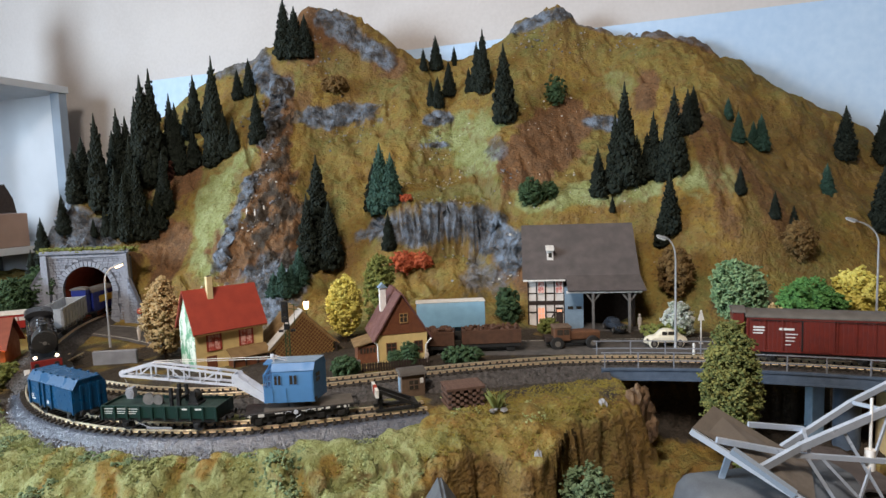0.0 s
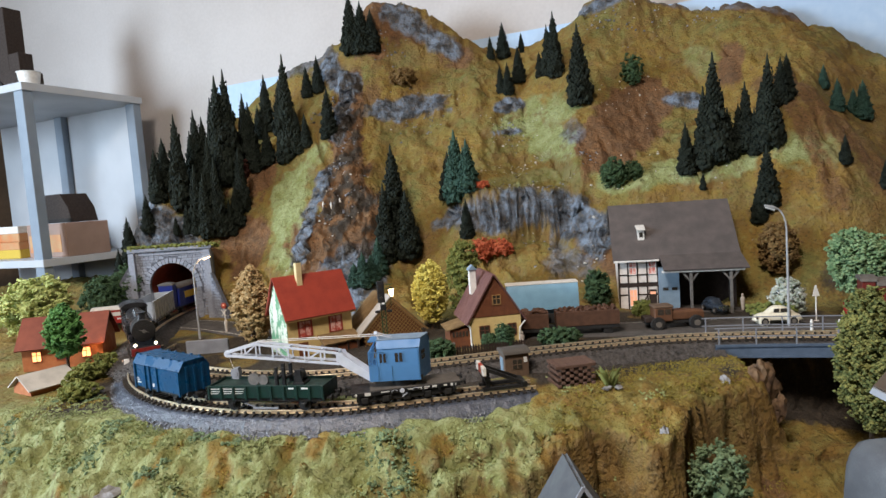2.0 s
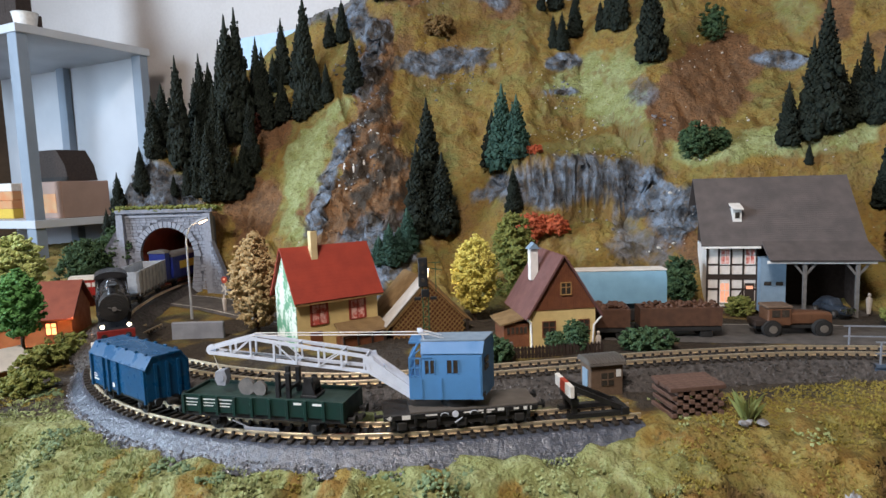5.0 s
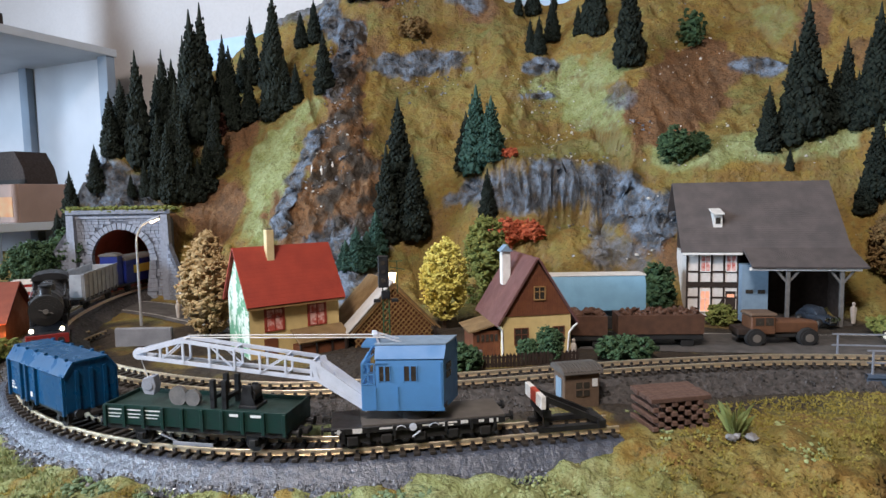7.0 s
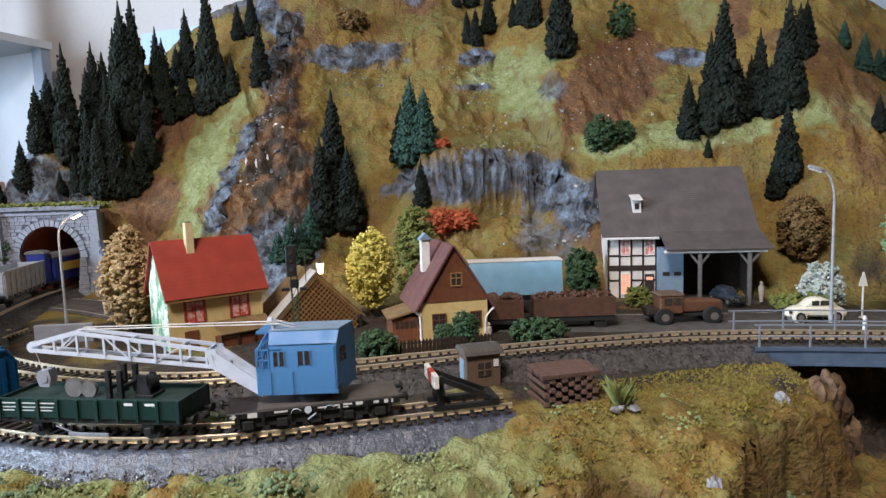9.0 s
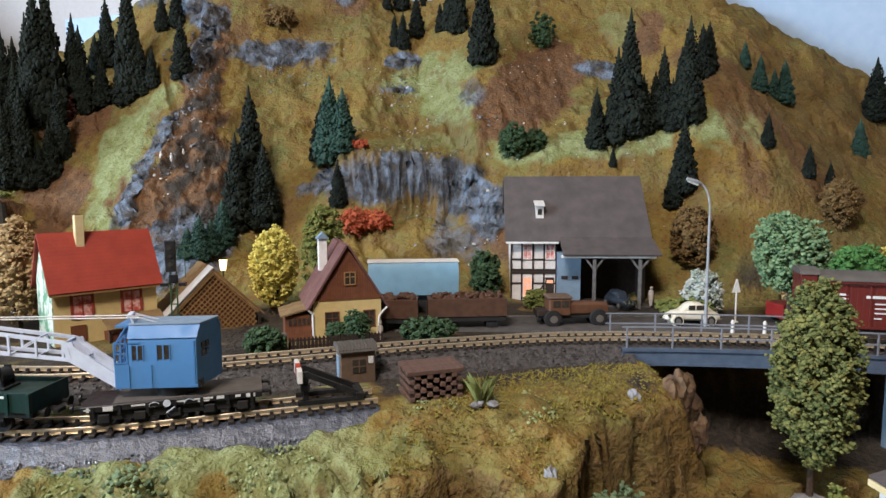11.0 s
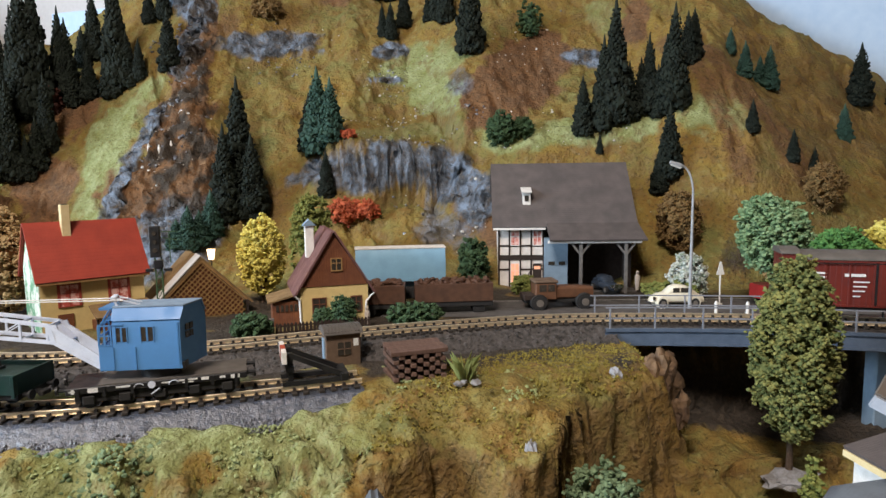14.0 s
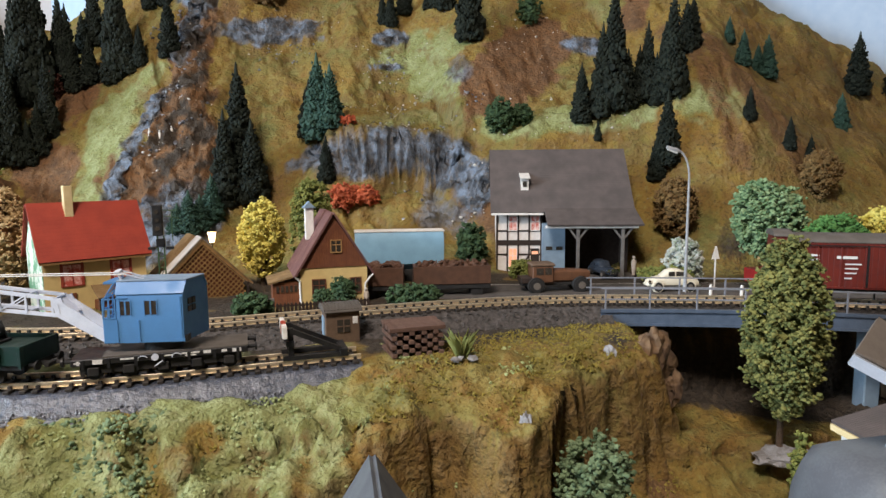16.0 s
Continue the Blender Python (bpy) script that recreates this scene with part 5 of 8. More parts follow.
w3 = covered_wagon(632, 140, "wagon_cream", "cream_wagon", "long white covered wagon with blocks of red lettering", sliding=False)
print_bars(w3, [(-52, -6, 30, 36), (14, 43, 31, 37)], -15.4, "red_print")
print_bars(w3, [(14, 44, 24, 27.5), (50, 54, 24, 38), (55, 60, 30, 40), (-64, -52, 14, 22)], -15.4, "black")
print_bars(w3, [(-63, -53, 15 + k * 2, 16 + k * 2) for k in range(3)], -15.6)
w2 = covered_wagon(378, 132, "wagon_maroon", "maroon_wagon", "dark red-brown covered wagon with a brakeman's cabin", cab=True)
print_bars(w2, [(-60, -48, 37, 38.6), (-60, -48, 34, 35.6), (-60, -51, 31, 32.2), (-36, -22, 35.5, 37.6), (-30, -19, 31, 32), (-30, -21, 27.5, 28.5), (-30, -22, 24, 25), (-30, -25, 20, 21)], -15.9, "white_print")


def tank_wagon():
    t = on_track(MAIN, 496, MAIN_Z - 1, "tank_wagon", "polished silver tank wagon on a black frame", "tank wagon", False, "wagons on the main line")
    underframe(t, 88)
    tank = lathe(bm_(), [(13 * math.cos(a), -38 + 4 * math.sin(a)) for a in np.linspace(-1.5, 0, 5)] + [(13 * math.cos(a), 38 + 4 * math.sin(a)) for a in np.linspace(0, 1.5, 5)], 36)
    bmesh.ops.rotate(tank, verts=tank.verts, cent=(0, 0, 0), matrix=Matrix.Rotation(math.pi / 2, 3, "Y"))
    bmesh.ops.translate(tank, verts=tank.verts, vec=(0, 0, 30))
    tk = part("tank", tank, "tank_silver", t, "polished silver barrel")
    b = bm_()
    for x in (-25, 0, 25):
        cyl(b, (x - 0.6, 0, 30), (x + 0.6, 0, 30), 13.3, n=36)
    parts("strap", b, "black", tk)
    b = bm_()
    cyl(b, (0, 0, 42), (0, 0, 48), 5, n=18)
    cyl(b, (0, 0, 48), (0, 0, 49), 5.6, n=18)
    part("dome", b, "black", tk)
    b = bm_()
    box(b, -18, 18, -6, -5, 46, 46.8)
    box(b, -18, 18, 5, 6, 46, 46.8)
    box(b, -18, 18, -6, 6, 43.4, 44.2)
    for x in (-17, 17):
        for y in (-5.5, 5.5):
            cyl(b, (x, y, 43), (x, y, 50), 0.35, n=5)
    bar(b, (17, -14.2, 12), (14, -9, 44), 0.6, 0.6)
    bar(b, (21, -14.2, 12), (18, -9, 44), 0.6, 0.6)
    part("walkway", b, "black", t)
    for x in (-22, 22):
        b = bm_()
        prism(b, [(-11, 12), (11, 12), (11.5, 22), (6, 18), (-6, 18), (-11.5, 22)], "x", x - 3, x + 3)
        part("saddle", b, "white_paint", t, "white saddle")
    print_bars(t, [(-22, -14, 31, 36)], -13.2, "red_print")


tank_wagon()


# -- tank locomotive coming out of the tunnel, with a grey hopper and a blue covered wagon behind --
_step = np.concatenate([[0], np.cumsum(np.hypot(*np.diff(MAIN, axis=0).T))])
TRAIN_HEAD = float(_step[int(np.argmin(np.hypot(MAIN[:, 0] + 438, MAIN[:, 1] - 688)))])


def coupled(name, label, category, behind, group=""):
    """A vehicle on the main line, its middle so far behind the head of the train."""
    k = int(np.clip(np.searchsorted(_step, TRAIN_HEAD - behind), 12, len(MAIN) - 13))
    d = MAIN[k + 12] - MAIN[k - 12]
    return thing(name, label, category, MAIN[k][0], MAIN[k][1], MAIN_Z + 3.9, math.degrees(math.atan2(d[1], d[0])), group)


def locomotive():
    t = coupled("steam_locomotive", "black tank locomotive with red frame, wheels and lit headlamps", "steam locomotive", 100)
    b = bm_()
    cyl(b, (-46, 0, 35), (62, 0, 35), 11.5, n=36)
    for x in (-30, -8, 16, 40):
        cyl(b, (x, 0, 35), (x + 0.9, 0, 35), 11.8, n=36)
    part("boiler", b, "loco_black", t)
    b = bm_()
    cyl(b, (62, 0, 35), (88, 0, 35), 12.4, n=36)
    for q in range(4):
        cyl(b, (88 + q * 0.7, 0, 35), (88.7 + q * 0.7, 0, 35), 11.6 - q * 1.8, n=32)
    smokebox = part("smokebox", b, "black_matt", t)
    b = bm_()
    cyl(b, (91, 0, 35), (92.6, 0, 35), 2, n=12)
    bar(b, (91.6, -5, 37), (91.6, 5, 33), 0.6, 0.6)
    part("door_handle", b, "worn_grey_post", smokebox)
    b = bm_()
    lathe(b, [(5.2, 45), (4.2, 48), (4.0, 53), (5.0, 54), (5.0, 55)], 20, (76, 0))
    part("chimney", b, "loco_black", t)
    b = bm_()
    lathe(b, [(6.4, 44), (6.4, 48.5), (5.4, 51), (2.8, 52.2)], 20, (34, 0))
    lathe(b, [(5.4, 44), (5.4, 48), (4.4, 50), (2.2, 51)], 20, (4, 0))
    lathe(b, [(3.2, 44), (3.2, 49), (1.6, 50)], 16, (54, 0))
    parts("dome", b, "loco_black", t)
    for s in (-1, 1):
        b = bm_()
        box(b, -44, 30, min(s * 8, s * 15), max(s * 8, s * 15), 17, 36, 0.7)
        for x in (-30, -8, 14):
            cyl(b, (x, s * 11.5, 36), (x, s * 11.5, 38), 2.4, n=12)
        tank = part("side_tank", b, "loco_black", t)
        b = bm_()
        for x in (-38, -16, 8, 26):
            box(b, x, x + 0.5, s * 15.2 - 0.2, s * 15.2 + 0.2, 18, 35)
        box(b, -43, 29, s * 15.2 - 0.2, s * 15.2 + 0.2, 33.6, 34.2)
        parts("seam", b, "black", tank)
        b = bm_()
        box(b, -20, -14, s * 15.3 - 0.1, s * 15.3 + 0.1, 27, 29.5)
        box(b, -19, -12, s * 15.3 - 0.1, s * 15.3 + 0.1, 24, 25)
        parts("number_plate", b, "white_print", tank, "pale blank number plate")
        b = bm_()
        tube(b, [(-44, s * 12.6, 44), (58, s * 12.6, 43)], 0.5, 6)
        part("handrail", b, "chrome", t, "thin steel handrail")
    b = bm_()
    box(b, -80, -44, -15, 15, 16, 46, 0.5)
    arched_roof(b, 40, 15, 46, 7)
    for v_ in b.verts:
        if v_.co.z > 45.9 and abs(v_.co.x) < 24:
            v_.co.x -= 62
    cab = part("cab", b, "loco_black", t)
    b = bm_()
    for s in (-1, 1):
        box(b, -72, -64, s * 15.2 - 0.4, s * 15.2 + 0.4, 32, 42)
        box(b, -58, -50, s * 15.2 - 0.4, s * 15.2 + 0.4, 32, 42)
    parts("cab_window", b, "window_dark", cab)
    b = bm_()
    box(b, -100, -80, -14.5, 14.5, 16, 39, 0.8)
    part("bunker", b, "loco_black", t)
    b = bm_()
    rr = random.Random(4)
    for _ in range(90):
        clump(b, (rr.uniform(-98, -82), rr.uniform(-12, 12), 39 + rr.uniform(0, 3.5)), rr.uniform(1.2, 2.4), rr)
    part("coal", b, "black_matt", t, "heap of coal", smooth=0)
    b = bm_()
    box(b, -100, 94, -14, 14, 15.6, 17.0)
    for s in (-1, 1):
        box(b, 36, 50, s * 12 - 2, s * 12 + 2, 17, 24, 0.4)
    part("running_board", b, "loco_black", t)
    b = bm_()
    box(b, -98, 94, -5.5, 5.5, 6.5, 15.6)
    box(b, 93, 96, -15, 15, 9, 17, 0.3)
    box(b, -102, -99, -15, 15, 9, 17, 0.3)
    part("frame", b, "loco_red", t, "dark red frame and buffer beams")
    buffers(t, 96, 12.5, 1)
    buffers(t, -102, 12.5, -1)
    for x in (-40, -22, -4, 14, 32):
        b = bm_()
        for s in (-1, 1):
            cyl(b, (x, s * 7.6, 7.8), (x, s * 9.8, 7.8), 7.7, n=26)
            cyl(b, (x, s * 9.8, 7.8), (x, s * 10.6, 7.8), 2.0, n=12)
        part("driving_wheel", b, "loco_red", t, "red driving wheel")
    for x in (-84, -66, 56, 76):
        wheelset(t, x, 5.0)
    b = bm_()
    for s in (-1, 1):
        bar(b, (-40, s * 11, 6), (34, s * 11, 6), 0.8, 1.6)
        bar(b, (14, s * 12, 7.5), (66, s * 12, 10), 0.8, 1.2)
    parts("coupling_rod", b, "chrome", t, "bright steel rod")
    b = bm_()
    for s in (-1, 1):
        box(b, 62, 82, s * 12 - 3, s * 12 + 3, 5, 14, 0.8)
    parts("cylinder", b, "loco_black", t)
    for s in (-1, 1):
        b = bm_()
        cyl(b, (93, s * 10.5, 21), (96.5, s * 10.5, 21), 2.2, n=14)
        lampb = part("headlamp", b, "black", t)
        b = bm_()
        cyl(b, (96.5, s * 10.5, 21), (97, s * 10.5, 21), 1.8, n=14)
        part("lamp_glass", b, "head_glow", lampb, "lit headlamp glass")


locomotive()


def grey_hopper():
    t = coupled("grey_hopper_wagon", "pale grey ribbed open hopper wagon behind the locomotive", "goods wagon", 276)
    underframe(t, 118)
    b = bm_()
    for s in (-1, 1):
        box(b, -58, 58, s * 14.4 - 0.7, s * 14.4 + 0.7, 16, 42, 0.2)
    for e in (-1, 1):
        box(b, e * 58 - 0.7, e * 58 + 0.7, -13.7, 13.7, 16, 42, 0.2)
    box(b, -57, 57, -13.6, 13.6, 14, 20)
    part("body", b, "hopper_grey", t)
    b = bm_()
    for x in np.linspace(-56, 56, 9):
        for s in (-1, 1):
            box(b, x - 1, x + 1, s * 15.6 - 0.6, s * 15.6 + 0.6, 12.5, 41)
    for s in (-1, 1):
        box(b, -59, 59, s * 15.4 - 0.7, s * 15.4 + 0.7, 41, 43)
    parts("rib", b, "hopper_grey", t)
    b = bm_()
    box(b, -50, -38, -15.3, -15.0, 20, 27)
    part("label_board", b, "black", t, "small black label board")


grey_hopper()


def blue_van():
    t = coupled("blue_covered_wagon", "dark blue covered wagon with a yellow band in the tunnel mouth", "goods wagon", 416)
    underframe(t, 134)
    b = bm_()
    box(b, -67, 52, -15, 15, 12, 43, 0.4)
    part("body", b, "wagon_deep_blue", t)
    b = bm_()
    arched_roof(b, 119, 15, 42.8, 6)
    for v_ in b.verts:
        v_.co.x -= 7.5
    part("roof", b, "wagon_roof", t)
    b = bm_()
    box(b, 54, 66, -12, 12, 12, 50, 0.4)
    cabin = part("brake_cabin", b, "wagon_deep_blue", t, "narrow blue brakeman's cabin")
    b = bm_()
    arched_roof(b, 12, 12, 49.8, 4.5)
    for v_ in b.verts:
        v_.co.x += 60
    part("cabin_roof", b, "wagon_roof", cabin)
    for s in (-1, 1):
        b = bm_()
        box(b, -50, 34, s * 15.2 - 0.2, s * 15.2 + 0.2, 24, 35)
        part("yellow_band", b, "yellow_print", t, "yellow printed band")


blue_van()


# -- buffer stop, lineside hut, sleeper stack --
def buffer_stop():
    x, y, a = along(SIDING, -54)
    t = thing("buffer_stop", "black buffer stop with a red and white beam", "buffer stop", x, y, SIDE_Z + 3.9, a)
    b = bm_()
    for s in (-1, 1):
        bar(b, (-18, s * 8.5, 1.4), (22, s * 8.5, 1.4), 4, 2.8)
        bar(b, (-13, s * 7.5, 2), (-13, s * 7.5, 20), 3.2, 3.2)
        bar(b, (-13, s * 7.5, 18.5), (20, s * 8, 3), 2.6, 3)
    box(b, 17, 22, -11, 11, 0, 5, 0.4)
    box(b, -16, -11, -11, 11, 9, 12.5)
    part("frame", b, "black", t)
    for k, (y0, y1, m_) in enumerate([(-15, -5.5, "white_paint"), (-5.5, 4.5, "red_white"), (4.5, 14, "white_paint")]):
        b = bm_()
        box(b, -18.2, -15.2, y0, y1, 15, 22.5, 0.3)
        part("beam_panel", b, m_, t, "white beam end" if m_ == "white_paint" else "red middle of the beam")


buffer_stop()


def lineside_hut():
    t = thing("lineside_hut", "small grey-brown lineside hut with a ribbed arched roof", "hut", -39, 619, -1, 16)
    b = bm_()
    box(b, -12, 12, -9, 9, 0, 24, 0.4)
    part("wall", b, "wood", t)
    b = bm_()
    arched_roof(b, 24, 10, 24, 4, 1.6)
    for x in np.linspace(-13, 13, 12):
        pts = [((11.8) * math.sin(a), 24.5 + 4 * math.cos(a) ** 0.8) for a in np.linspace(-1.3, 1.3, 7)]
        for (y0, z0), (y1, z1) in zip(pts[:-1], pts[1:]):
            bar(b, (x, y0, z0), (x, y1, z1), 0.7, 0.7)
    part("roof", b, "wagon_roof", t, "ribbed grey roof")
    b = bm_()
    box(b, -4, 5, -9.6, -8.9, 9, 18)
    win = part("window", b, "window_dark", t)
    b = bm_()
    box(b, 0.1, 0.9, -9.9, -9.3, 9, 18)
    box(b, -4, 5, -9.9, -9.3, 13, 13.8)
    part("glazing_bar", b, "wood", win)
    b = bm_()
    box(b, 7, 10.4, -9.7, -9.0, 15, 20)
    part("notice", b, "white_print", t, "small white notice")
    b = bm_()
    box(b, -12.7, -11.9, -5, 4, 1, 20)
    part("door", b, "blue_grey", t, "pale blue door")


lineside_hut()


def sleeper_stack():
    t = thing("sleeper_stack", "stack of old brown wooden sleepers laid crosswise", "sleeper stack", 12, 588, level(12, 588) - 0.5, 14)
    t.scale = (0.8, 0.8, 0.82)
    b = bm_()
    box(b, -2.3, 2.3, -17, 17, 0, 3.4, 0.35)
    long_me = meshed("stacked_sleeper", b, "sleeper_wood")
    b = bm_()
    box(b, -24, 24, -2.3, 2.3, 0, 3.4, 0.35)
    cross_me = meshed("stacked_sleeper", b, "sleeper_wood")
    rr = random.Random(2)
    for lay in range(7):
        n = 5 if lay % 2 == 0 else 4
        for k in range(n):
            if lay == 6:
                break
            ob = new("stacked_sleeper", long_me)
            ob.parent = t
            off = -20 + (k + (0.5 if lay % 2 else 0)) * 10
            ob.matrix_basis = pose(off * MM, rr.uniform(-0.8, 0.8) * MM, lay * 3.5 * MM, 0, 0, rr.uniform(-2, 2))
    for k in range(7):
        ob = new("stacked_sleeper", cross_me)
        ob.parent = t
        ob.matrix_basis = pose(rr.uniform(-1, 1) * MM, (-15 + k * 5) * MM, 6 * 3.5 * MM, 0, 0, rr.uniform(-1, 1))


sleeper_stack()


# ---- buildings ----
def window(parent, x, z, w, h, y=0.0, frame_mat="window_red", pane="window_dark", bars=True, name="window"):
    """A framed window on a wall that faces -y."""
    b = bm_()
    box(b, x - w / 2, x + w / 2, y - 0.4, y + 0.4, z, z + h)
    win = part(name, b, pane, parent)
    b = bm_()
    t = 0.9
    box(b, x - w / 2 - t, x - w / 2, y - 1.0, y, z - t, z + h + t)
    box(b, x + w / 2, x + w / 2 + t, y - 1.0, y, z - t, z + h + t)
    box(b, x - w / 2, x + w / 2, y - 1.0, y, z + h, z + h + t)
    box(b, x - w / 2, x + w / 2, y - 1.3, y, z - t, z)
    if bars:
        box(b, x - 0.35, x + 0.35, y - 0.9, y, z, z + h)
        box(b, x - w / 2, x + w / 2, y - 0.9, y, z + h * 0.6, z + h * 0.6 + 0.6)
    part("window_frame", b, frame_mat, win)
    return win


def roof_slab(b, ridge_a, ridge_b, eave_b, eave_a, thick=1.6):
    """One roof slope as a slab through four corners."""
    q = [Vector(p) for p in (ridge_a, ridge_b, eave_b, eave_a)]
    n = (q[1] - q[0]).cross(q[3] - q[0]).normalized()
    if n.z < 0:
        n = -n
    lo, hi = [b.verts.new(p) for p in q], [b.verts.new(p + n * thick) for p in q]
    b.faces.new(lo[::-1])
    b.faces.new(hi)
    for i in range(4):
        b.faces.new((lo[i], lo[(i + 1) % 4], hi[(i + 1) % 4], hi[i]))


def gable_body(b, w, d, eave, apex, y0=0.0):
    """Walls with two gables; ridge along y."""
    return prism(b, [(-w / 2, 0), (w / 2, 0), (w / 2, eave), (0, apex), (-w / 2, eave)], "y", y0, y0 + d)


# -- house with a red roof and a painted gable: ridge along x --
def red_house():
    t = thing("red_roof_house", "cream house with a red roof and an ivy-painted gable", "house", -300, 727, -2, 40)
    L, D, E, A = 84, 54, 56, 96
    b = bm_()
    prism(b, [(0, 0), (D, 0), (D, E), (D / 2, A - 3), (0, E)], "x", 0, L)
    wall = part("wall", b, "cream_wall", t, "cream plaster wall")
    b = bm_()
    prism(b, [(0, 0), (D, 0), (D, E), (D / 2, A - 3), (0, E)], "x", -0.8, 0)
    part("gable_painting", b, "ivy", wall, "white gable painted with green ivy")
    for side in (0, 1):
        b = bm_()
        sgn = 1 if side == 0 else -1
        ey = -6 if side == 0 else D + 6
        ez = E - 6 * (A - E) / (D / 2)
        roof_slab(b, (-4, D / 2, A), (L + 4, D / 2, A), (L + 4, ey, ez), (-4, ey, ez), 1.8)
        part("roof_slope", b, "red_roof", t)
    b = bm_()
    box(b, -3.5, L + 3.5, -6.6, -5.2, E - 10.6, E - 9.0)
    part("gutter", b, "tan_lattice", t)
    b = bm_()
    box(b, 24, 31, 17, 24, 78, 112, 0.4)
    ch = part("chimney", b, "cream_paint", t, "pale cream chimney")
    b = bm_()
    box(b, 25, 30, 18, 23, 112, 112.6)
    part("chimney_flue", b, "black_matt", ch)
    for x in (22, 62):
        window(t, x, 25, 14, 18, 0, "window_red", "curtain_red")
        b = bm_()
        for s in (-1, 1):
            box(b, x + s * 8.4 - 0.9, x + s * 8.4 + 0.9, -1.1, 0, 24, 44.5, 0.2)
        parts("window_post", b, "window_red", t, "red-brown window post")
    b = bm_()
    roof_slab(b, (36, 0, 22), (86, 0, 22), (86, -20, 13), (36, -20, 13), 1.4)
    p = part("porch_roof", b, "tan_roof", t, "brown lean-to porch roof")
    b = bm_()
    box(b, 38, 84, -17, 0, 0, 10, 0.3)
    part("porch", b, "brown_boards", t, "brown board porch")
    b = bm_()
    for x in (38, 53, 68, 83):
        box(b, x - 0.8, x + 0.8, -18.5, -17, 0, 14)
    parts("porch_post", b, "dark_wood", p)
    b = bm_()
    box(b, 12, 24, -1.0, 0, 0, 18)
    part("door", b, "brown_boards", t)


red_house()


# -- low cottage with a lattice gable --
def lattice_cottage():
    t = thing("lattice_cottage", "low brown cottage with a diagonal lattice gable", "cottage", -184, 786, -2, 27)
    w, d, E, A = 82, 76, 16, 58
    b = bm_()
    gable_body(b, w - 8, d, E, A - 3, 2)
    part("wall", b, "brown_boards", t)
    for s in (-1, 1):
        b = bm_()
        ex, ez = s * (w / 2 + 4), E - 4 * (A - E) / (w / 2)
        roof_slab(b, (0, -2, A), (0, d + 4, A), (ex, d + 4, ez), (ex, -2, ez), 1.6)
        part("roof_slope", b, "tan_roof", t)
    # the window's reflection on this slope, laid on as a pale strip
    b = bm_()
    roof_slab(b, (-0.5, -2.4, A + 3.2), (-0.5, 21, A + 3.2), (-(w / 2 + 5), 21, E - 0.6), (-(w / 2 + 5), -2.4, E - 0.6), 0.8)
    part("sheen_strip", b, "pale_roof", t, "whitish strip along the roof edge, window reflection put in as colour")
    b = bm_()
    step = 5.2
    half = w / 2 - 2
    for k in np.arange(-w, w, step):
        for s in (-1, 1):
            pts = []
            for u in np.linspace(0, A, 40):
                xx, zz = k + s * u, u
                if abs(xx) < half and zz < E + (A - E) * (1 - abs(xx) / half) - 1:
                    pts.append((xx, zz))
            if len(pts) > 2:
                (x0, z0), (x1, z1) = pts[0], pts[-1]
                bar(b, (x0, 0.4 + 0.3 * s, z0), (x1, 0.4 + 0.3 * s, z1), 0.6, 0.9)
    bar(b, (-w / 2, -0.6, E), (0, -0.6, A - 1), 1.6, 3)
    bar(b, (w / 2, -0.6, E), (0, -0.6, A - 1), 1.6, 3)
    part("lattice", b, "tan_lattice", t, "tan diagonal lattice", smooth=0)
    b = bm_()
    bar(b, (-w / 2 - 6, 0, 0), (-w / 2 - 6, 0, 14), 2, 2)
    bar(b, (w / 2, 0, 0), (w / 2, 0, 14), 2, 2)
    parts("post", b, "dark_wood", t)


lattice_cottage()


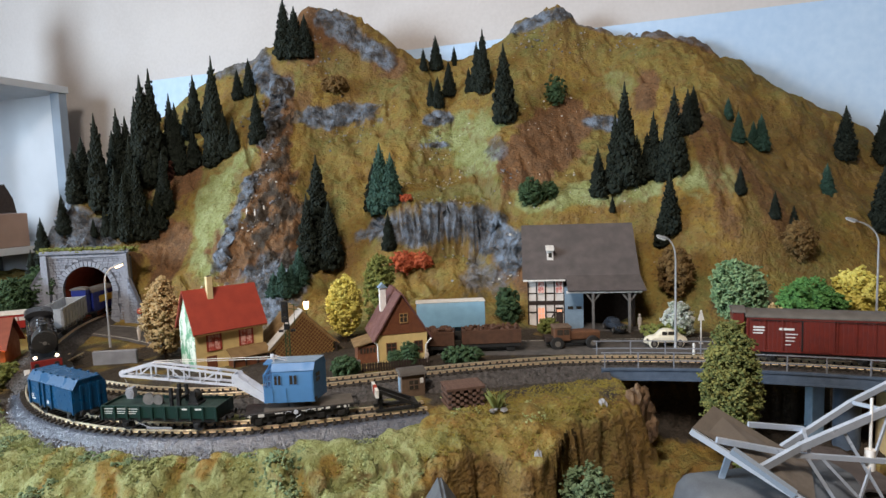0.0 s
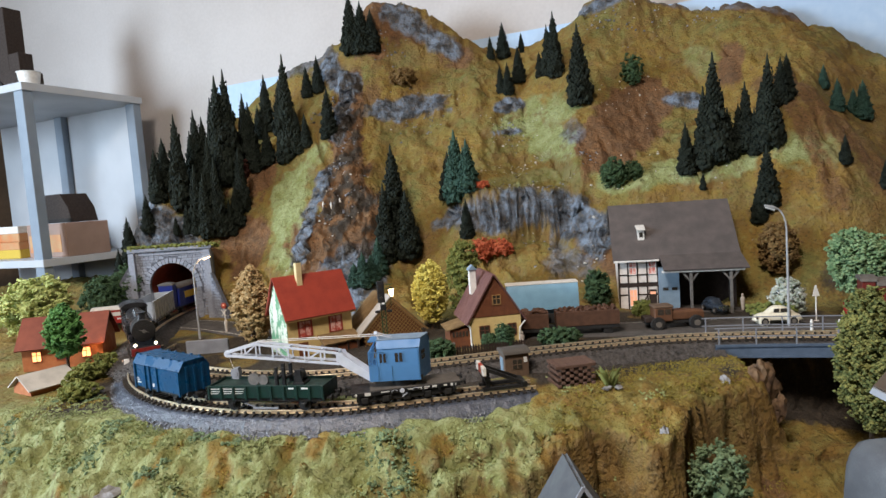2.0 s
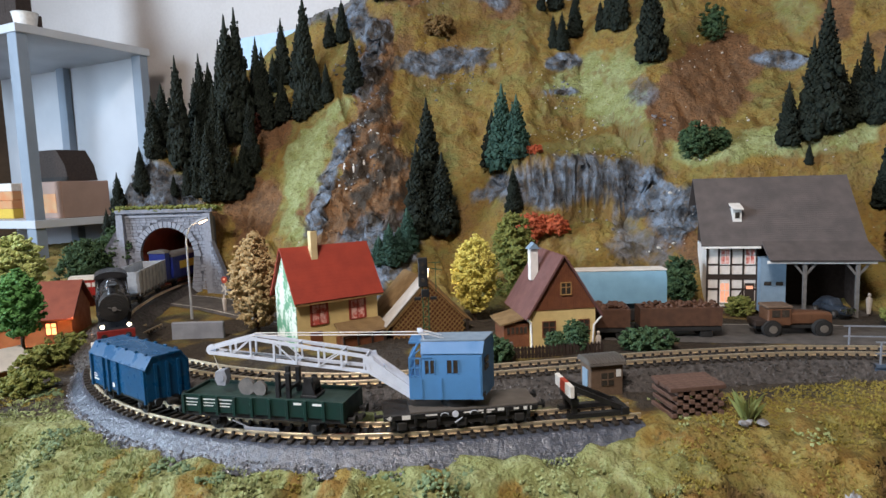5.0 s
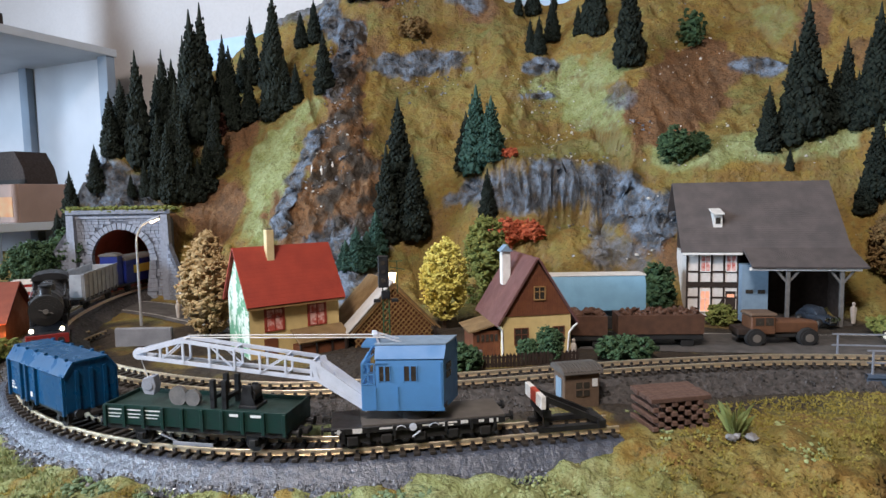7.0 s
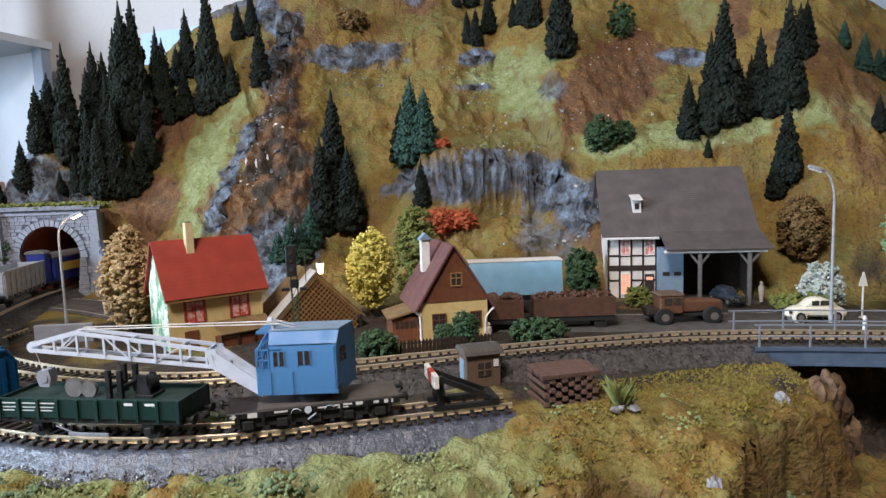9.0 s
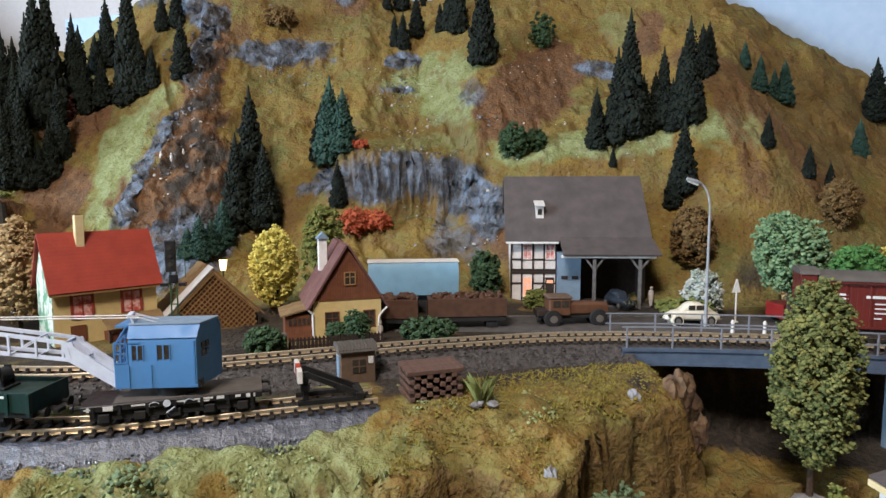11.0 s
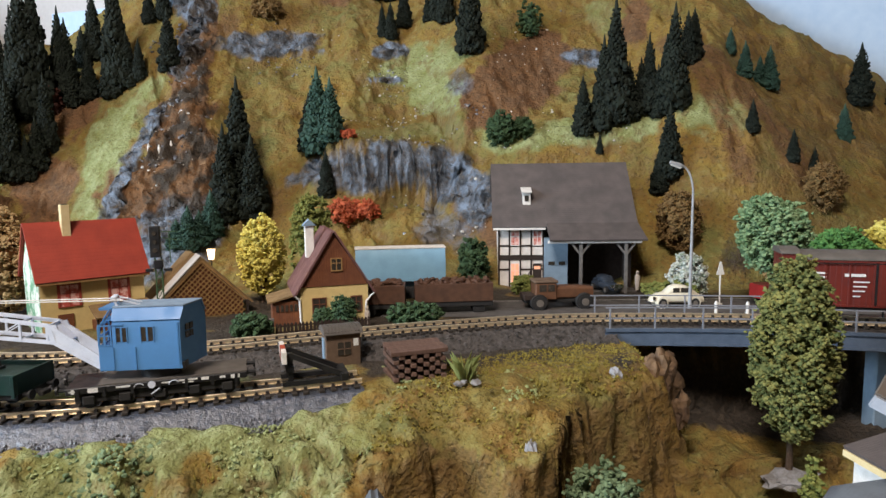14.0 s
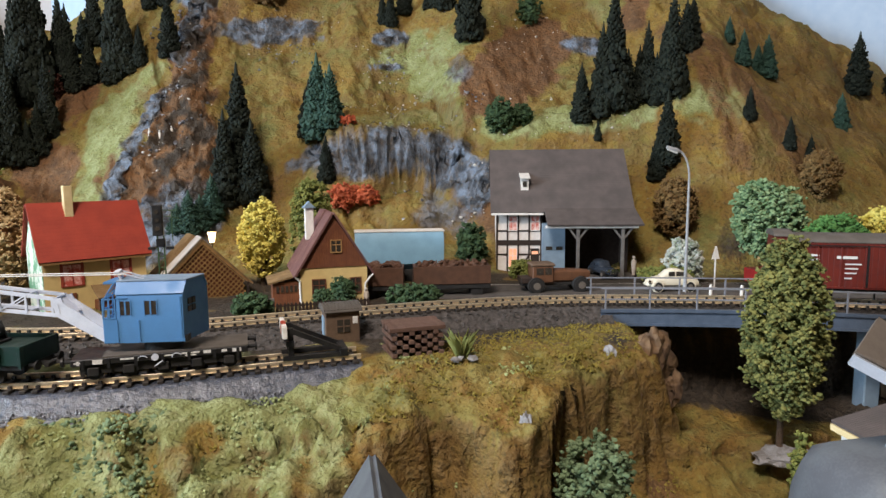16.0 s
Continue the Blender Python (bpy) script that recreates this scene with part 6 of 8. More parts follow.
# -- small cream house with a maroon roof, gable to the railway --
def small_house():
    t = thing("gabled_house", "cream house with a brown board gable and maroon roof", "house", -55, 741, -1, 14)
    w, d, E, A = 60, 74, 36, 84
    b = bm_()
    box(b, -w / 2, w / 2, 0, d, 0, E)
    part("wall", b, "cream_wall", t, "cream plaster wall")
    b = bm_()
    prism(b, [(-w / 2 - 1, E), (w / 2 + 1, E), (0, A - 2)], "y", -0.8, d + 0.8)
    g = part("gable", b, "brown_boards", t, "brown vertical gable boards")
    for s in (-1, 1):
        b = bm_()
        ex = s * (w / 2 + 5)
        ez = E - 5 * (A - E) / (w / 2)
        roof_slab(b, (0, -4, A), (0, d + 4, A), (ex, d + 4, ez), (ex, -4, ez), 1.7)
        part("roof_slope", b, "maroon_roof", t)
    b = bm_()
    tube(b, [(w / 2 + 5, -3, 28), (w / 2 + 2, -2, 25), (w / 2 - 2, -1.5, 20), (w / 2 - 3.5, -1.2, 0)], 0.9)
    tube(b, [(-w / 2 - 5, -4, 29), (-w / 2 - 5, d + 3, 29)], 0.9)
    tube(b, [(-w / 2 - 5, -3, 29), (-w / 2 - 1, -1.2, 25), (-w / 2 - 0.5, -1.2, 0)], 0.9)
    parts("downpipe", b, "white_paint", t, "white gutter and downpipe")
    window(t, 2, 50, 8.5, 10, -0.8, "tan_lattice", "window_dark", name="gable_window")
    window(t, -14, 12, 11, 13, 0, "brown_boards", "window_dark")
    window(t, 19, 12, 9, 13, 0, "brown_boards", "window_dark")
    b = bm_()
    box(b, -21, -13, 34, 42, 58, 88, 0.4)
    ch = part("chimney", b, "white_paint", t, "whitewashed chimney")
    b = bm_()
    prism(b, [(-23, 88), (-11, 88), (-17, 94)], "y", 32, 44)
    part("chimney_cap", b, "blue_grey", ch)
    # side annexe
    b = bm_()
    box(b, -w / 2 - 24, -w / 2, 8, 44, 0, 23)
    an = part("annexe", b, "brown_boards", t, "brown board annexe")
    b = bm_()
    roof_slab(b, (-w / 2, 5, 29), (-w / 2, 48, 29), (-w / 2 - 28, 48, 22), (-w / 2 - 28, 5, 22), 1.4)
    part("annexe_roof", b, "tan_roof", an)
    b = bm_()
    for k in range(5):
        box(b, -w / 2 - 21 + k * 4, -w / 2 - 18.6 + k * 4, 7.2, 8, 14, 20)
    parts("vent_slit", b, "window_dark", an)


small_house()


def picket_fence():
    t = thing("picket_fence", "low dark brown picket fence in front of a garden", "fence", -84, 706, -1, 13)
    b = bm_()
    prism(b, [(-1.2, 0), (1.2, 0), (1.2, 10), (0, 12), (-1.2, 10)], "y", 0, 0.8)
    me = meshed("picket", b, "dark_wood")
    for k in range(26):
        ob = new("picket", me)
        ob.parent = t
        ob.matrix_basis = pose((-16 + k * 3.1) * MM, 0, 0, 0, random.Random(k).uniform(-2, 2), 0)
    for z in (3, 8):
        b = bm_()
        box(b, -17, 63, 0.8, 1.6, z, z + 1.2)
        part("fence_rail", b, "dark_wood", t)
    b = bm_()
    box(b, -22, -18, -2, 2, 0, 16, 0.4)
    part("gate_post", b, "worn_grey_post", t, "grey gate post")


picket_fence()


# -- goods shed: half-timbered office, open loading bay, one broad roof --
def goods_shed():
    t = thing("goods_shed", "half-timbered goods shed with a broad grey-brown roof", "goods shed", 119, 905, -1, -7)
    t.scale = (0.91, 1, 1)
    E, R, ry_ = 73, 146, 58
    b = bm_()
    box(b, 0, 58, 0, 62, 0, E)
    part("office_wall", b, "half_timber_white", t, "white plaster panels")
    b = bm_()
    for x in (0.6, 14, 28, 42, 57.4):
        box(b, x - 1.1, x + 1.1, -0.7, 0.2, 0, E)
    for z in (1, 22, 34, 38, 50, 70):
        box(b, 0, 58, -0.8, 0.2, z, z + (4.5 if z == 34 else 2))
    bar(b, (28, -0.5, 2), (42, -0.5, 22), 0.6, 1.8)
    parts("timber", b, "dark_wood", t, "dark timber framing")
    for x, z, w, h, pane in ((21, 52, 9.6, 16, "curtain_red"), (49.5, 52, 9.6, 16, "curtain_red"), (21, 8, 10, 22, "window_lit")):
        window(t, x, z, w, h, -0.6, "white_paint", pane)
    b = bm_()
    box(b, 44, 55, -1.0, 0, 0, 30)
    dr = part("door", b, "dark_wood", t, "dark panelled door with a lit transom")
    b = bm_()
    box(b, 45.5, 53.5, -1.3, -0.9, 23.5, 27)
    part("transom", b, "window_lit", dr)
    # loading bay
    b = bm_()
    box(b, 58, 86, -14, 8, 0, 60)
    sd = part("sliding_gate", b, "blue_grey", t, "pale blue-grey board gate")
    b = bm_()
    for x in (62, 75):
        box(b, x, x + 8, -14.6, -14, 30, 34)
    parts("gate_slot", b, "window_dark", sd)
    # bay walls take the dark timber colour so that it carries the bay's shade
    b = bm_()
    box(b, 58, 166, 56, 60, 0, E)
    box(b, 162, 166, -10, 60, 0, E)
    box(b, 86, 166, 20, 22, 0, 66)
    parts("bay_wall", b, "dark_wood", t, "back wall of the bay, its shade put into a dark brown colour")
    b = bm_()
    box(b, 84, 168, -30, 58, 0, 3)
    part("bay_floor", b, "asphalt", t)
    for x in (98, 152):
        b = bm_()
        box(b, x - 1.8, x + 1.8, -40, -36.4, 0, 58)
        bar(b, (x, -38, 44), (x - 11, -38, 57), 1.6, 2.2)
        bar(b, (x, -38, 44), (x + 11, -38, 57), 1.6, 2.2)
        part("post", b, "worn_grey_post", t, "grey timber post with braces")
    b = bm_()
    box(b, 58, 170, -42, -39, 57.5, 60.5, 0.3)
    part("eave_beam", b, "white_paint", t, "whitish eave beam")
    b = bm_()
    box(b, -7, 59, -11, -8.5, 70, 72.5, 0.3)
    part("gutter", b, "white_paint", t)
    # roof: steep slope, breaking to a flatter skirt over the bay
    b = bm_()
    roof_slab(b, (-8, ry_, R), (60, ry_, R), (60, -9, E - 1), (-8, -9, E - 1), 2)
    part("roof_front", b, "grey_roof", t, "weathered grey-brown roof")
    b = bm_()
    roof_slab(b, (60, ry_, R), (174, ry_, R), (174, -6, E + 3), (60, -6, E + 3), 2)
    part("roof_bay", b, "grey_roof", t, "weathered grey-brown roof")
    b = bm_()
    roof_slab(b, (60, -6, E + 3), (174, -6, E + 3), (176, -44, 60), (60, -44, 60), 2)
    part("roof_skirt", b, "grey_roof", t, "weathered grey-brown roof")
    b = bm_()
    roof_slab(b, (-8, ry_, R), (174, ry_, R), (174, 120, E + 5), (-8, 120, E + 5), 2)
    part("roof_back", b, "grey_roof", t)
    b = bm_()
    prism(b, [(0, E - 2), (62, E - 2), (ry_, R - 3)], "x", 0, 2)
    prism(b, [(-6, E - 2), (62, E - 2), (ry_, R - 3)], "x", 164, 166)
    parts("gable", b, "dark_wood", t)
    # dormer
    b = bm_()
    box(b, 32, 42, 12, 34, 98, 113)
    dm = part("dormer", b, "white_paint", t, "small white dormer")
    b = bm_()
    roof_slab(b, (30.5, 38, 119), (43.5, 38, 119), (43.5, 8, 112), (30.5, 8, 112), 1.2)
    part("dormer_roof", b, "white_paint", dm)
    b = bm_()
    box(b, 34.3, 39.7, 11.4, 12.2, 102, 109)
    part("dormer_window", b, "window_dark", dm)


goods_shed()


# -- tunnel portal --
def tunnel_portal():
    t = thing("tunnel_portal", "grey rubble-stone tunnel portal with wing walls", "tunnel portal", -606, 1046, -2, 2, "", "structure")
    W, H, R, zc = 70, 122, 42, 59
    def arch(r, n=20):
        return [(-0.82 * r, 0)] + [(-r * math.cos(a), zc + r * 1.0 * math.sin(a)) for a in np.linspace(0, math.pi, n)] + [(0.82 * r, 0)]
    b = bm_()
    inner = arch(R)
    f_in = [[b.verts.new((x, y, z)) for x, z in inner] for y in (0, 12)]
    n = len(inner)
    out_pts = []
    for i, (x, z) in enumerate(inner):
        if i == 0:
            out_pts.append((-W, 0))
        elif i == n - 1:
            out_pts.append((W, 0))
        else:
            a = math.pi * (i - 1) / (n - 3)
            c, s_ = -math.cos(a), math.sin(a)
            k = min(W / max(abs(c), 1e-6), (H - zc) / max(s_, 1e-6))
            out_pts.append((c * k, zc + s_ * k))
    f_out = [[b.verts.new((x, y, z)) for x, z in out_pts] for y in (0, 12)]
    for i in range(n - 1):
        b.faces.new((f_in[0][i], f_in[0][i + 1], f_out[0][i + 1], f_out[0][i]))
        b.faces.new((f_out[1][i], f_out[1][i + 1], f_in[1][i + 1], f_in[1][i]))
        b.faces.new((f_in[1][i], f_in[1][i + 1], f_in[0][i + 1], f_in[0][i]))
        b.faces.new((f_out[0][i], f_out[0][i + 1], f_out[1][i + 1], f_out[1][i]))
    part("portal_wall", b, "mortar", t, smooth=20)
    # arch stones
    b = bm_()
    ang = np.linspace(0, math.pi, 22)
    rr = random.Random(8)
    vs = []
    for a0, a1 in zip(ang[:-1], ang[1:]):
        a0, a1 = a0 + 0.012, a1 - 0.012
        r0, r1 = R - 1, R + 8 + rr.uniform(-0.8, 0.8)
        prism(b, [(-r * math.cos(a), zc + r * math.sin(a)) for r, a in ((r0, a0), (r1, a0), (r1, a1), (r0, a1))], "y", -1.8 - rr.uniform(0, 0.5), 4)
    for z in np.arange(0, zc - 1, 6.2):
        for s in (-1, 1):
            k_ = 0.82 + 0.18 * (z + 3) / zc
            x0, x1 = sorted((s * (R * k_ - 1), s * (R + 8 + rr.uniform(-1.5, 1.5))))
            box(b, x0, x1, -1.8 - rr.uniform(0, 0.5), 4, z + 0.3, z + 5.9)
    tagged(part("arch_stone", b, "stone", t, "ring of arch stones"), kind="stuff")
    # rubble courses
    b = bm_()
    z = 0.0
    while z < H - 4:
        hgt = rr.uniform(4.2, 5.6)
        x = -W + rr.uniform(-4, 0)
        while x < W:
            wd = rr.uniform(5, 11)
            x0, x1 = max(x, -W), min(x + wd - 0.6, W)
            xm, zm = (x0 + x1) / 2, z + hgt / 2
            inside = abs(xm) < R + 8.5 if zm < zc else math.hypot(xm, zm - zc) < R + 9.5
            if not inside and x1 - x0 > 2:
                box(b, x0, x1, -rr.uniform(0.7, 1.5), 1, z + 0.3, z + hgt - 0.3)
            x += wd
        z += hgt
    tagged(part("rubble_stone", b, "stone", t, "rubble stone courses", smooth=0), kind="stuff")
    b = bm_()
    box(b, -W - 4, W + 4, -5, 14, H - 1, H + 5, 0.8)
    box(b, -W - 1, W + 1, -3, 2, H - 7, H - 4, 0.3)
    part("coping", b, "stone", t, "projecting coping course")
    for s in (-1, 1):
        b = bm_()
        prism(b, [(s * (W - 10), 0), (s * (W + 4), 0), (s * (W + 1), H - 2), (s * (W - 9), H - 2)], "y", -8, 2)
        part("buttress", b, "stone", t, "tapered stone buttress")
    # lining
    v, f = [], []
    pts = arch(R - 0.5, 24)
    for k, y in enumerate(np.linspace(1, 150, 6)):
        v += [(x, y, z) for x, z in pts]
    m_ = len(pts)
    for k in range(5):
        for i in range(m_ - 1):
            f.append((k * m_ + i, k * m_ + i + 1, (k + 1) * m_ + i + 1, (k + 1) * m_ + i))
    f.append(tuple(5 * m_ + i for i in range(m_)))
    ob = new("lining", raw("lining", v, f, "tunnel_red"))
    ob.parent = t
    tagged(ob, "red-brown tunnel lining")
    b = bm_()
    box(b, -36, 36, 1, 152, -3, -0.5)
    part("tunnel_floor", b, "ballast_brown", t, "brown ballast floor of the tunnel")


tunnel_portal()
for nm, x, y, rz, w, h0, h1 in (("wing_wall", -676, 1040, 205, 48, 104, 30), ("wing_wall", -536, 1044, -32, 42, 84, 18)):
    t = thing(nm, "sloping grey stone wing wall beside the tunnel portal", "wing wall", x, y, -3, rz, "tunnel wing walls", "structure")
    b = bm_()
    prism(b, [(0, 0), (w, 0), (w, h1), (0, h0)], "y", -3, 3)
    part("core", b, "mortar", t)
    b = bm_()
    rr = random.Random(w)
    side = 1 if rz > 90 else -1
    z = 0
    while z < h0:
        hg = rr.uniform(4.2, 5.4)
        x_ = rr.uniform(-3, 0)
        while x_ < w:
            wd = rr.uniform(5, 10)
            x0, x1 = max(x_, 0), min(x_ + wd - 0.6, w)
            if x1 - x0 > 2 and z + hg < h0 + (h1 - h0) * x1 / w:
                ya, yb = sorted((side * 2.5, side * (3 + rr.uniform(0.6, 1.4))))
                box(b, x0, x1, ya, yb, z + 0.3, z + hg - 0.3)
            x_ += wd
        z += hg
    tagged(part("rubble_stone", b, "stone", t, "", 0), kind="stuff")


# -- bridge over the gorge --
def bridge():
    t = thing("railway_bridge", "blue-grey plate girder bridge with a light railing", "bridge", 0, 0, 0, 0, "", "structure")
    seg = MAIN[bridge_start - 4:]
    seg = seg[seg[:, 0] < 560]
    v, f = ribbon(seg, [(-24, 4), (-24, 10.3), (24, 10.3), (24, 4), (-24, 4)])
    ob = new("deck", raw("deck", v, f, "ballast_brown", False))
    ob.parent = t
    for s in (-1, 1):
        v, f = ribbon(seg, [(s * 27, 8), (s * 27, 10.5), (s * 23.5, 10.5), (s * 23.5, -3), (s * 27, -3), (s * 27, -1), (s * 25.5, -1), (s * 25.5, 8), (s * 27, 8)])
        ob = new("girder", raw("girder", v, f, "bridge_blue", False))
        ob.parent = t
        tagged(ob, "blue-grey girder")
    step = np.concatenate([[0], np.cumsum(np.hypot(*np.diff(seg, axis=0).T))])
    b = bm_()
    bar(b, (0, 0, 0), (0, 0, 17), 1.1, 1.1)
    post_me = meshed("railing_post", b, "bridge_rail")
    for q in np.arange(3, step[-1], 37):
        k = min(int(np.searchsorted(step, q)), len(seg) - 2)
        d = seg[k + 1] - seg[k]
        d = d / np.hypot(*d)
        for s in (-1, 1):
            ob = new("railing_post", post_me)
            ob.parent = t
            ob.matrix_basis = pose((seg[k][0] - d[1] * s * 25.5) * MM, (seg[k][1] + d[0] * s * 25.5) * MM, 10 * MM)
    for s in (-1, 1):
        for z in (18, 26.5):
            v, f = ribbon(seg, [(s * 25.5 - 0.5, z), (s * 25.5 - 0.5, z + 1.0), (s * 25.5 + 0.5, z + 1.0), (s * 25.5 + 0.5, z), (s * 25.5 - 0.5, z)])
            ob = new("handrail", raw("handrail", v, f, "bridge_rail", False))
            ob.parent = t
    for x, y, m_, r in ((418, 640, "bridge_blue", 13), (470, 625, "cream_paint", 26)):
        b = bm_()
        lathe(b, [(r * 1.15, -95), (r, -90), (r, -12), (r * 1.2, -8), (r * 1.2, -5)], 20, (x, y))
        part("pier", b, m_, t, "round bridge pier")


bridge()
# closes the bridge opening; coloured near black to stand for the shade there
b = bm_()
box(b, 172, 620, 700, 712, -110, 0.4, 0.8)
solid("retaining_wall", b, "shaded_wall", "retaining wall under the road behind the bridge, shade put into its dark colour", "retaining wall", 0, 0, 0, 0, "", "structure")
b = bm_()
box(b, 0, 54, 0, 5, -4, 17, 0.8)
solid("low_wall", b, "concrete", "low grey concrete wall beside the lane", "wall", -452, 775, 0, 5)


# ---- trees and plants ----
def conifer_mesh(seed, h=100.0, r=17.0, material="spruce"):
    """A bottle-brush spruce: a cone of small crumpled tufts, with short boughs poking out of it."""
    rr = random.Random(seed)
    if ICO is None:
        t_ = bmesh.new()
        clump(t_, (0, 0, 0), 1, random.Random(1))
        t_.free()
    v, f = [], []
    def girth(t, a):
        wave = 1 + 0.13 * math.sin(3 * a + seed) * math.sin(17 * t + seed) + 0.10 * math.sin(38 * t + 2 * a)
        return (r * min(1.0, 0.70 + 2.6 * t) * (1 - t) ** 0.78 + 0.8) * wave
    n_tuft = 430
    for i in range(n_tuft):
        t = 1 - math.sqrt(1 - (i + rr.random()) / n_tuft * 0.99)
        a = i * 2.39996
        g = girth(t, a) * rr.uniform(0.66, 0.96)
        c = Vector((g * math.cos(a), g * math.sin(a), h * (0.03 + 0.95 * t)))
        size = (1.5 + 2.6 * (1 - t)) * rr.uniform(0.75, 1.25)
        rot = Euler((rr.uniform(0, 6), rr.uniform(0, 6), rr.uniform(0, 6))).to_matrix()
        k = len(v)
        for co in ICO[0]:
            p = rot @ co * (size * rr.uniform(0.6, 1.35))
            v.append(c + Vector((p.x, p.y, p.z * 0.9)))
        f.extend(tuple(k + q for q in tri) for tri in ICO[1])
    for i in range(420):
        t = 1 - math.sqrt(1 - (i + rr.random()) / 420 * 0.99)
        a = i * 2.39996 + rr.uniform(-0.5, 0.5)
        g = girth(t, a)
        d = Vector((math.cos(a), math.sin(a), -0.25 + 0.5 * t + rr.uniform(-0.3, 0.3))).normalized()
        p = Vector((g * 0.7 * math.cos(a), g * 0.7 * math.sin(a), h * (0.04 + 0.94 * t)))
        ln, w = g * rr.uniform(0.30, 0.48) + 0.6, rr.uniform(0.5, 0.9)
        side = d.cross(Vector((0, 0, 1))).normalized() * w
        k = len(v)
        v.extend([p - side, p + side, p + d * ln * 0.6 + side, p + d * ln, p + d * ln * 0.6 - side])
        f.append((k, k + 1, k + 2, k + 3, k + 4))
    k = len(v)
    n = 9
    for t in (0.03, 0.4, 0.75, 0.99):
        for q in range(n):
            a = 6.283 * q / n
            rad = r * 0.72 * (1 - t) ** 0.8 + 0.3
            v.append(Vector((rad * math.cos(a), rad * math.sin(a), h * t)))
    for l_ in range(3):
        for q in range(n):
            f.append((k + l_ * n + q, k + l_ * n + (q + 1) % n, k + (l_ + 1) * n + (q + 1) % n, k + (l_ + 1) * n + q))
    return raw("crown", [tuple(p) for p in v], f, material, False)


SPRUCE = [conifer_mesh(s, 100, rad, m_) for s, rad, m_ in ((1, 22, "spruce"), (2, 25, "spruce"), (3, 20, "spruce"), (4, 27, "spruce"), (5, 28, "spruce_green"))]
b = bm_()
cyl(b, (0, 0, -8), (0, 0, 60), 2.6, 1.0, 8)
TRUNK = meshed("trunk", b, "trunk")


def conifer(x, y, h, kind=0, label="dark green model spruce on the mountainside", group="spruces on the mountain", sink=3, width=1.0):
    t = thing("spruce", label, "spruce tree", x, y, level(x, y) - sink, random.Random(int(x * 7 + y)).uniform(0, 360), group)
    t.scale = (h / 100 * width * 0.74, h / 100 * width * 0.74, h / 100)
    for nm, me in (("trunk", TRUNK), ("crown", SPRUCE[kind])):
        ob = new(nm, me)
        ob.parent = t
    return t


PEAK = [(-339, 1418, 136, 1), (-292, 1409, 97, 1), (-314, 1410, 116, 3)]
FOREST_EDGE = [(-671, 1100, 72), (-628, 1117, 36), (-609, 1122, 59), (-595, 1123, 49), (-702, 1085, 84), (-722, 1082, 74), (-744, 1080, 60), (-576, 1130, 123), (-558, 1143, 150), (-600, 1148, 117), (-540, 1151, 70), (-533, 1167, 83)]
FOREST_LEFT = [(-669, 1140, 102), (-665, 1165, 99), (-631, 1152, 180), (-629, 1228, 159), (-619, 1241, 133), (-596, 1237, 182), (-581, 1233, 222), (-567, 1243, 226), (-635, 1218, 116), (-581, 1173, 150), (-530, 1192, 124)]
FOREST_UPPER = [(-547, 1281, 153), (-536, 1279, 135), (-526, 1358, 126), (-489, 1342, 121), (-456, 1278, 215), (-441, 1391, 70), (-416, 1394, 84), (-367, 1265, 106), (-502, 1277, 84), (-528, 1272, 89), (-465, 1274, 99), (-438, 1275, 97), (-418, 1272, 70), (-538, 1339, 74)]
SLOPE = [(-220, 1094, 164, 0), (-233, 1062, 138, 0), (-197, 1067, 120, 1), (-111, 1115, 130, 4), (-90, 1089, 94, 4), (-126, 1133, 88, 3), (-96, 1067, 70, 0)]
SADDLE = [(-34, 1435, 52), (-6, 1449, 82), (36, 1470, 50), (-19, 1334, 60), (-4, 1327, 69), (20, 1348, 78), (61, 1320, 53), (90, 1304, 132), (78, 1313, 104), (122, 1208, 153)]
RIGHT_STAND = [(255, 1030, 83), (298, 1027, 170), (283, 1029, 130), (318, 1028, 83), (345, 1028, 108), (335, 1030, 79), (372, 1010, 142), (415, 1065, 79), (427, 1071, 76), (363, 1014, 108), (385, 1008, 59), (272, 1009, 28), (306, 1025, 122), (354, 1018, 73), (348, 964, 98), (334, 962, 60)]
FAR_RIGHT = [(511, 1127, 42), (501, 1067, 55), (541, 1097, 42), (549, 1085, 66), (459, 969, 46), (641, 1048, 61), (503, 950, 44), (533, 952, 39), (716, 1120, 99), (799, 1142, 101), (703, 1000, 108)]
for x, y, h, k in PEAK + SLOPE:
    conifer(x, y, h, k, "fresh green model spruce on the grassy slope" if k == 4 else "dark green model spruce on the mountainside", width=1.0 if h > 125 else 1.15)
for i, (x, y, h) in enumerate(FOREST_EDGE + FOREST_LEFT + FOREST_UPPER):
    conifer(x, y, h, (0, 1, 2, 1, 0)[i % 5], width=0.72 if h > 145 else 0.9 if h > 110 else 1.08)
for i, (x, y, h) in enumerate(SADDLE + RIGHT_STAND):
    conifer(x, y, h, (0, 1, 0, 2)[i % 4], width=0.9 if h > 100 else 1.12)
for i, (x, y, h) in enumerate(FAR_RIGHT):
    conifer(x, y, h, 4 if i in (0, 1, 2, 3, 5) else 1, "blue-green model spruce on the ochre slope" if i in (0, 1, 2, 3, 5) else "dark green model spruce on the ochre slope", width=1.15)
# bushy spruces at the foot of the slope
for x, y, h, w in ((-262, 992, 58, 1.5), (-243, 1027, 66, 1.3), (-276, 990, 42, 1.8), (-251, 1002, 48, 1.5)):
    conifer(x, y, h, 4, "bushy blue-green model spruce at the foot of the slope", width=w)


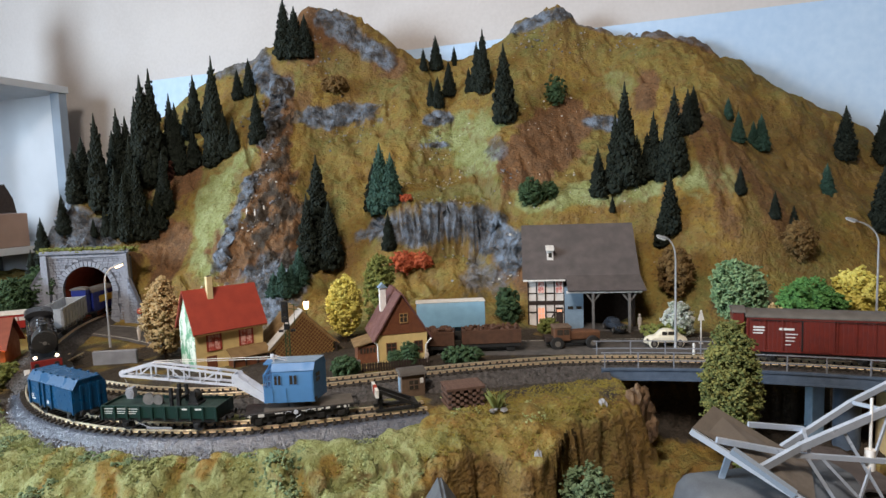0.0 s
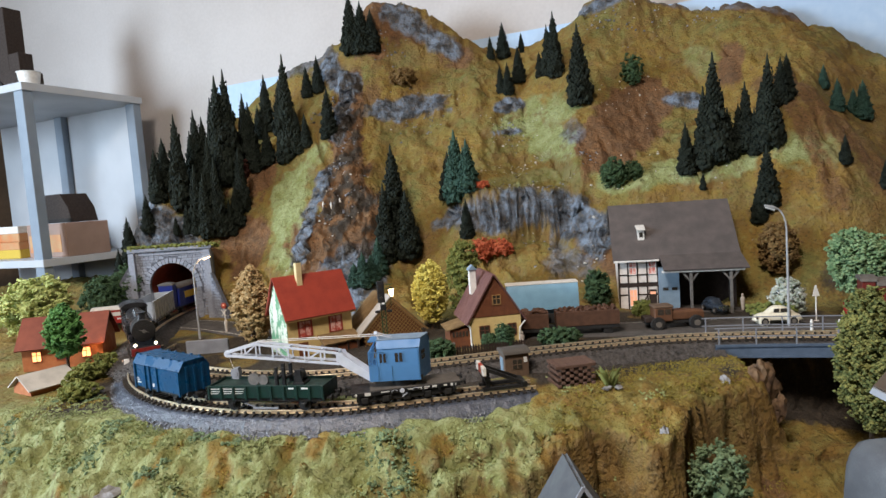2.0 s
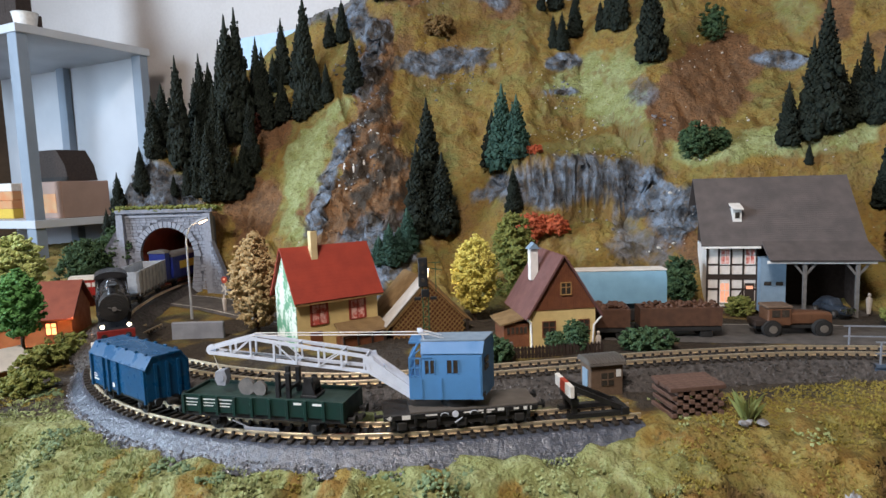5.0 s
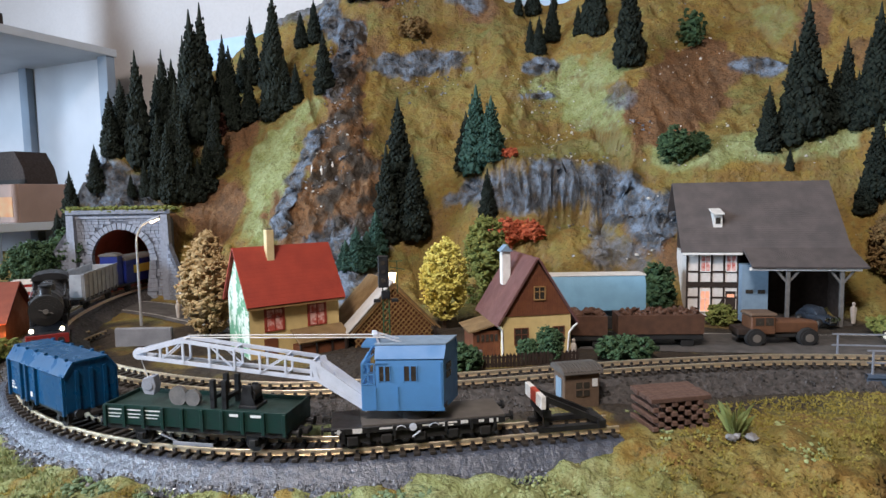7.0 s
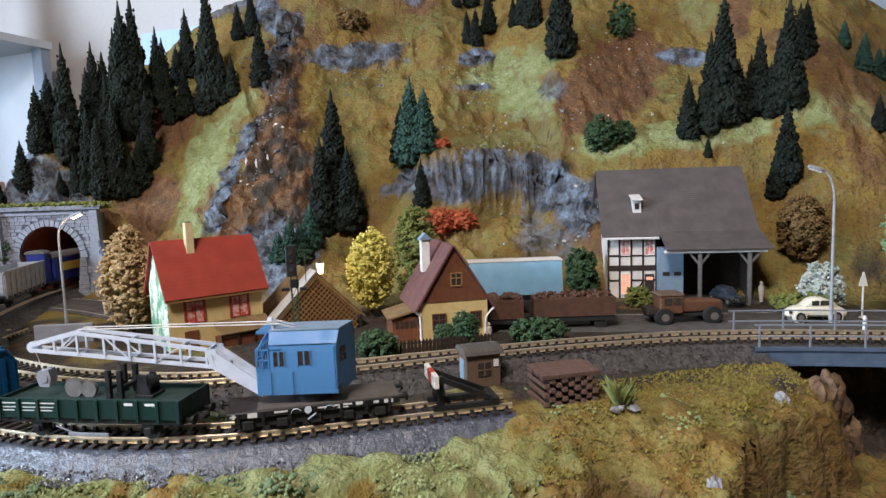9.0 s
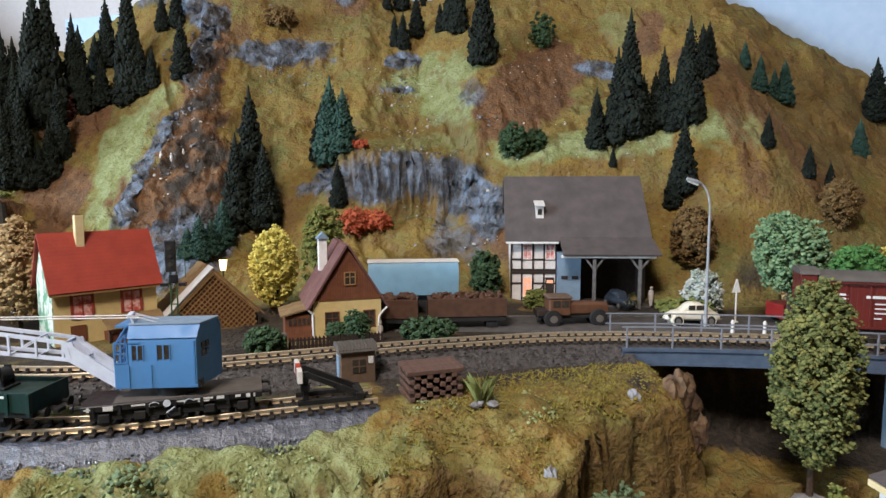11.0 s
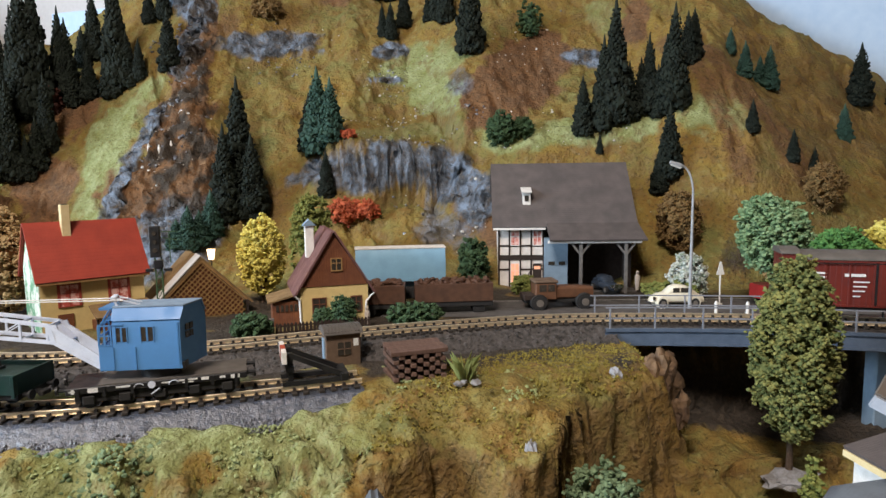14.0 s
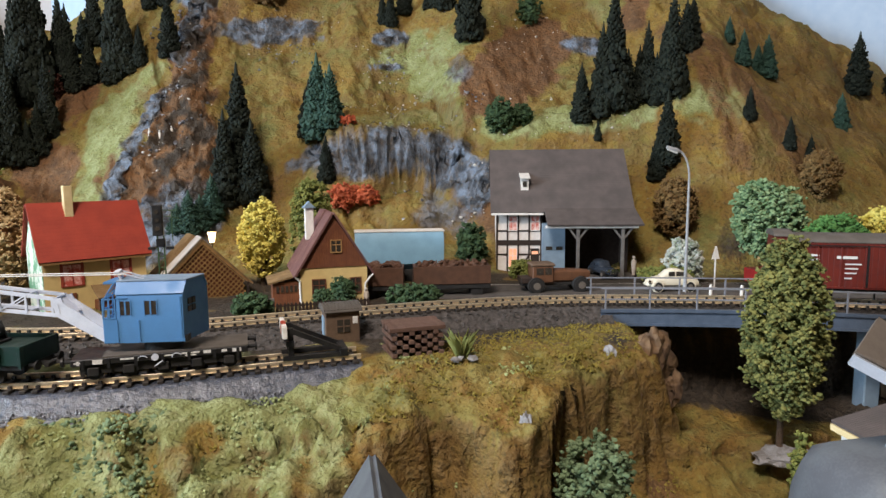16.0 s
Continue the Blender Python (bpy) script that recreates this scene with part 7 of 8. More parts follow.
def leafy(name, label, x, y, z, w, h, material, trunk=0.0, n=420, size=3.0, seed=1, category="tree", group="", depth=None, taper=0.0, rough=0.22):
    """A foam-flock tree or bush: uneven crown of many small clumps, on a trunk with limbs where it shows."""
    rr = random.Random(seed)
    t = thing(name, label, category, x, y, z, 0, group)
    d = depth or w
    crown_h = h - trunk
    if n < 1500:
        n, size = int(n * 4.6), size * 0.56
    specs = []
    lobes = [(rr.uniform(-0.5, 0.5), rr.uniform(-0.5, 0.5), rr.uniform(-0.6, 0.6), rr.uniform(-rough, rough)) for _ in range(9)]
    spread = 0.085 * min(w, crown_h) + 0.6
    sprays = max(40, n // 22)
    for q in range(sprays):
        u = 1 - 2 * (q + 0.5) / sprays
        a = q * 2.39996 + rr.uniform(-0.4, 0.4)
        s = math.sqrt(1 - u * u)
        p = Vector((s * math.cos(a), s * math.sin(a), u))
        k = 0.90 + sum(q_[3] * max(0, 1 - (p - Vector(q_[:3]).normalized()).length * 1.3) for q_ in lobes) + rr.uniform(-0.13, 0.05)
        tz = 1 - taper * max(0, u)
        c = Vector((p.x * w / 2 * k * tz, p.y * d / 2 * k * tz, trunk + crown_h / 2 + p.z * crown_h / 2 * k))
        for _ in range(max(n // sprays, 4)):
            o = Vector((rr.gauss(0, 1), rr.gauss(0, 1), rr.gauss(0, 0.8))) * spread * 0.44
            specs.append((c.x + o.x, c.y + o.y, c.z + o.z, size * rr.uniform(0.5, 1.3)))
    core = []
    for _ in range(190):
        p = Vector((rr.gauss(0, 1), rr.gauss(0, 1), rr.gauss(0, 1))).normalized() * rr.uniform(0.2, 0.68)
        core.append((p.x * w / 2 * (1 - taper * max(p.z, 0)), p.y * d / 2, trunk + crown_h / 2 + p.z * crown_h / 2, min(w, crown_h) * 0.12))
    ob = new("crown", flock(specs + core, material, "crown"))
    ob.parent = t
    if trunk > 1:
        b = bm_()
        cyl(b, (0, 0, -4), (0, 0, trunk + crown_h * 0.35), w * 0.035 + 0.6, w * 0.02 + 0.3, 8)
        for k in range(4):
            a = rr.uniform(0, 6.28)
            cyl(b, (0, 0, trunk * 0.8 + k * 2), (w * 0.25 * math.cos(a), w * 0.25 * math.sin(a), trunk + crown_h * 0.4), w * 0.016 + 0.3, 0.3, 6)
        part("trunk", b, "trunk", t)
    return t


G = level
leafy("column_tree", "tall rounded column tree of olive-green foam on a thin trunk", 266, 575, -78, 53, 156, "hedge", 25, 7600, 1.45, 3, taper=0.12, rough=0.12)
leafy("round_tree", "pale green round tree beside the road", 352, 742, 0, 62, 108, "foliage_mint", 36, 900, 3.4, 4)
leafy("shrub", "bright green leafy shrub behind the road", 500, 845, -2, 84, 68, "foliage_green", 0, 700, 4.0, 5, "bush", "shrubs by the road")
leafy("shrub", "yellow-green leafy shrub behind the road", 565, 850, -2, 66, 84, "foliage_yellow", 0, 560, 4.0, 6, "bush", "shrubs by the road")
leafy("shrub", "orange-yellow low shrub behind the road", 440, 842, -2, 60, 36, "foliage_ochre", 0, 320, 3.4, 7, "bush", "shrubs by the road")
leafy("brown_bush", "rounded brown autumn bush beside the goods shed", 336, 905, G(336, 905) - 4, 50, 78, "foliage_brown", 0, 620, 2.6, 8, "bush")
leafy("brown_bush", "tan-brown autumn bush on the ochre slope", 522, 917, G(522, 917) - 4, 50, 64, "foliage_brown", 0, 420, 2.2, 9, "bush")
leafy("ochre_tree", "feathery ochre autumn tree beside the red-roofed house", -366, 792, -1, 52, 112, "foliage_ochre", 10, 900, 2.8, 10, taper=0.35)
leafy("yellow_tree", "bright yellow egg-shaped tree behind the cottage", -142, 850, 2, 48, 92, "foliage_yellow", 6, 900, 2.6, 11, rough=0.1)
leafy("olive_bush", "olive-green bush under the rock face", -100, 925, 8, 48, 116, "foliage_olive", 4, 620, 2.8, 12, "bush")
leafy("red_bush", "flame-red autumn shrub below the rock face", -72, 1044, G(-72, 1044) - 4, 46, 40, "foliage_red", 0, 300, 2.4, 13, "bush", "red shrubs")
leafy("red_bush", "flame-red autumn shrub below the rock face", -40, 1040, G(-40, 1040) - 4, 40, 30, "foliage_red", 0, 200, 2.4, 14, "bush", "red shrubs")
leafy("red_bush", "dark red shrub under the spruces", -66, 1084, G(-66, 1084) - 3, 28, 16, "foliage_red", 0, 120, 2.2, 15, "bush", "red shrubs")
leafy("red_bush", "dull red shrub among the spruces", -556, 1250, G(-556, 1250) - 4, 40, 60, "foliage_dull_red", 0, 200, 3.0, 16, "bush", "red shrubs")
leafy("slope_bush", "dark green bush on the grassy slope", 147, 1054, G(147, 1054) - 6, 44, 48, "foliage_dark", 0, 300, 2.6, 17, "bush", "bushes on the slope")
leafy("slope_bush", "dark green bush on the grassy slope", 178, 1057, G(178, 1057) - 6, 32, 34, "foliage_dark", 0, 180, 2.4, 18, "bush", "bushes on the slope")
leafy("slope_bush", "brown-green scrub below the peak", -226, 1376, G(-226, 1376) - 6, 60, 42, "foliage_brown", 0, 260, 3.4, 19, "bush", "bushes on the slope")
leafy("slope_bush", "sparse olive scrub below the rocky peak", 226, 1244, G(226, 1244) - 8, 40, 62, "foliage_dark", 0, 150, 3.0, 20, "bush", "bushes on the slope", rough=0.5)
leafy("shed_bush", "dark green shrub at the corner of the goods shed", 90, 908, 0, 38, 64, "foliage_dark", 0, 300, 2.6, 21, "bush", rough=0.6)
leafy("shed_bush", "low olive bush before the goods shed", 140, 862, 0, 30, 22, "foliage_olive", 0, 200, 2.4, 22, "bush")
leafy("blossom_bush", "white flowering bush beside the road lamp", 306, 812, 0, 42, 50, "foliage_white", 0, 420, 2.4, 23, "bush", rough=0.5)
leafy("low_hedge", "low green hedge under the flowering bush", 284, 806, 0, 60, 20, "foliage_olive", 0, 320, 2.6, 24, "bush")
leafy("garden_shrub", "green garden shrub before the gabled house", -46, 724, 0, 24, 30, "foliage_dark", 0, 260, 1.7, 25, "bush", "garden shrubs")
leafy("garden_shrub", "green garden shrub before the gabled house", -64, 726, 0, 16, 18, "foliage_dark", 0, 160, 2.2, 26, "bush", "garden shrubs")
leafy("garden_shrub", "leafy green shrub beside the railway", 16, 726, -1, 54, 22, "foliage_dark", 0, 360, 2.4, 27, "bush", "garden shrubs", depth=28)
leafy("garden_shrub", "dark green shrub behind the crane", -118, 690, -1, 34, 24, "foliage_dark", 0, 240, 2.4, 28, "bush", "garden shrubs")
leafy("left_tree", "bright green egg-shaped tree beside the station hut", -569, 716, -8, 44, 94, "foliage_green", 24, 560, 3.0, 29, taper=0.2)
leafy("left_tree", "pale yellow-green round tree beyond the station hut", -745, 900, -4, 92, 104, "foliage_lime", 20, 700, 4.4, 30)
leafy("left_tree", "dark green round bush beside the tunnel", -716, 1016, -4, 66, 92, "foliage_dark", 8, 760, 3.0, 31)
leafy("left_tree", "dark green bush beside the wing wall", -690, 1062, 10, 70, 90, "foliage_dark", 8, 460, 4.0, 32)
leafy("verge_bush", "mossy low bush beside the siding curve", -506, 640, -14, 40, 24, "foliage_olive", 0, 260, 2.8, 33, "bush", "verge bushes")
leafy("verge_bush", "long low hedge beside the siding curve", -540, 720, -12, 34, 26, "foliage_olive", 0, 420, 2.8, 34, "bush", "verge bushes", depth=120)
leafy("front_bush", "dark green rounded bush in the gorge", 112, 505, -100, 46, 70, "foliage_grey", 0, 2200, 1.4, 35, "bush", "gorge bushes")
leafy("front_bush", "thin yellow-green ivy bush in the gorge", 252, 531, -84, 13, 40, "foliage_olive", 0, 160, 2.0, 36, "bush", "gorge bushes")


def fern():
    t = thing("fern", "pale green fern tuft with a grey stone at its foot", "fern", 43, 568, level(43, 568) - 0.5)
    t.scale = (0.82, 0.82, 0.86)
    rr = random.Random(6)
    v, f = [], []
    for k in range(46):
        a, ln = rr.uniform(0, 6.28), rr.uniform(12, 25)
        lean = rr.uniform(0.05, 0.42)
        d = Vector((math.cos(a) * lean, math.sin(a) * lean, 1)).normalized()
        side = Vector((-math.sin(a), math.cos(a), 0)) * rr.uniform(0.6, 1.1)
        p = Vector((math.cos(a), math.sin(a), 0)) * rr.uniform(0, 4)
        k0 = len(v)
        mid = p + d * ln * 0.6
        tip = p + d * ln + Vector((math.cos(a), math.sin(a), -0.5)) * ln * 0.2
        v += [tuple(p - side * 0.4), tuple(p + side * 0.4), tuple(mid + side), tuple(tip), tuple(mid - side)]
        f.append((k0, k0 + 1, k0 + 2, k0 + 3, k0 + 4))
    ob = new("fronds", raw("fronds", v, f, "fern", False))
    ob.parent = t
    b = bm_()
    for k in range(5):
        clump(b, (rr.uniform(-7, 8), -6 + rr.uniform(-2, 2), 1.5), rr.uniform(2.5, 4.5), rr, 0.6)
    st = part("stone", b, "pale_stone", t, "pale grey stone", smooth=0)


fern()

# moss over the tunnel portal
rr = random.Random(44)
tagged(new("portal_moss", flock([(-606 + rr.uniform(-78, 82), 1052 + rr.gauss(0, 6), 124 + rr.uniform(-2, 5), rr.uniform(1.2, 3.8)) for _ in range(420)], "foliage_olive", "portal_moss")), "olive moss growing over the tunnel coping", "moss", "", "stuff")

# rocks with sharp pale edges on the slopes and in the front
def boulder(x, y, z, w, d, h, rz, material="pale_stone", seed=1, label="pale grey rock set in the grass slope"):
    rr = random.Random(seed)
    b = bm_()
    bmesh.ops.create_icosphere(b, subdivisions=3, radius=1.0)
    for v_ in b.verts:
        k = 1 + 0.5 * (noise.noise(v_.co * 1.7 + Vector((seed, 0, 0)))) + 0.28 * noise.noise(v_.co * 4) - 0.12 * abs(noise.noise(v_.co * 9))
        v_.co = Vector((v_.co.x * w / 2 * k, v_.co.y * d / 2 * k, v_.co.z * h / 2 * k))
    return solid("boulder", b, material, label, "rock", x, y, z, rz, "rocks in the slope", smooth=20)


for i, (x, y, z, w, d, h, rz) in enumerate(((34, 524, -26, 9, 9, 20, 0), (72, 502, -24, 7, 8, 26, 20), (74, 496, -82, 10, 10, 26, 10), (267, 573, -79, 34, 22, 12, 0), (146, 583, -10, 10, 10, 22, 0), (-372, 478, G(-372, 478), 30, 18, 20, 30))):
    boulder(x, y, z, w, d, h, rz, seed=i + 1)
for i, (x, y, z, w, d, h, rz) in enumerate(((187, 604, -14, 26, 22, 40, 20), (197, 592, -34, 12, 12, 22, 0), (176, 600, -26, 22, 20, 50, 50), (158, 580, -50, 22, 18, 60, 10))):
    boulder(x, y, z, w, d, h, rz, "earth_rock", i + 21, "weathered brown rock overhanging the gorge")
rr = random.Random(12)
crag = []
for cx, cy, n, sp, sz in ((-337, 1120, 60, 40, 4.0), (-330, 1180, 50, 34, 4.0), (-330, 1245, 40, 30, 4.2), (-200, 1335, 60, 60, 3.6), (-5, 1255, 30, 26, 3.4), (30, 1078, 60, 70, 3.2), (-260, 1440, 40, 60, 4.0), (230, 1370, 50, 70, 3.6), (-380, 1330, 40, 40, 4.2), (400, 1330, 30, 60, 3.4), (110, 1110, 26, 26, 3.2), (0, 1185, 24, 40, 2.4)):
    for _ in range(n):
        x, y = rr.gauss(cx, sp / 2), rr.gauss(cy, sp / 2.5)
        crag.append((x, y, G(x, y) + 0.4, sz * rr.uniform(0.25, 0.9)))
tagged(new("crag_stones", flock(crag, "pebble", "crag_stones")), "scattered grey stones on the crags", "stones", "", "stuff")

# grass tufts and flock scattered over the near slope and the hill
rr = np.random.RandomState(21)
n = 42000
tx = rr.uniform(-560, 195, n)
ty = np.interp(tx, EDGE_X, EDGE_Y) + rr.uniform(-190, 60, n)
tz = land(tx, ty)
gm = greens(tx, ty, tz)
clear = np.min(np.hypot(tx[:, None] - SIDING[None, ::6, 0], ty[:, None] - SIDING[None, ::6, 1]), 1) > 31
dx = np.abs(land(tx + 3, ty) - land(tx - 3, ty)) / 6
dy = np.abs(land(tx, ty + 3) - land(tx, ty - 3)) / 6
keep = clear & (fbm(tx / 14, ty / 14, 3) > 0.40) & (np.hypot(dx, dy) < 1.25)
spots = np.stack([tx, ty, tz, rr.uniform(0.8, 2.0, n) * (0.7 + 0.8 * fbm(tx / 40, ty / 40, 2))], 1)
tagged(new("turf", tufts(spots[keep & (gm > 0.35)], "turf_green", "turf", 5)), "pale green grass fibres on the near slope", "turf", "", "stuff")
tagged(new("turf", tufts(spots[keep & (gm <= 0.35)], "turf", "turf", 5)), "olive grass fibres on the near slope", "turf", "", "stuff")
lump = clear & (fbm(tx / 22 + 9, ty / 22, 3) > 0.50) & (gm > 0.2) & (rr.rand(n) < 0.5)
tagged(new("moss", flock(np.stack([tx, ty, tz + 0.4, rr.uniform(0.5, 1.5, n)], 1)[lump], "turf_green", "moss")), "mossy pale green foam lumps on the near slope", "moss", "", "stuff")
lump = clear & (fbm(tx / 34 + 3, ty / 34 + 5, 3) > 0.60) & (rr.rand(n) < 0.7) & (tx < -120)
tagged(new("moss", flock(np.stack([tx, ty, tz + 0.6, rr.uniform(0.6, 1.9, n)], 1)[lump], "foliage_grey", "moss")), "darker green foam lumps on the near slope", "moss", "", "stuff")
lump = clear & (rr.rand(n) < 0.5) & (gm <= 0.4) & (np.hypot(dx, dy) < 1.6)
tagged(new("moss", flock(np.stack([tx, ty, tz + 0.1, rr.uniform(0.35, 1.0, n)], 1)[lump], "turf", "moss")), "olive-yellow foam crumbs on the near slope", "moss", "", "stuff")
n = 26000
tx = rr.uniform(-720, 720, n)
ty = rr.uniform(950, 1360, n)
tz = land(tx, ty)
ok = (rocky(tx, ty, tz) < 0.3) & (earthy(tx, ty, tz) < 0.6) & (fbm(tx / 24, ty / 24, 3) > 0.5)
tagged(new("hill_turf", tufts(np.stack([tx, ty, tz, rr.uniform(0.7, 1.9, n)], 1)[ok], "turf", "hill_turf", 4)), "olive grass fibres on the mountain", "turf", "", "stuff")

# chips of white stone scattered on the crags and ledges
rr = random.Random(77)
chips = []
for x0, y0, x1, y1, n_, sp in ((-345, 1060, -315, 1230, 46, 22), (-315, 1230, -380, 1330, 24, 20), (-250, 1330, -120, 1345, 26, 14), (-60, 1085, 70, 1090, 34, 16), (-70, 1180, 60, 1190, 26, 10), (-60, 1250, 60, 1260, 22, 20), (120, 1100, 320, 1010, 22, 30), (170, 1180, 260, 1260, 26, 24), (150, 1390, 420, 1340, 24, 20), (-420, 1000, -380, 1060, 14, 16), (60, 1000, 140, 1010, 18, 20)):
    for _ in range(int(n_ * 1.9)):
        u = rr.random()
        x, y = x0 + (x1 - x0) * u + rr.gauss(0, sp), y0 + (y1 - y0) * u + rr.gauss(0, sp)
        chips.append((x, y, G(x, y) + 0.5, rr.uniform(0.4, 1.5) if rr.random() < 0.86 else rr.uniform(1.7, 3.0)))
tagged(new("stone_chips", flock(chips, "chalk_chip", "stone_chips")), "whitish stone chips scattered over the slopes", "stones", "", "stuff")


# ---- lamps, signal, road vehicles, figures ----
def street_lamp(x, y, h, rz, lit=False, arm=18, z=0, label="grey curved street lamp beside the road"):
    t = thing("street_lamp", label, "street lamp", x, y, z, rz, "street lamps")
    b = bm_()
    cyl(b, (0, 0, -2), (0, 0, h * 0.12), 1.9, 1.7, 10)
    cyl(b, (0, 0, h * 0.12), (0, 0, h * 0.8), 1.5, 1.1, 10)
    pts = [(0, 0, h * 0.8)] + [(-arm * (1 - math.cos(a)), 0, h * 0.8 + h * 0.2 * math.sin(a)) for a in np.linspace(0.2, 1.25, 6)]
    tube(b, pts, 1.0, 8)
    part("post", b, "grey_post", t)
    e = Vector(pts[-1])
    b = bm_()
    d = Vector((-0.85, 0, 0.28)).normalized()
    cyl(b, e, e + d * 5, 1.2, 2.4, 10)
    cyl(b, e + d * 5, e + d * 15, 2.4, 1.6, 10)
    head = part("lamp_head", b, "grey_post", t)
    b = bm_()
    cyl(b, e + d * 4 + Vector((0, 0, -1.6)), e + d * 14 + Vector((0, 0, -1.3)), 1.7, 1.3, 10)
    part("lamp_glass", b, "lamp_glow" if lit else "white_paint", head, "glowing lamp glass" if lit else "white lamp glass")
    if lit:
        point_lamp("street_lamp_light", t.matrix_world @ Vector(((e.x + d.x * 9) * MM, 0, (e.z - 6) * MM)), 0.06, (1.0, 0.66, 0.36))
    return t


street_lamp(281, 758, 138, 0, False, 13)
street_lamp(545, 782, 150, 0, False, 40)
street_lamp(-479, 868, 116, 180, True, 20, label="grey curved street lamp with a glowing head beside the lane")


def lantern(x, y, z, h):
    t = thing("lantern", "dark post lantern with a glowing globe", "lantern", x, y, z, 0)
    b = bm_()
    cyl(b, (0, 0, -1), (0, 0, h - 8), 0.9, 0.7, 8)
    cyl(b, (0, 0, h + 4.6), (0, 0, h + 6.5), 4.4, 1.0, 10)
    cyl(b, (0, 0, h - 8), (0, 0, h - 6.6), 1.0, 2.6, 10)
    part("post", b, "black", t)
    b = bm_()
    cyl(b, (0, 0, h - 6.6), (0, 0, h + 4.6), 2.6, 4.2, 10)
    part("globe", b, "lamp_glow", t, "glowing lantern glass")
    point_lamp("lantern_light", (x * MM, (y - 8) * MM, (z + h + 2) * MM), 0.05, (1.0, 0.66, 0.36))


lantern(-197, 862, 0, 53)


def light_signal():
    t = thing("light_signal", "black railway light signal on a green lattice mast", "railway signal", -166, 634, 2, 8)
    b = bm_()
    for s in (-1, 1):
        bar(b, (s * 2.1, 0, 0), (s * 2.1, 0, 74), 0.9, 0.9)
    for z in np.arange(3, 74, 8):
        bar(b, (-2.1, 0, z), (2.1, 0, z), 0.7, 0.7)
        bar(b, (-2.1, 0, z), (2.1, 0, z + 8 if z < 66 else z), 0.5, 0.5)
    part("mast", b, "foliage_dark", t, "green lattice mast")
    b = bm_()
    box(b, -5, 2.2, -2, 1.5, 74, 96, 0.6)
    box(b, -3, 3, -1.5, 1.5, 66, 72, 0.4)
    for s in (-1, 1):
        box(b, s * 6 - 2.4, s * 6 + 2.4, -2, 2, 64, 66)
    hd = part("signal_head", b, "black", t)
    b = bm_()
    for z in (79, 85, 91):
        cyl(b, (-1.4, -2.6, z), (-1.4, -2.0, z), 1.6, n=10)
    parts("lens", b, "window_dark", hd)
    b = bm_()
    bar(b, (3, 0, 88), (13, 0, 86), 0.6, 0.6)
    bar(b, (8, 0, 70), (8, 0, 92), 0.6, 0.6)
    bar(b, (3, 0, 92), (12, 0, 92), 0.6, 0.6)
    part("bracket", b, "foliage_dark", t)


light_signal()


def wheel(parent, x, y, r, w=2.4):
    b = bm_()
    cyl(b, (x, y - w / 2, r), (x, y + w / 2, r), r, n=20)
    tyre = part("tyre", b, "black_matt", parent)
    b = bm_()
    s = -1 if y < 0 else 1
    cyl(b, (x, y + s * w / 2, r), (x, y + s * (w / 2 + 0.4), r), r * 0.55, n=14)
    part("rim", b, "gantry_dark", tyre)


def lofted(b, sections):
    """Joins closed outlines of equal length into a skin with capped ends."""
    rings = [[b.verts.new(p) for p in s] for s in sections]
    n = len(rings[0])
    for p, q in zip(rings[:-1], rings[1:]):
        for i in range(n):
            b.faces.new((p[i], p[(i + 1) % n], q[(i + 1) % n], q[i]))
    b.faces.new(rings[0][::-1])
    b.faces.new(rings[-1])


def rounded(x, w, z0, z1, n=14, k=2.6):
    out = []
    for i in range(n):
        a = 2 * math.pi * i / n
        c, s = math.cos(a), math.sin(a)
        out.append((x, w / 2 * math.copysign(abs(c) ** (2 / k), c), (z0 + z1) / 2 + (z1 - z0) / 2 * math.copysign(abs(s) ** (2 / k), s)))
    return out


def rounded_car():
    t = thing("rounded_car", "cream-white rounded vintage car on the road", "car", 271, 768, 1.8, 177)
    t.scale = (1.14, 1.1, 1.3)
    b = bm_()
    lofted(b, [rounded(x, w, 3.0, z) for x, w, z in ((-23.5, 9, 5.5), (-22, 14, 8.5), (-17, 16.5, 10.8), (-9, 17, 11.8), (0, 17.2, 12.0), (8, 17, 11.6), (15, 15, 10.5), (20, 12, 8.5), (22.5, 7, 6))])
    body = part("body", b, "car_cream", t)
    b = bm_()
    lofted(b, [rounded(x, w, z0, z) for x, w, z0, z in ((-17, 10, 8, 11), (-13, 13.4, 9, 14), (-6, 14, 9, 16.6), (1, 13.8, 9, 17), (5, 13.2, 9, 15.6), (9.5, 12.5, 9, 11.5))])
    part("cabin", b, "car_cream", t)
    b = bm_()
    for s in (-1, 1):
        box(b, -9.5, -2, s * 6.9 - 0.3, s * 6.9 + 0.3, 11.6, 15, 0.2)
        box(b, -1, 4.5, s * 6.8 - 0.3, s * 6.8 + 0.3, 11.6, 15, 0.2)
    parts("side_window", b, "window_dark", t)
    b = bm_()
    for x in (-13.8, 13.6):
        for s in (-1, 1):
            cyl(b, (x, s * 5.5, 4.2), (x, s * 9.2, 4.2), 5.4, 4.6, n=18)
    parts("mudguard", b, "car_cream", t)
    for x in (-13.8, 13.6):
        for y in (-8.2, 8.2):
            wheel(t, x, y, 3.7, 2.4)
    b = bm_()
    for x in (-24, 23.5):
        tube(b, [(x, -7, 4.2), (x + (0.8 if x > 0 else -0.8), 0, 4.2), (x, 7, 4.2)], 0.6)
    parts("bumper", b, "chrome", t)
    b = bm_()
    for s in (-1, 1):
        cyl(b, (19.5, s * 6.4, 7.2), (21, s * 6.4, 7.2), 1.5, n=12)
    parts("headlight", b, "chrome", t)


rounded_car()


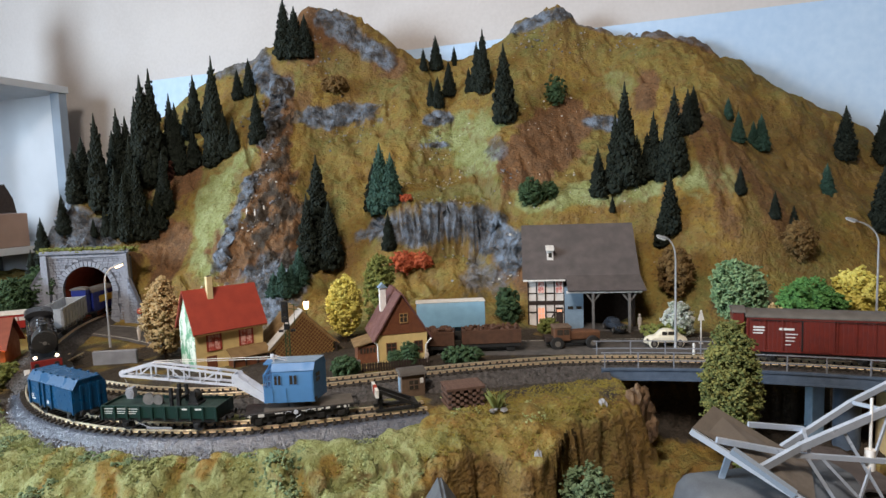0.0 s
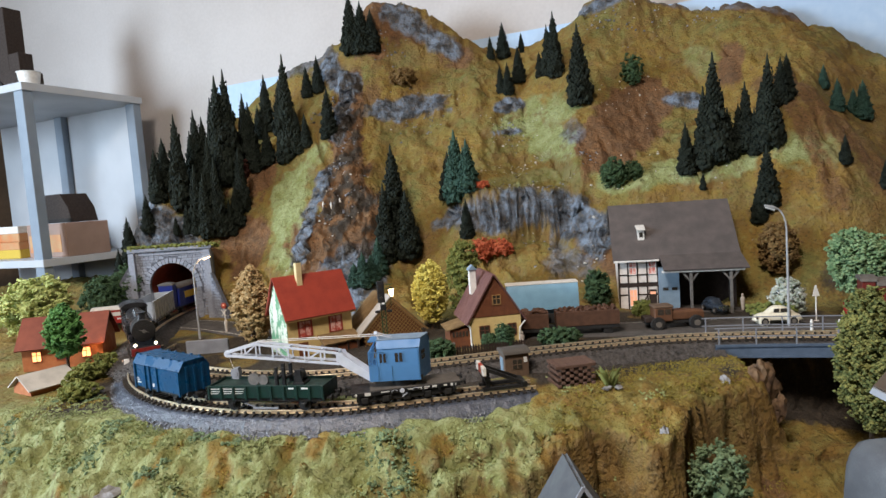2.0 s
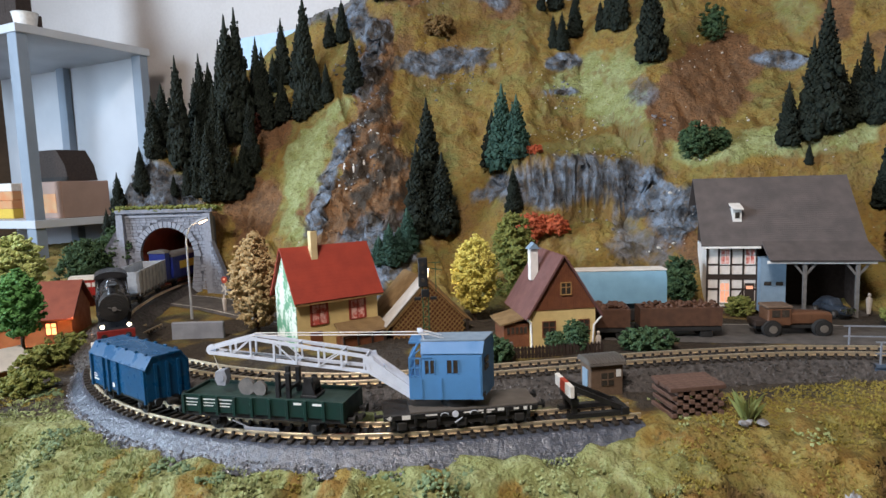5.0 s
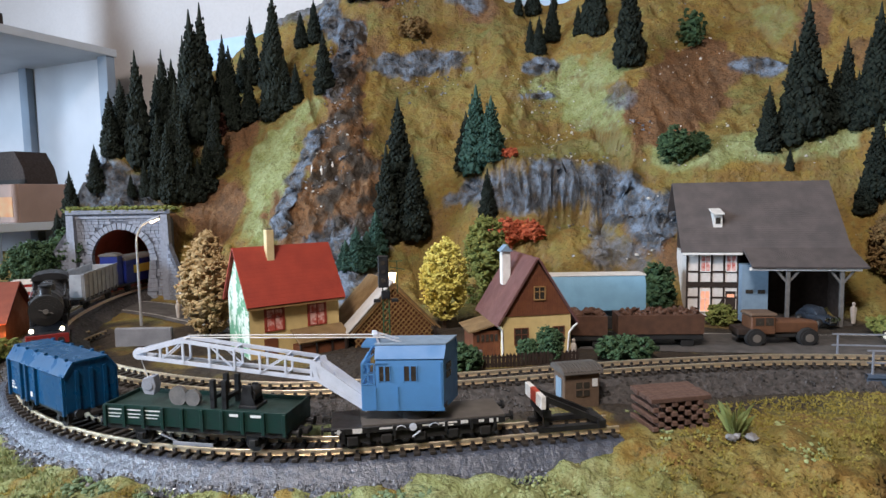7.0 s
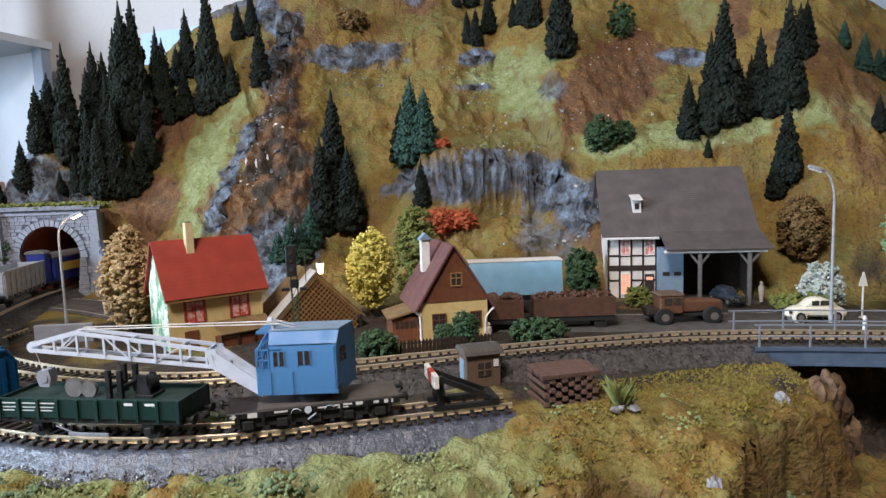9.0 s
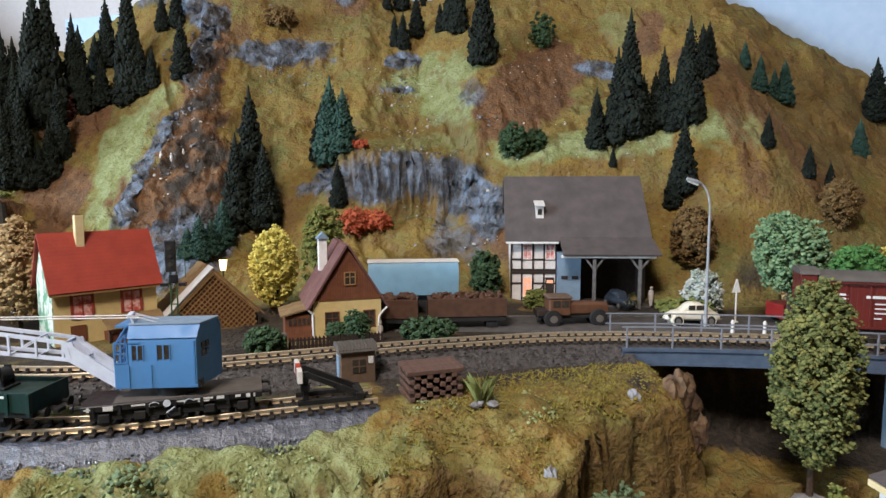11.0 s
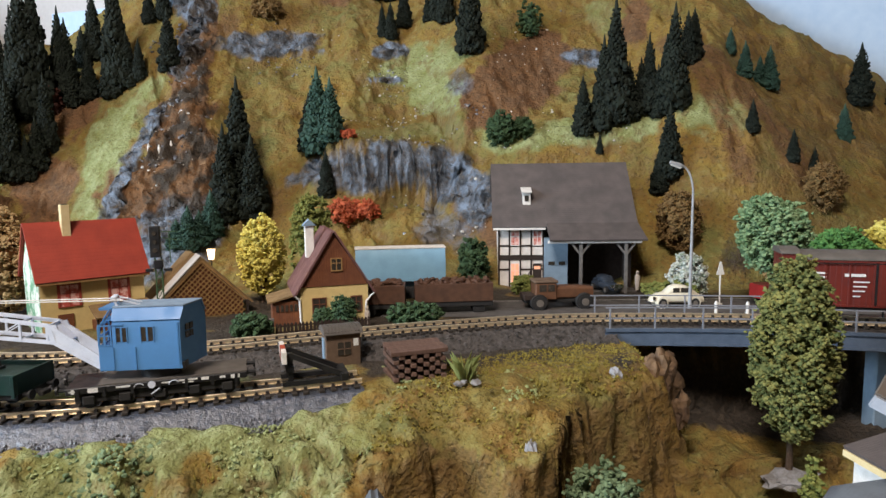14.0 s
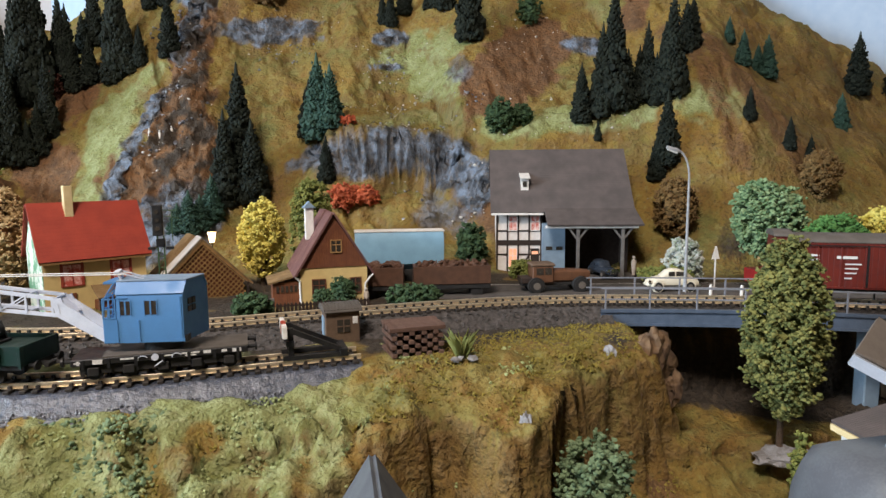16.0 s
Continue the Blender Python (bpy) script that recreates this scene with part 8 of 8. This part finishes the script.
def old_truck():
    t = thing("old_truck", "brown vintage lorry with a covered cab and an open bed", "lorry", 158, 781, 1.8, 2)
    t.scale = (1.25, 1.2, 1.2)
    b = bm_()
    box(b, -28, 27, -6, 6, 5, 7.5, 0.3)
    part("chassis", b, "black_matt", t)
    b = bm_()
    lofted(b, [rounded(x, w, 7.5, z, 14, 4) for x, w, z in ((-4, 15, 18), (8, 15, 18), (20, 13, 17.4), (27, 11, 16.4))])
    part("bonnet", b, "truck_brown", t)
    b = bm_()
    box(b, -20, -3, -8.5, 8.5, 7.5, 21, 0.8)
    cab = part("cab", b, "truck_brown", t)
    b = bm_()
    box(b, -21, -2, -9, 9, 20.8, 23.4, 0.9)
    part("cab_roof", b, "wood", cab, "greyish canvas cab roof")
    b = bm_()
    for s in (-1, 1):
        box(b, -17, -11.5, s * 8.6 - 0.3, s * 8.6 + 0.3, 14.5, 20)
        box(b, -10, -5, s * 8.6 - 0.3, s * 8.6 + 0.3, 14.5, 20)
    part("cab_window", b, "window_dark", cab)
    b = bm_()
    for x in (-17, 19):
        for s in (-1, 1):
            cyl(b, (x, s * 6, 5.6), (x, s * 10.2, 5.6), 7.0, 6.6, n=18)
    parts("mudguard", b, "black_matt", t)
    for x in (-17, 19):
        for y in (-9.4, 9.4):
            wheel(t, x, y, 5.4, 3)
    b = bm_()
    box(b, -29, -20, -8, 8, 7.5, 12, 0.4)
    part("bed", b, "dark_wood", t)


old_truck()


def dark_car():
    t = thing("parked_car", "dark blue-black vintage car parked in the loading bay", "car", 232, 858, 2.2, -78)
    b = bm_()
    lofted(b, [rounded(x, w, 3.0, z) for x, w, z in ((-22, 12, 9), (-12, 17, 12), (6, 17, 12), (20, 12, 10.5), (23, 10, 9))])
    part("body", b, "car_dark", t)
    b = bm_()
    lofted(b, [rounded(x, w, 9, z) for x, w, z in ((-18, 12, 12), (-10, 14, 18), (3, 14, 18), (8, 12, 12))])
    part("cabin", b, "car_dark", t)
    for x in (-13, 14):
        for y in (-8, 8):
            wheel(t, x, y, 3.8)
    b = bm_()
    for s in (-1, 1):
        cyl(b, (21, s * 6, 8.5), (23.5, s * 6, 8.5), 1.9, n=12)
    box(b, 22.5, 24, -3.5, 3.5, 4.5, 11, 0.4)
    parts("headlight", b, "chrome", t, "bright headlights and grille")


dark_car()


def red_lorry():
    t = thing("red_lorry", "bright red lorry with a grey bed on the road", "lorry", 398, 772, 1.8, 8)
    b = bm_()
    box(b, 2, 24, -12, 12, 5, 34, 2.0)
    cab = part("cab", b, "truck_red", t)
    b = bm_()
    box(b, 5, 20, -12.4, -11.8, 21, 30)
    box(b, 23.6, 24.4, -10, 10, 21, 30)
    part("cab_window", b, "window_dark", cab)
    b = bm_()
    box(b, -46, 1, -12, 12, 6, 20, 0.8)
    part("bed", b, "truck_red", t)
    b = bm_()
    box(b, 24, 44, -10, 10, 8, 22, 0.6)
    part("load", b, "concrete", t, "grey box on the front")
    for x in (-34, 12):
        for y in (-11, 11):
            wheel(t, x, y, 6, 3.4)


red_lorry()


def doll(name, x, y, z, h, material="figure", label="tiny painted standing figure", rz=0, group="painted figures"):
    """A tiny figure as one plain shape."""
    b = bm_()
    s = h / 20
    lathe(b, [(1.6 * s, 0), (2.0 * s, 5 * s), (2.3 * s, 9 * s), (2.7 * s, 13 * s), (2.2 * s, 15.5 * s), (0.9 * s, 16.4 * s), (1.5 * s, 17.6 * s), (1.5 * s, 19 * s), (0.6 * s, 20 * s)], 10)
    return solid(name, b, material, label, "figurine", x, y, z, rz, group)


doll("figurine", 268, 858, 2, 22, label="tiny pale painted figure standing beside the shed post")
doll("figurine", -26, 728, -1, 19, label="tiny cream painted figure in the garden")
doll("figurine", -453, 900, 2, 21, label="tiny pale painted figure on the lane")


def crossing_sign():
    t = thing("crossing_sign", "red and white level crossing signal with a crossed board", "crossing sign", -508, 1018, 1, -20)
    b = bm_()
    cyl(b, (0, 0, 0), (0, 0, 20), 0.8, n=8)
    part("post", b, "white_paint", t)
    b = bm_()
    bar(b, (-5, -1.0, 5), (5, -1.0, 15), 0.6, 1.8)
    bar(b, (-5, -1.6, 15), (5, -1.6, 5), 0.6, 1.8)
    parts("cross_board", b, "white_paint", t)
    b = bm_()
    cyl(b, (0, -1.4, 22), (0, 0.6, 22), 5.0, n=20)
    disc = part("signal_disc", b, "red_white", t, "round red signal board")
    b = bm_()
    cyl(b, (0.8, -2.0, 23), (0.8, -1.4, 23), 1.6, n=12)
    part("lens", b, "window_lit", disc)


crossing_sign()


def marker(x, y, z):
    t = thing("track_marker", "small white track marker beside the end of the siding", "marker", x, y, z, 20)
    b = bm_()
    cyl(b, (0, 0, 0), (0, 0, 5), 0.7, n=8)
    part("post", b, "black", t)
    b = bm_()
    box(b, -3, 3, -0.8, 0.8, 4, 13, 0.5)
    part("plate", b, "white_paint", t)


marker(-494, 714, 0)
for x, y in ((-337, 1116), (-322, 1122), (-350, 1112)):
    doll("figurine", x, y, G(x, y) - 1, 15, "white_paint", label="tiny white painted figure on the crag", group="figures on the crag")


# -- wagons standing on the rear track --
def rear_container():
    t = thing("blue_container_wagon", "pale blue box wagon standing behind the gabled house", "goods wagon", 6, 806, -1, 2)
    b = bm_()
    lofted(b, [[(x, y, z) for y, z in ((-14, 30), (-14, 54), (-10, 62), (10, 62), (14, 54), (14, 30), (8, 24), (-8, 24))] for x in (-46, 42)])
    part("body", b, "sky_blue", t)
    b = bm_()
    box(b, -47, 43, -11, 11, 61.6, 63, 0.3)
    part("roof", b, "white_paint", t, "whitish roof edge")
    b = bm_()
    box(b, -44, 40, -12, 12, 12, 24, 0.6)
    part("frame", b, "black_matt", t)
    for x in (-32, 28):
        wheelset(t, x)


rear_container()
HW = None
for i, (x, y, rz) in enumerate(((-12, 772, -3), (54, 776, 1))):
    t = thing("hopper_wagon", "rust-brown open wagon with sloping ends behind the garden", "goods wagon", x, y, -1, rz, "rust-brown wagons")
    L = 40 if i == 0 else 74
    b = bm_()
    lofted(b, [[(xx, yy, zz) for yy, zz in ((-12, 14), (-13, 31), (13, 31), (12, 14))] for xx in (-L / 2, L / 2)])
    part("body", b, "rust_brown", t)
    b = bm_()
    rr = random.Random(i)
    for _ in range(60 if i == 0 else 90):
        clump(b, (rr.uniform(-L / 2 + 4, L / 2 - 4), rr.uniform(-9, 9), 31 + rr.uniform(-1, 3)), rr.uniform(2, 3.4), rr)
    part("load", b, "rust_brown", t, "heaped brown load", smooth=0)
    b = bm_()
    box(b, -L / 2, L / 2, -11, 11, 9, 13.6, 0.4)
    part("frame", b, "black_matt", t)
    for xx in (-L * 0.32, L * 0.32):
        wheelset(t, xx)


# ---- left end: station hut, small shed, red railcar ----
def station_hut():
    t = thing("station_hut", "small orange-lit hut with a red roof beside the lane", "hut", -628, 800, -8, 18)
    b = bm_()
    prism(b, [(-30, 0), (30, 0), (30, 34), (0, 62), (-30, 34)], "x", -45, 50)
    part("wall", b, "orange_plaster", t)
    for s in (-1, 1):
        b = bm_()
        roof_slab(b, (-50, 0, 64), (55, 0, 64), (55, s * 38, 28), (-50, s * 38, 28), 2)
        part("roof_slope", b, "rust_roof", t)
    for x in (-28, 0, 30):
        window(t, x, 12, 10, 12, -30, "window_red", "hut_glow" if x else "window_dark")
    point_lamp("hut_lamp_light", t.matrix_world @ Vector((0.052, -0.05, 0.026)), 0.03, (1.0, 0.45, 0.18))


station_hut()


def small_shed():
    t = thing("small_shed", "small shed with a pale sheet roof and orange walls", "shed", -592, 668, -16, -28)
    b = bm_()
    prism(b, [(-20, 0), (20, 0), (20, 12), (0, 24), (-20, 12)], "y", 0, 46)
    part("wall", b, "orange_plaster", t)
    for s in (-1, 1):
        b = bm_()
        roof_slab(b, (0, -4, 26), (0, 50, 26), (s * 25, 50, 11), (s * 25, -4, 11), 1.4)
        part("roof_slope", b, "pale_roof", t, "pale sheet roof slope")


small_shed()


def red_railcar():
    t = thing("red_railcar", "red and white railway van on the track beside the tunnel", "railway van", -668, 985, 0, 22)
    underframe(t, 80)
    b = bm_()
    box(b, -40, 40, -14, 14, 12, 34, 0.4)
    part("body", b, "truck_red", t)
    b = bm_()
    arched_roof(b, 80, 14, 33.8, 5)
    part("roof", b, "white_paint", t, "white arched roof")
    print_bars(t, [(-30, 2, 24, 30), (8, 30, 24, 30), (-4, 20, 18, 20.5)], -14.1, "white_print")
    b = bm_()
    for x in (-39, -13, 13, 39):
        box(b, x - 0.7, x + 0.7, -14.7, -14, 12.4, 33.6)
    parts("rib", b, "truck_red", t)


red_railcar()


# ---- right foreground: gantry, house in the gorge, iron footbridge ----
def gantry():
    """A truss jib near the viewer: two side frames, a sloping cover plate and a winch rod."""
    t = thing("gantry_crane", "silver-grey lattice gantry crane with a brown cover plate", "gantry crane", 138, 349, 63, 0)
    b = bm_()
    for p, q, w_, h_ in (((0, 0, 0), (29, -18, -17), 2.4, 3.4), ((29, -18, -17), (64, -38, -38), 2.4, 3.4), ((12, -7, -3), (58, -8, -13), 2.2, 3.2), ((58, -8, -13), (160, -8, -24), 2.0, 2.8),
                         ((29, -18, -17), (58, -9, -8), 2.6, 4.0), ((58, -9, -8), (112, -4, 11), 3.0, 4.4), ((112, -4, 11), (190, 4, 38), 3.0, 4.4), ((45, 24, -7), (79, 24, -11), 2.2, 3.0),
                         ((62, 20, -22), (110, 26, 4), 2.6, 3.6), ((110, 26, 4), (190, 34, 38), 2.6, 3.6), ((62, -8, -13), (84, -12, -50), 1.4, 1.8), ((70, -8, -14), (98, -12, -46), 1.2, 1.6),
                         ((84, -6, 0), (108, -10, -44), 1.2, 1.6), ((112, -4, 10), (92, -10, -40), 1.2, 1.6), ((64, -8, -11), (79, 24, -11), 1.8, 2.2), ((112, -4, 9), (110, 26, 4), 1.8, 2.2), ((150, 0, 24), (150, 30, 21), 1.8, 2.2)):
        bar(b, p, q, w_, h_)
    parts("girder", b, "gantry", t)
    b = bm_()
    roof_slab(b, (1, 1, 1), (19, 15, 8), (74, 8, -27), (58, -24, -33), 1.6)
    part("cover_plate", b, "gantry_dark", t, "brown-grey cover plate")
    b = bm_()
    roof_slab(b, (17, -12, -9), (19, -10, -8), (46, -25, -27), (44, -28, -28), 4)
    part("side_plate", b, "shelf_grey", t)
    b = bm_()
    cyl(b, (100, -6, -16), (100, -6, 18), 0.8, n=8)
    part("winch_rod", b, "white_paint", t)
    b = bm_()
    cyl(b, (100, -6, -24), (100, -6, -12), 2.8, n=14)
    part("winch_drum", b, "white_paint", t)
    b = bm_()
    bar(b, (26, 4, -12), (20, 6, -34), 3.2, 3.2)
    part("strut", b, "shelf_grey", t)


def gorge_house():
    t = thing("gorge_house", "white house with a brown-grey roof in the gorge", "house", 256, 468, -132, 3)
    b = bm_()
    box(b, 3, 70, -40, 37, 0, 103, 0.4)
    part("wall", b, "white_paint", t)
    b = bm_()
    roof_slab(b, (-1, 40, 105), (-1, -44, 105), (38, -44, 114), (38, 40, 114), 2)
    part("roof_front", b, "grey_roof", t)
    b = bm_()
    roof_slab(b, (38, 40, 114), (38, -44, 114), (76, -44, 105), (76, 40, 105), 2)
    part("roof_back", b, "grey_roof", t)
    b = bm_()
    box(b, -1.6, -0.2, -44, 40, 101, 104.6)
    part("eave_board", b, "cream_paint", t, "cream yellow eave board")
    for y in (-22, 12):
        b = bm_()
        box(b, 1.6, 3.4, y - 8, y + 8, 66, 92, 0.3)
        w_ = part("window", b, "white_paint", t)
        b = bm_()
        for k in (-1, 1):
            box(b, 1.1, 1.8, y + k * 3.6 - 2.9, y + k * 3.6 + 2.9, 69, 89)
        parts("pane", b, "window_dark", w_)


gorge_house()


def bridge_piers():
    b = bm_()
    box(b, 0, 14, 0, 14, -112, -4, 1)
    solid("bridge_pier", b, "blue_grey", "pale blue painted pier under the bridge", "pier", 388, 652, 0, 0, "piers under the bridge")
    b = bm_()
    prism(b, [(-20, -116), (20, -116), (20, -36), (15, -27), (8, -23), (-8, -23), (-15, -27), (-20, -36)], "y", -14, 14)
    solid("bridge_pier", b, "earth_rock", "rounded brown pier under the bridge", "pier", 452, 694, 0, 0, "piers under the bridge")


bridge_piers()


def footbridge():
    t = thing("iron_footbridge", "dark iron footbridge frame beyond the gorge", "footbridge", 470, 700, 0, -14)
    b = bm_()
    for x in (0, 45, 130):
        bar(b, (x, 0, -4), (x, 0, 40), 4, 4)
        bar(b, (x, 30, -4), (x, 30, 40), 4, 4)
    parts("post", b, "bridge_rail", t)
    b = bm_()
    box(b, -4, 190, -4, 34, 38, 44, 0.6)
    box(b, 40, 190, -6, -3, 22, 27, 0.4)
    parts("girder", b, "bridge_rail", t)
    b = bm_()
    for x0 in (0, 45, 90, 130):
        bar(b, (x0, -2, 10), (x0 + 40, -2, 36), 1.4, 2)
    parts("brace", b, "bridge_rail", t)


footbridge()
gantry()


def water_tank():
    t = thing("water_tank", "slate-blue rounded tank under the gantry crane", "tank", 178, 356, -150, 8)
    b = bm_()
    lofted(b, [rounded(x, w, 36, z, 18, 4) for x, w, z in ((-44, 34, 168), (-40, 44, 178), (-34, 50, 182), (56, 50, 182), (64, 40, 170))])
    part("body", b, "roof_dark", t)
    b = bm_()
    box(b, -40, 60, -22, 22, 0, 40, 1)
    part("base", b, "concrete", t)


water_tank()


def valley_chapel():
    t = thing("small_chapel", "grey slate-roofed cottage below the near slope", "cottage", -5, 402, -78, 6)
    b = bm_()
    prism(b, [(-20, -90), (20, -90), (20, 34), (0, 66), (-20, 34)], "y", 0, 46)
    part("wall", b, "roof_dark", t, "slate-hung gable wall")
    for s in (-1, 1):
        b = bm_()
        roof_slab(b, (0, -3, 68), (0, 50, 68), (s * 24, 50, 30), (s * 24, -3, 30), 1.8)
        part("roof_slope", b, "roof_dark", t)
    b = bm_()
    for s in (-1, 1):
        bar(b, (0, -3.6, 69.5), (s * 24, -3.6, 31), 1.2, 2.2)
    parts("bargeboard", b, "concrete", t, "pale grey bargeboards")


valley_chapel()


# ---- shelving unit by the wall ----
def shelving():
    t = new("shelving_unit")
    t.matrix_world = Matrix.Translation((-1.117, 1.883, 0)) @ Matrix.Rotation(math.atan(-0.365), 4, "Z")
    tagged(t, "grey and white open shelving unit with model boxes", "shelving unit")
    for x in (-340, 0):
        for y in (-330, 0):
            b = bm_()
            box(b, x - 36, x, y - 12, y + 14, -1000, 530, 1)
            part("upright", b, "shelf_grey", t)
    for z in (540, 80, -380):
        b = bm_()
        box(b, -700, 6, -346, 18, z - 12, z + 8, 1)
        part("shelf_board", b, "shelf_white", t)
    b = bm_()
    box(b, -700, -4, 10, 16, -1000, 530)
    part("back_panel", b, "shelf_white", t)
    return t


shelf = shelving()


def on_shelf(name, label, category, x, y, z, build):
    ob = new(name)
    ob.matrix_world = shelf.matrix_world @ pose(x * MM, y * MM, z * MM)
    tagged(ob, label, category)
    build(ob)


def castle(t):
    b = bm_()
    box(b, -90, 90, -30, 40, 0, 60, 1)
    box(b, -60, 40, -20, 30, 60, 240, 1)
    box(b, 40, 84, -20, 20, 60, 110, 1)
    part("body", b, "dark_wood", t)
    b = bm_()
    prism(b, [(-20, 0), (20, 0), (20, 30), (0, 46), (-20, 30)], "y", -34, -29)
    part("gateway", b, "black_matt", t)


def dark_house(t):
    b = bm_()
    prism(b, [(-70, 0), (70, 0), (60, 40), (30, 80), (-40, 80), (-66, 40)], "y", -40, 40)
    part("body", b, "dark_wood", t)
    b = bm_()
    box(b, -80, 80, -50, -44, 0, 10)
    part("base", b, "black_matt", t)


def carton(t):
    b = bm_()
    box(b, -84, 84, -70, 60, 0, 93, 2)
    part("body", b, "carton_beige", t)
    b = bm_()
    box(b, -76, 60, -71, -70, 14, 62)
    part("printed_panel", b, "orange_box", t, "orange printed panel")


on_shelf("model_castle", "dark model castle standing on top of the shelving", "model building", -210, -240, 548, castle)
on_shelf("white_pot", "white plastic pot on the shelving", "pot", -60, -280, 548, lambda t: part("body", lathe(bm_(), [(22, 0), (28, 40), (30, 42), (27, 42)], 20), "white_paint", t))
on_shelf("model_house", "dark brown unfinished model house on a shelf", "model building", -85, -200, 182, dark_house)
on_shelf("carton", "faded beige carton with orange print on a shelf", "box", -85, -200, 88, carton)


def flat_box(t, w, d, h, material):
    b = bm_()
    box(b, -w / 2, w / 2, -d / 2, d / 2, 0, h, 2)
    part("tray", b, material, t)
    b = bm_()
    box(b, -w / 2 - 1.5, w / 2 + 1.5, -d / 2 - 1.5, d / 2 + 1.5, h * 0.55, h + 1.5, 2)
    part("lid", b, "white_paint" if material != "yellow_print" else "orange_box", t)


on_shelf("model_box", "flat yellow model box with an orange lid on a shelf", "box", -290, -200, 88, lambda t: flat_box(t, 170, 150, 46, "yellow_print"))
on_shelf("model_box", "flat orange model box with a pale lid on the yellow box", "box", -290, -200, 135.5, lambda t: flat_box(t, 160, 140, 44, "orange_box"))

# ---- pieces of the track, last ----
add_sleepers(side_track, SIDING, SIDE_Z - 1)
add_sleepers(main_track, MAIN[200:], MAIN_Z - 1)


def arrow_sign():
    t = thing("road_sign", "white arrow-shaped road sign on a thin post", "road sign", 319, 774, 1, 0)
    b = bm_()
    cyl(b, (0, 0, 0), (0, 0, 32), 0.8, n=8)
    part("post", b, "white_paint", t)
    b = bm_()
    prism(b, [(-4, 30), (4, 30), (0.6, 43), (-0.6, 43)], "y", -0.5, 0.5)
    part("plate", b, "white_paint", t)
    b = bm_()
    cyl(b, (0, 0, 0), (0, 0, 1.2), 3, n=12)
    part("foot", b, "white_paint", t)


arrow_sign()
for x, y in ((292, 729), (318, 722)):
    t = thing("marker_post", "short white marker post beside the road", "marker post", x, y, 0, 0, "marker posts")
    b = bm_()
    cyl(b, (0, 0, 0), (0, 0, 11), 1.8, 1.3, 10)
    part("post", b, "white_paint", t)
    b = bm_()
    cyl(b, (0, 0, 11), (0, 0, 14), 1.9, 0.9, 10)
    part("cap", b, "white_paint", t)
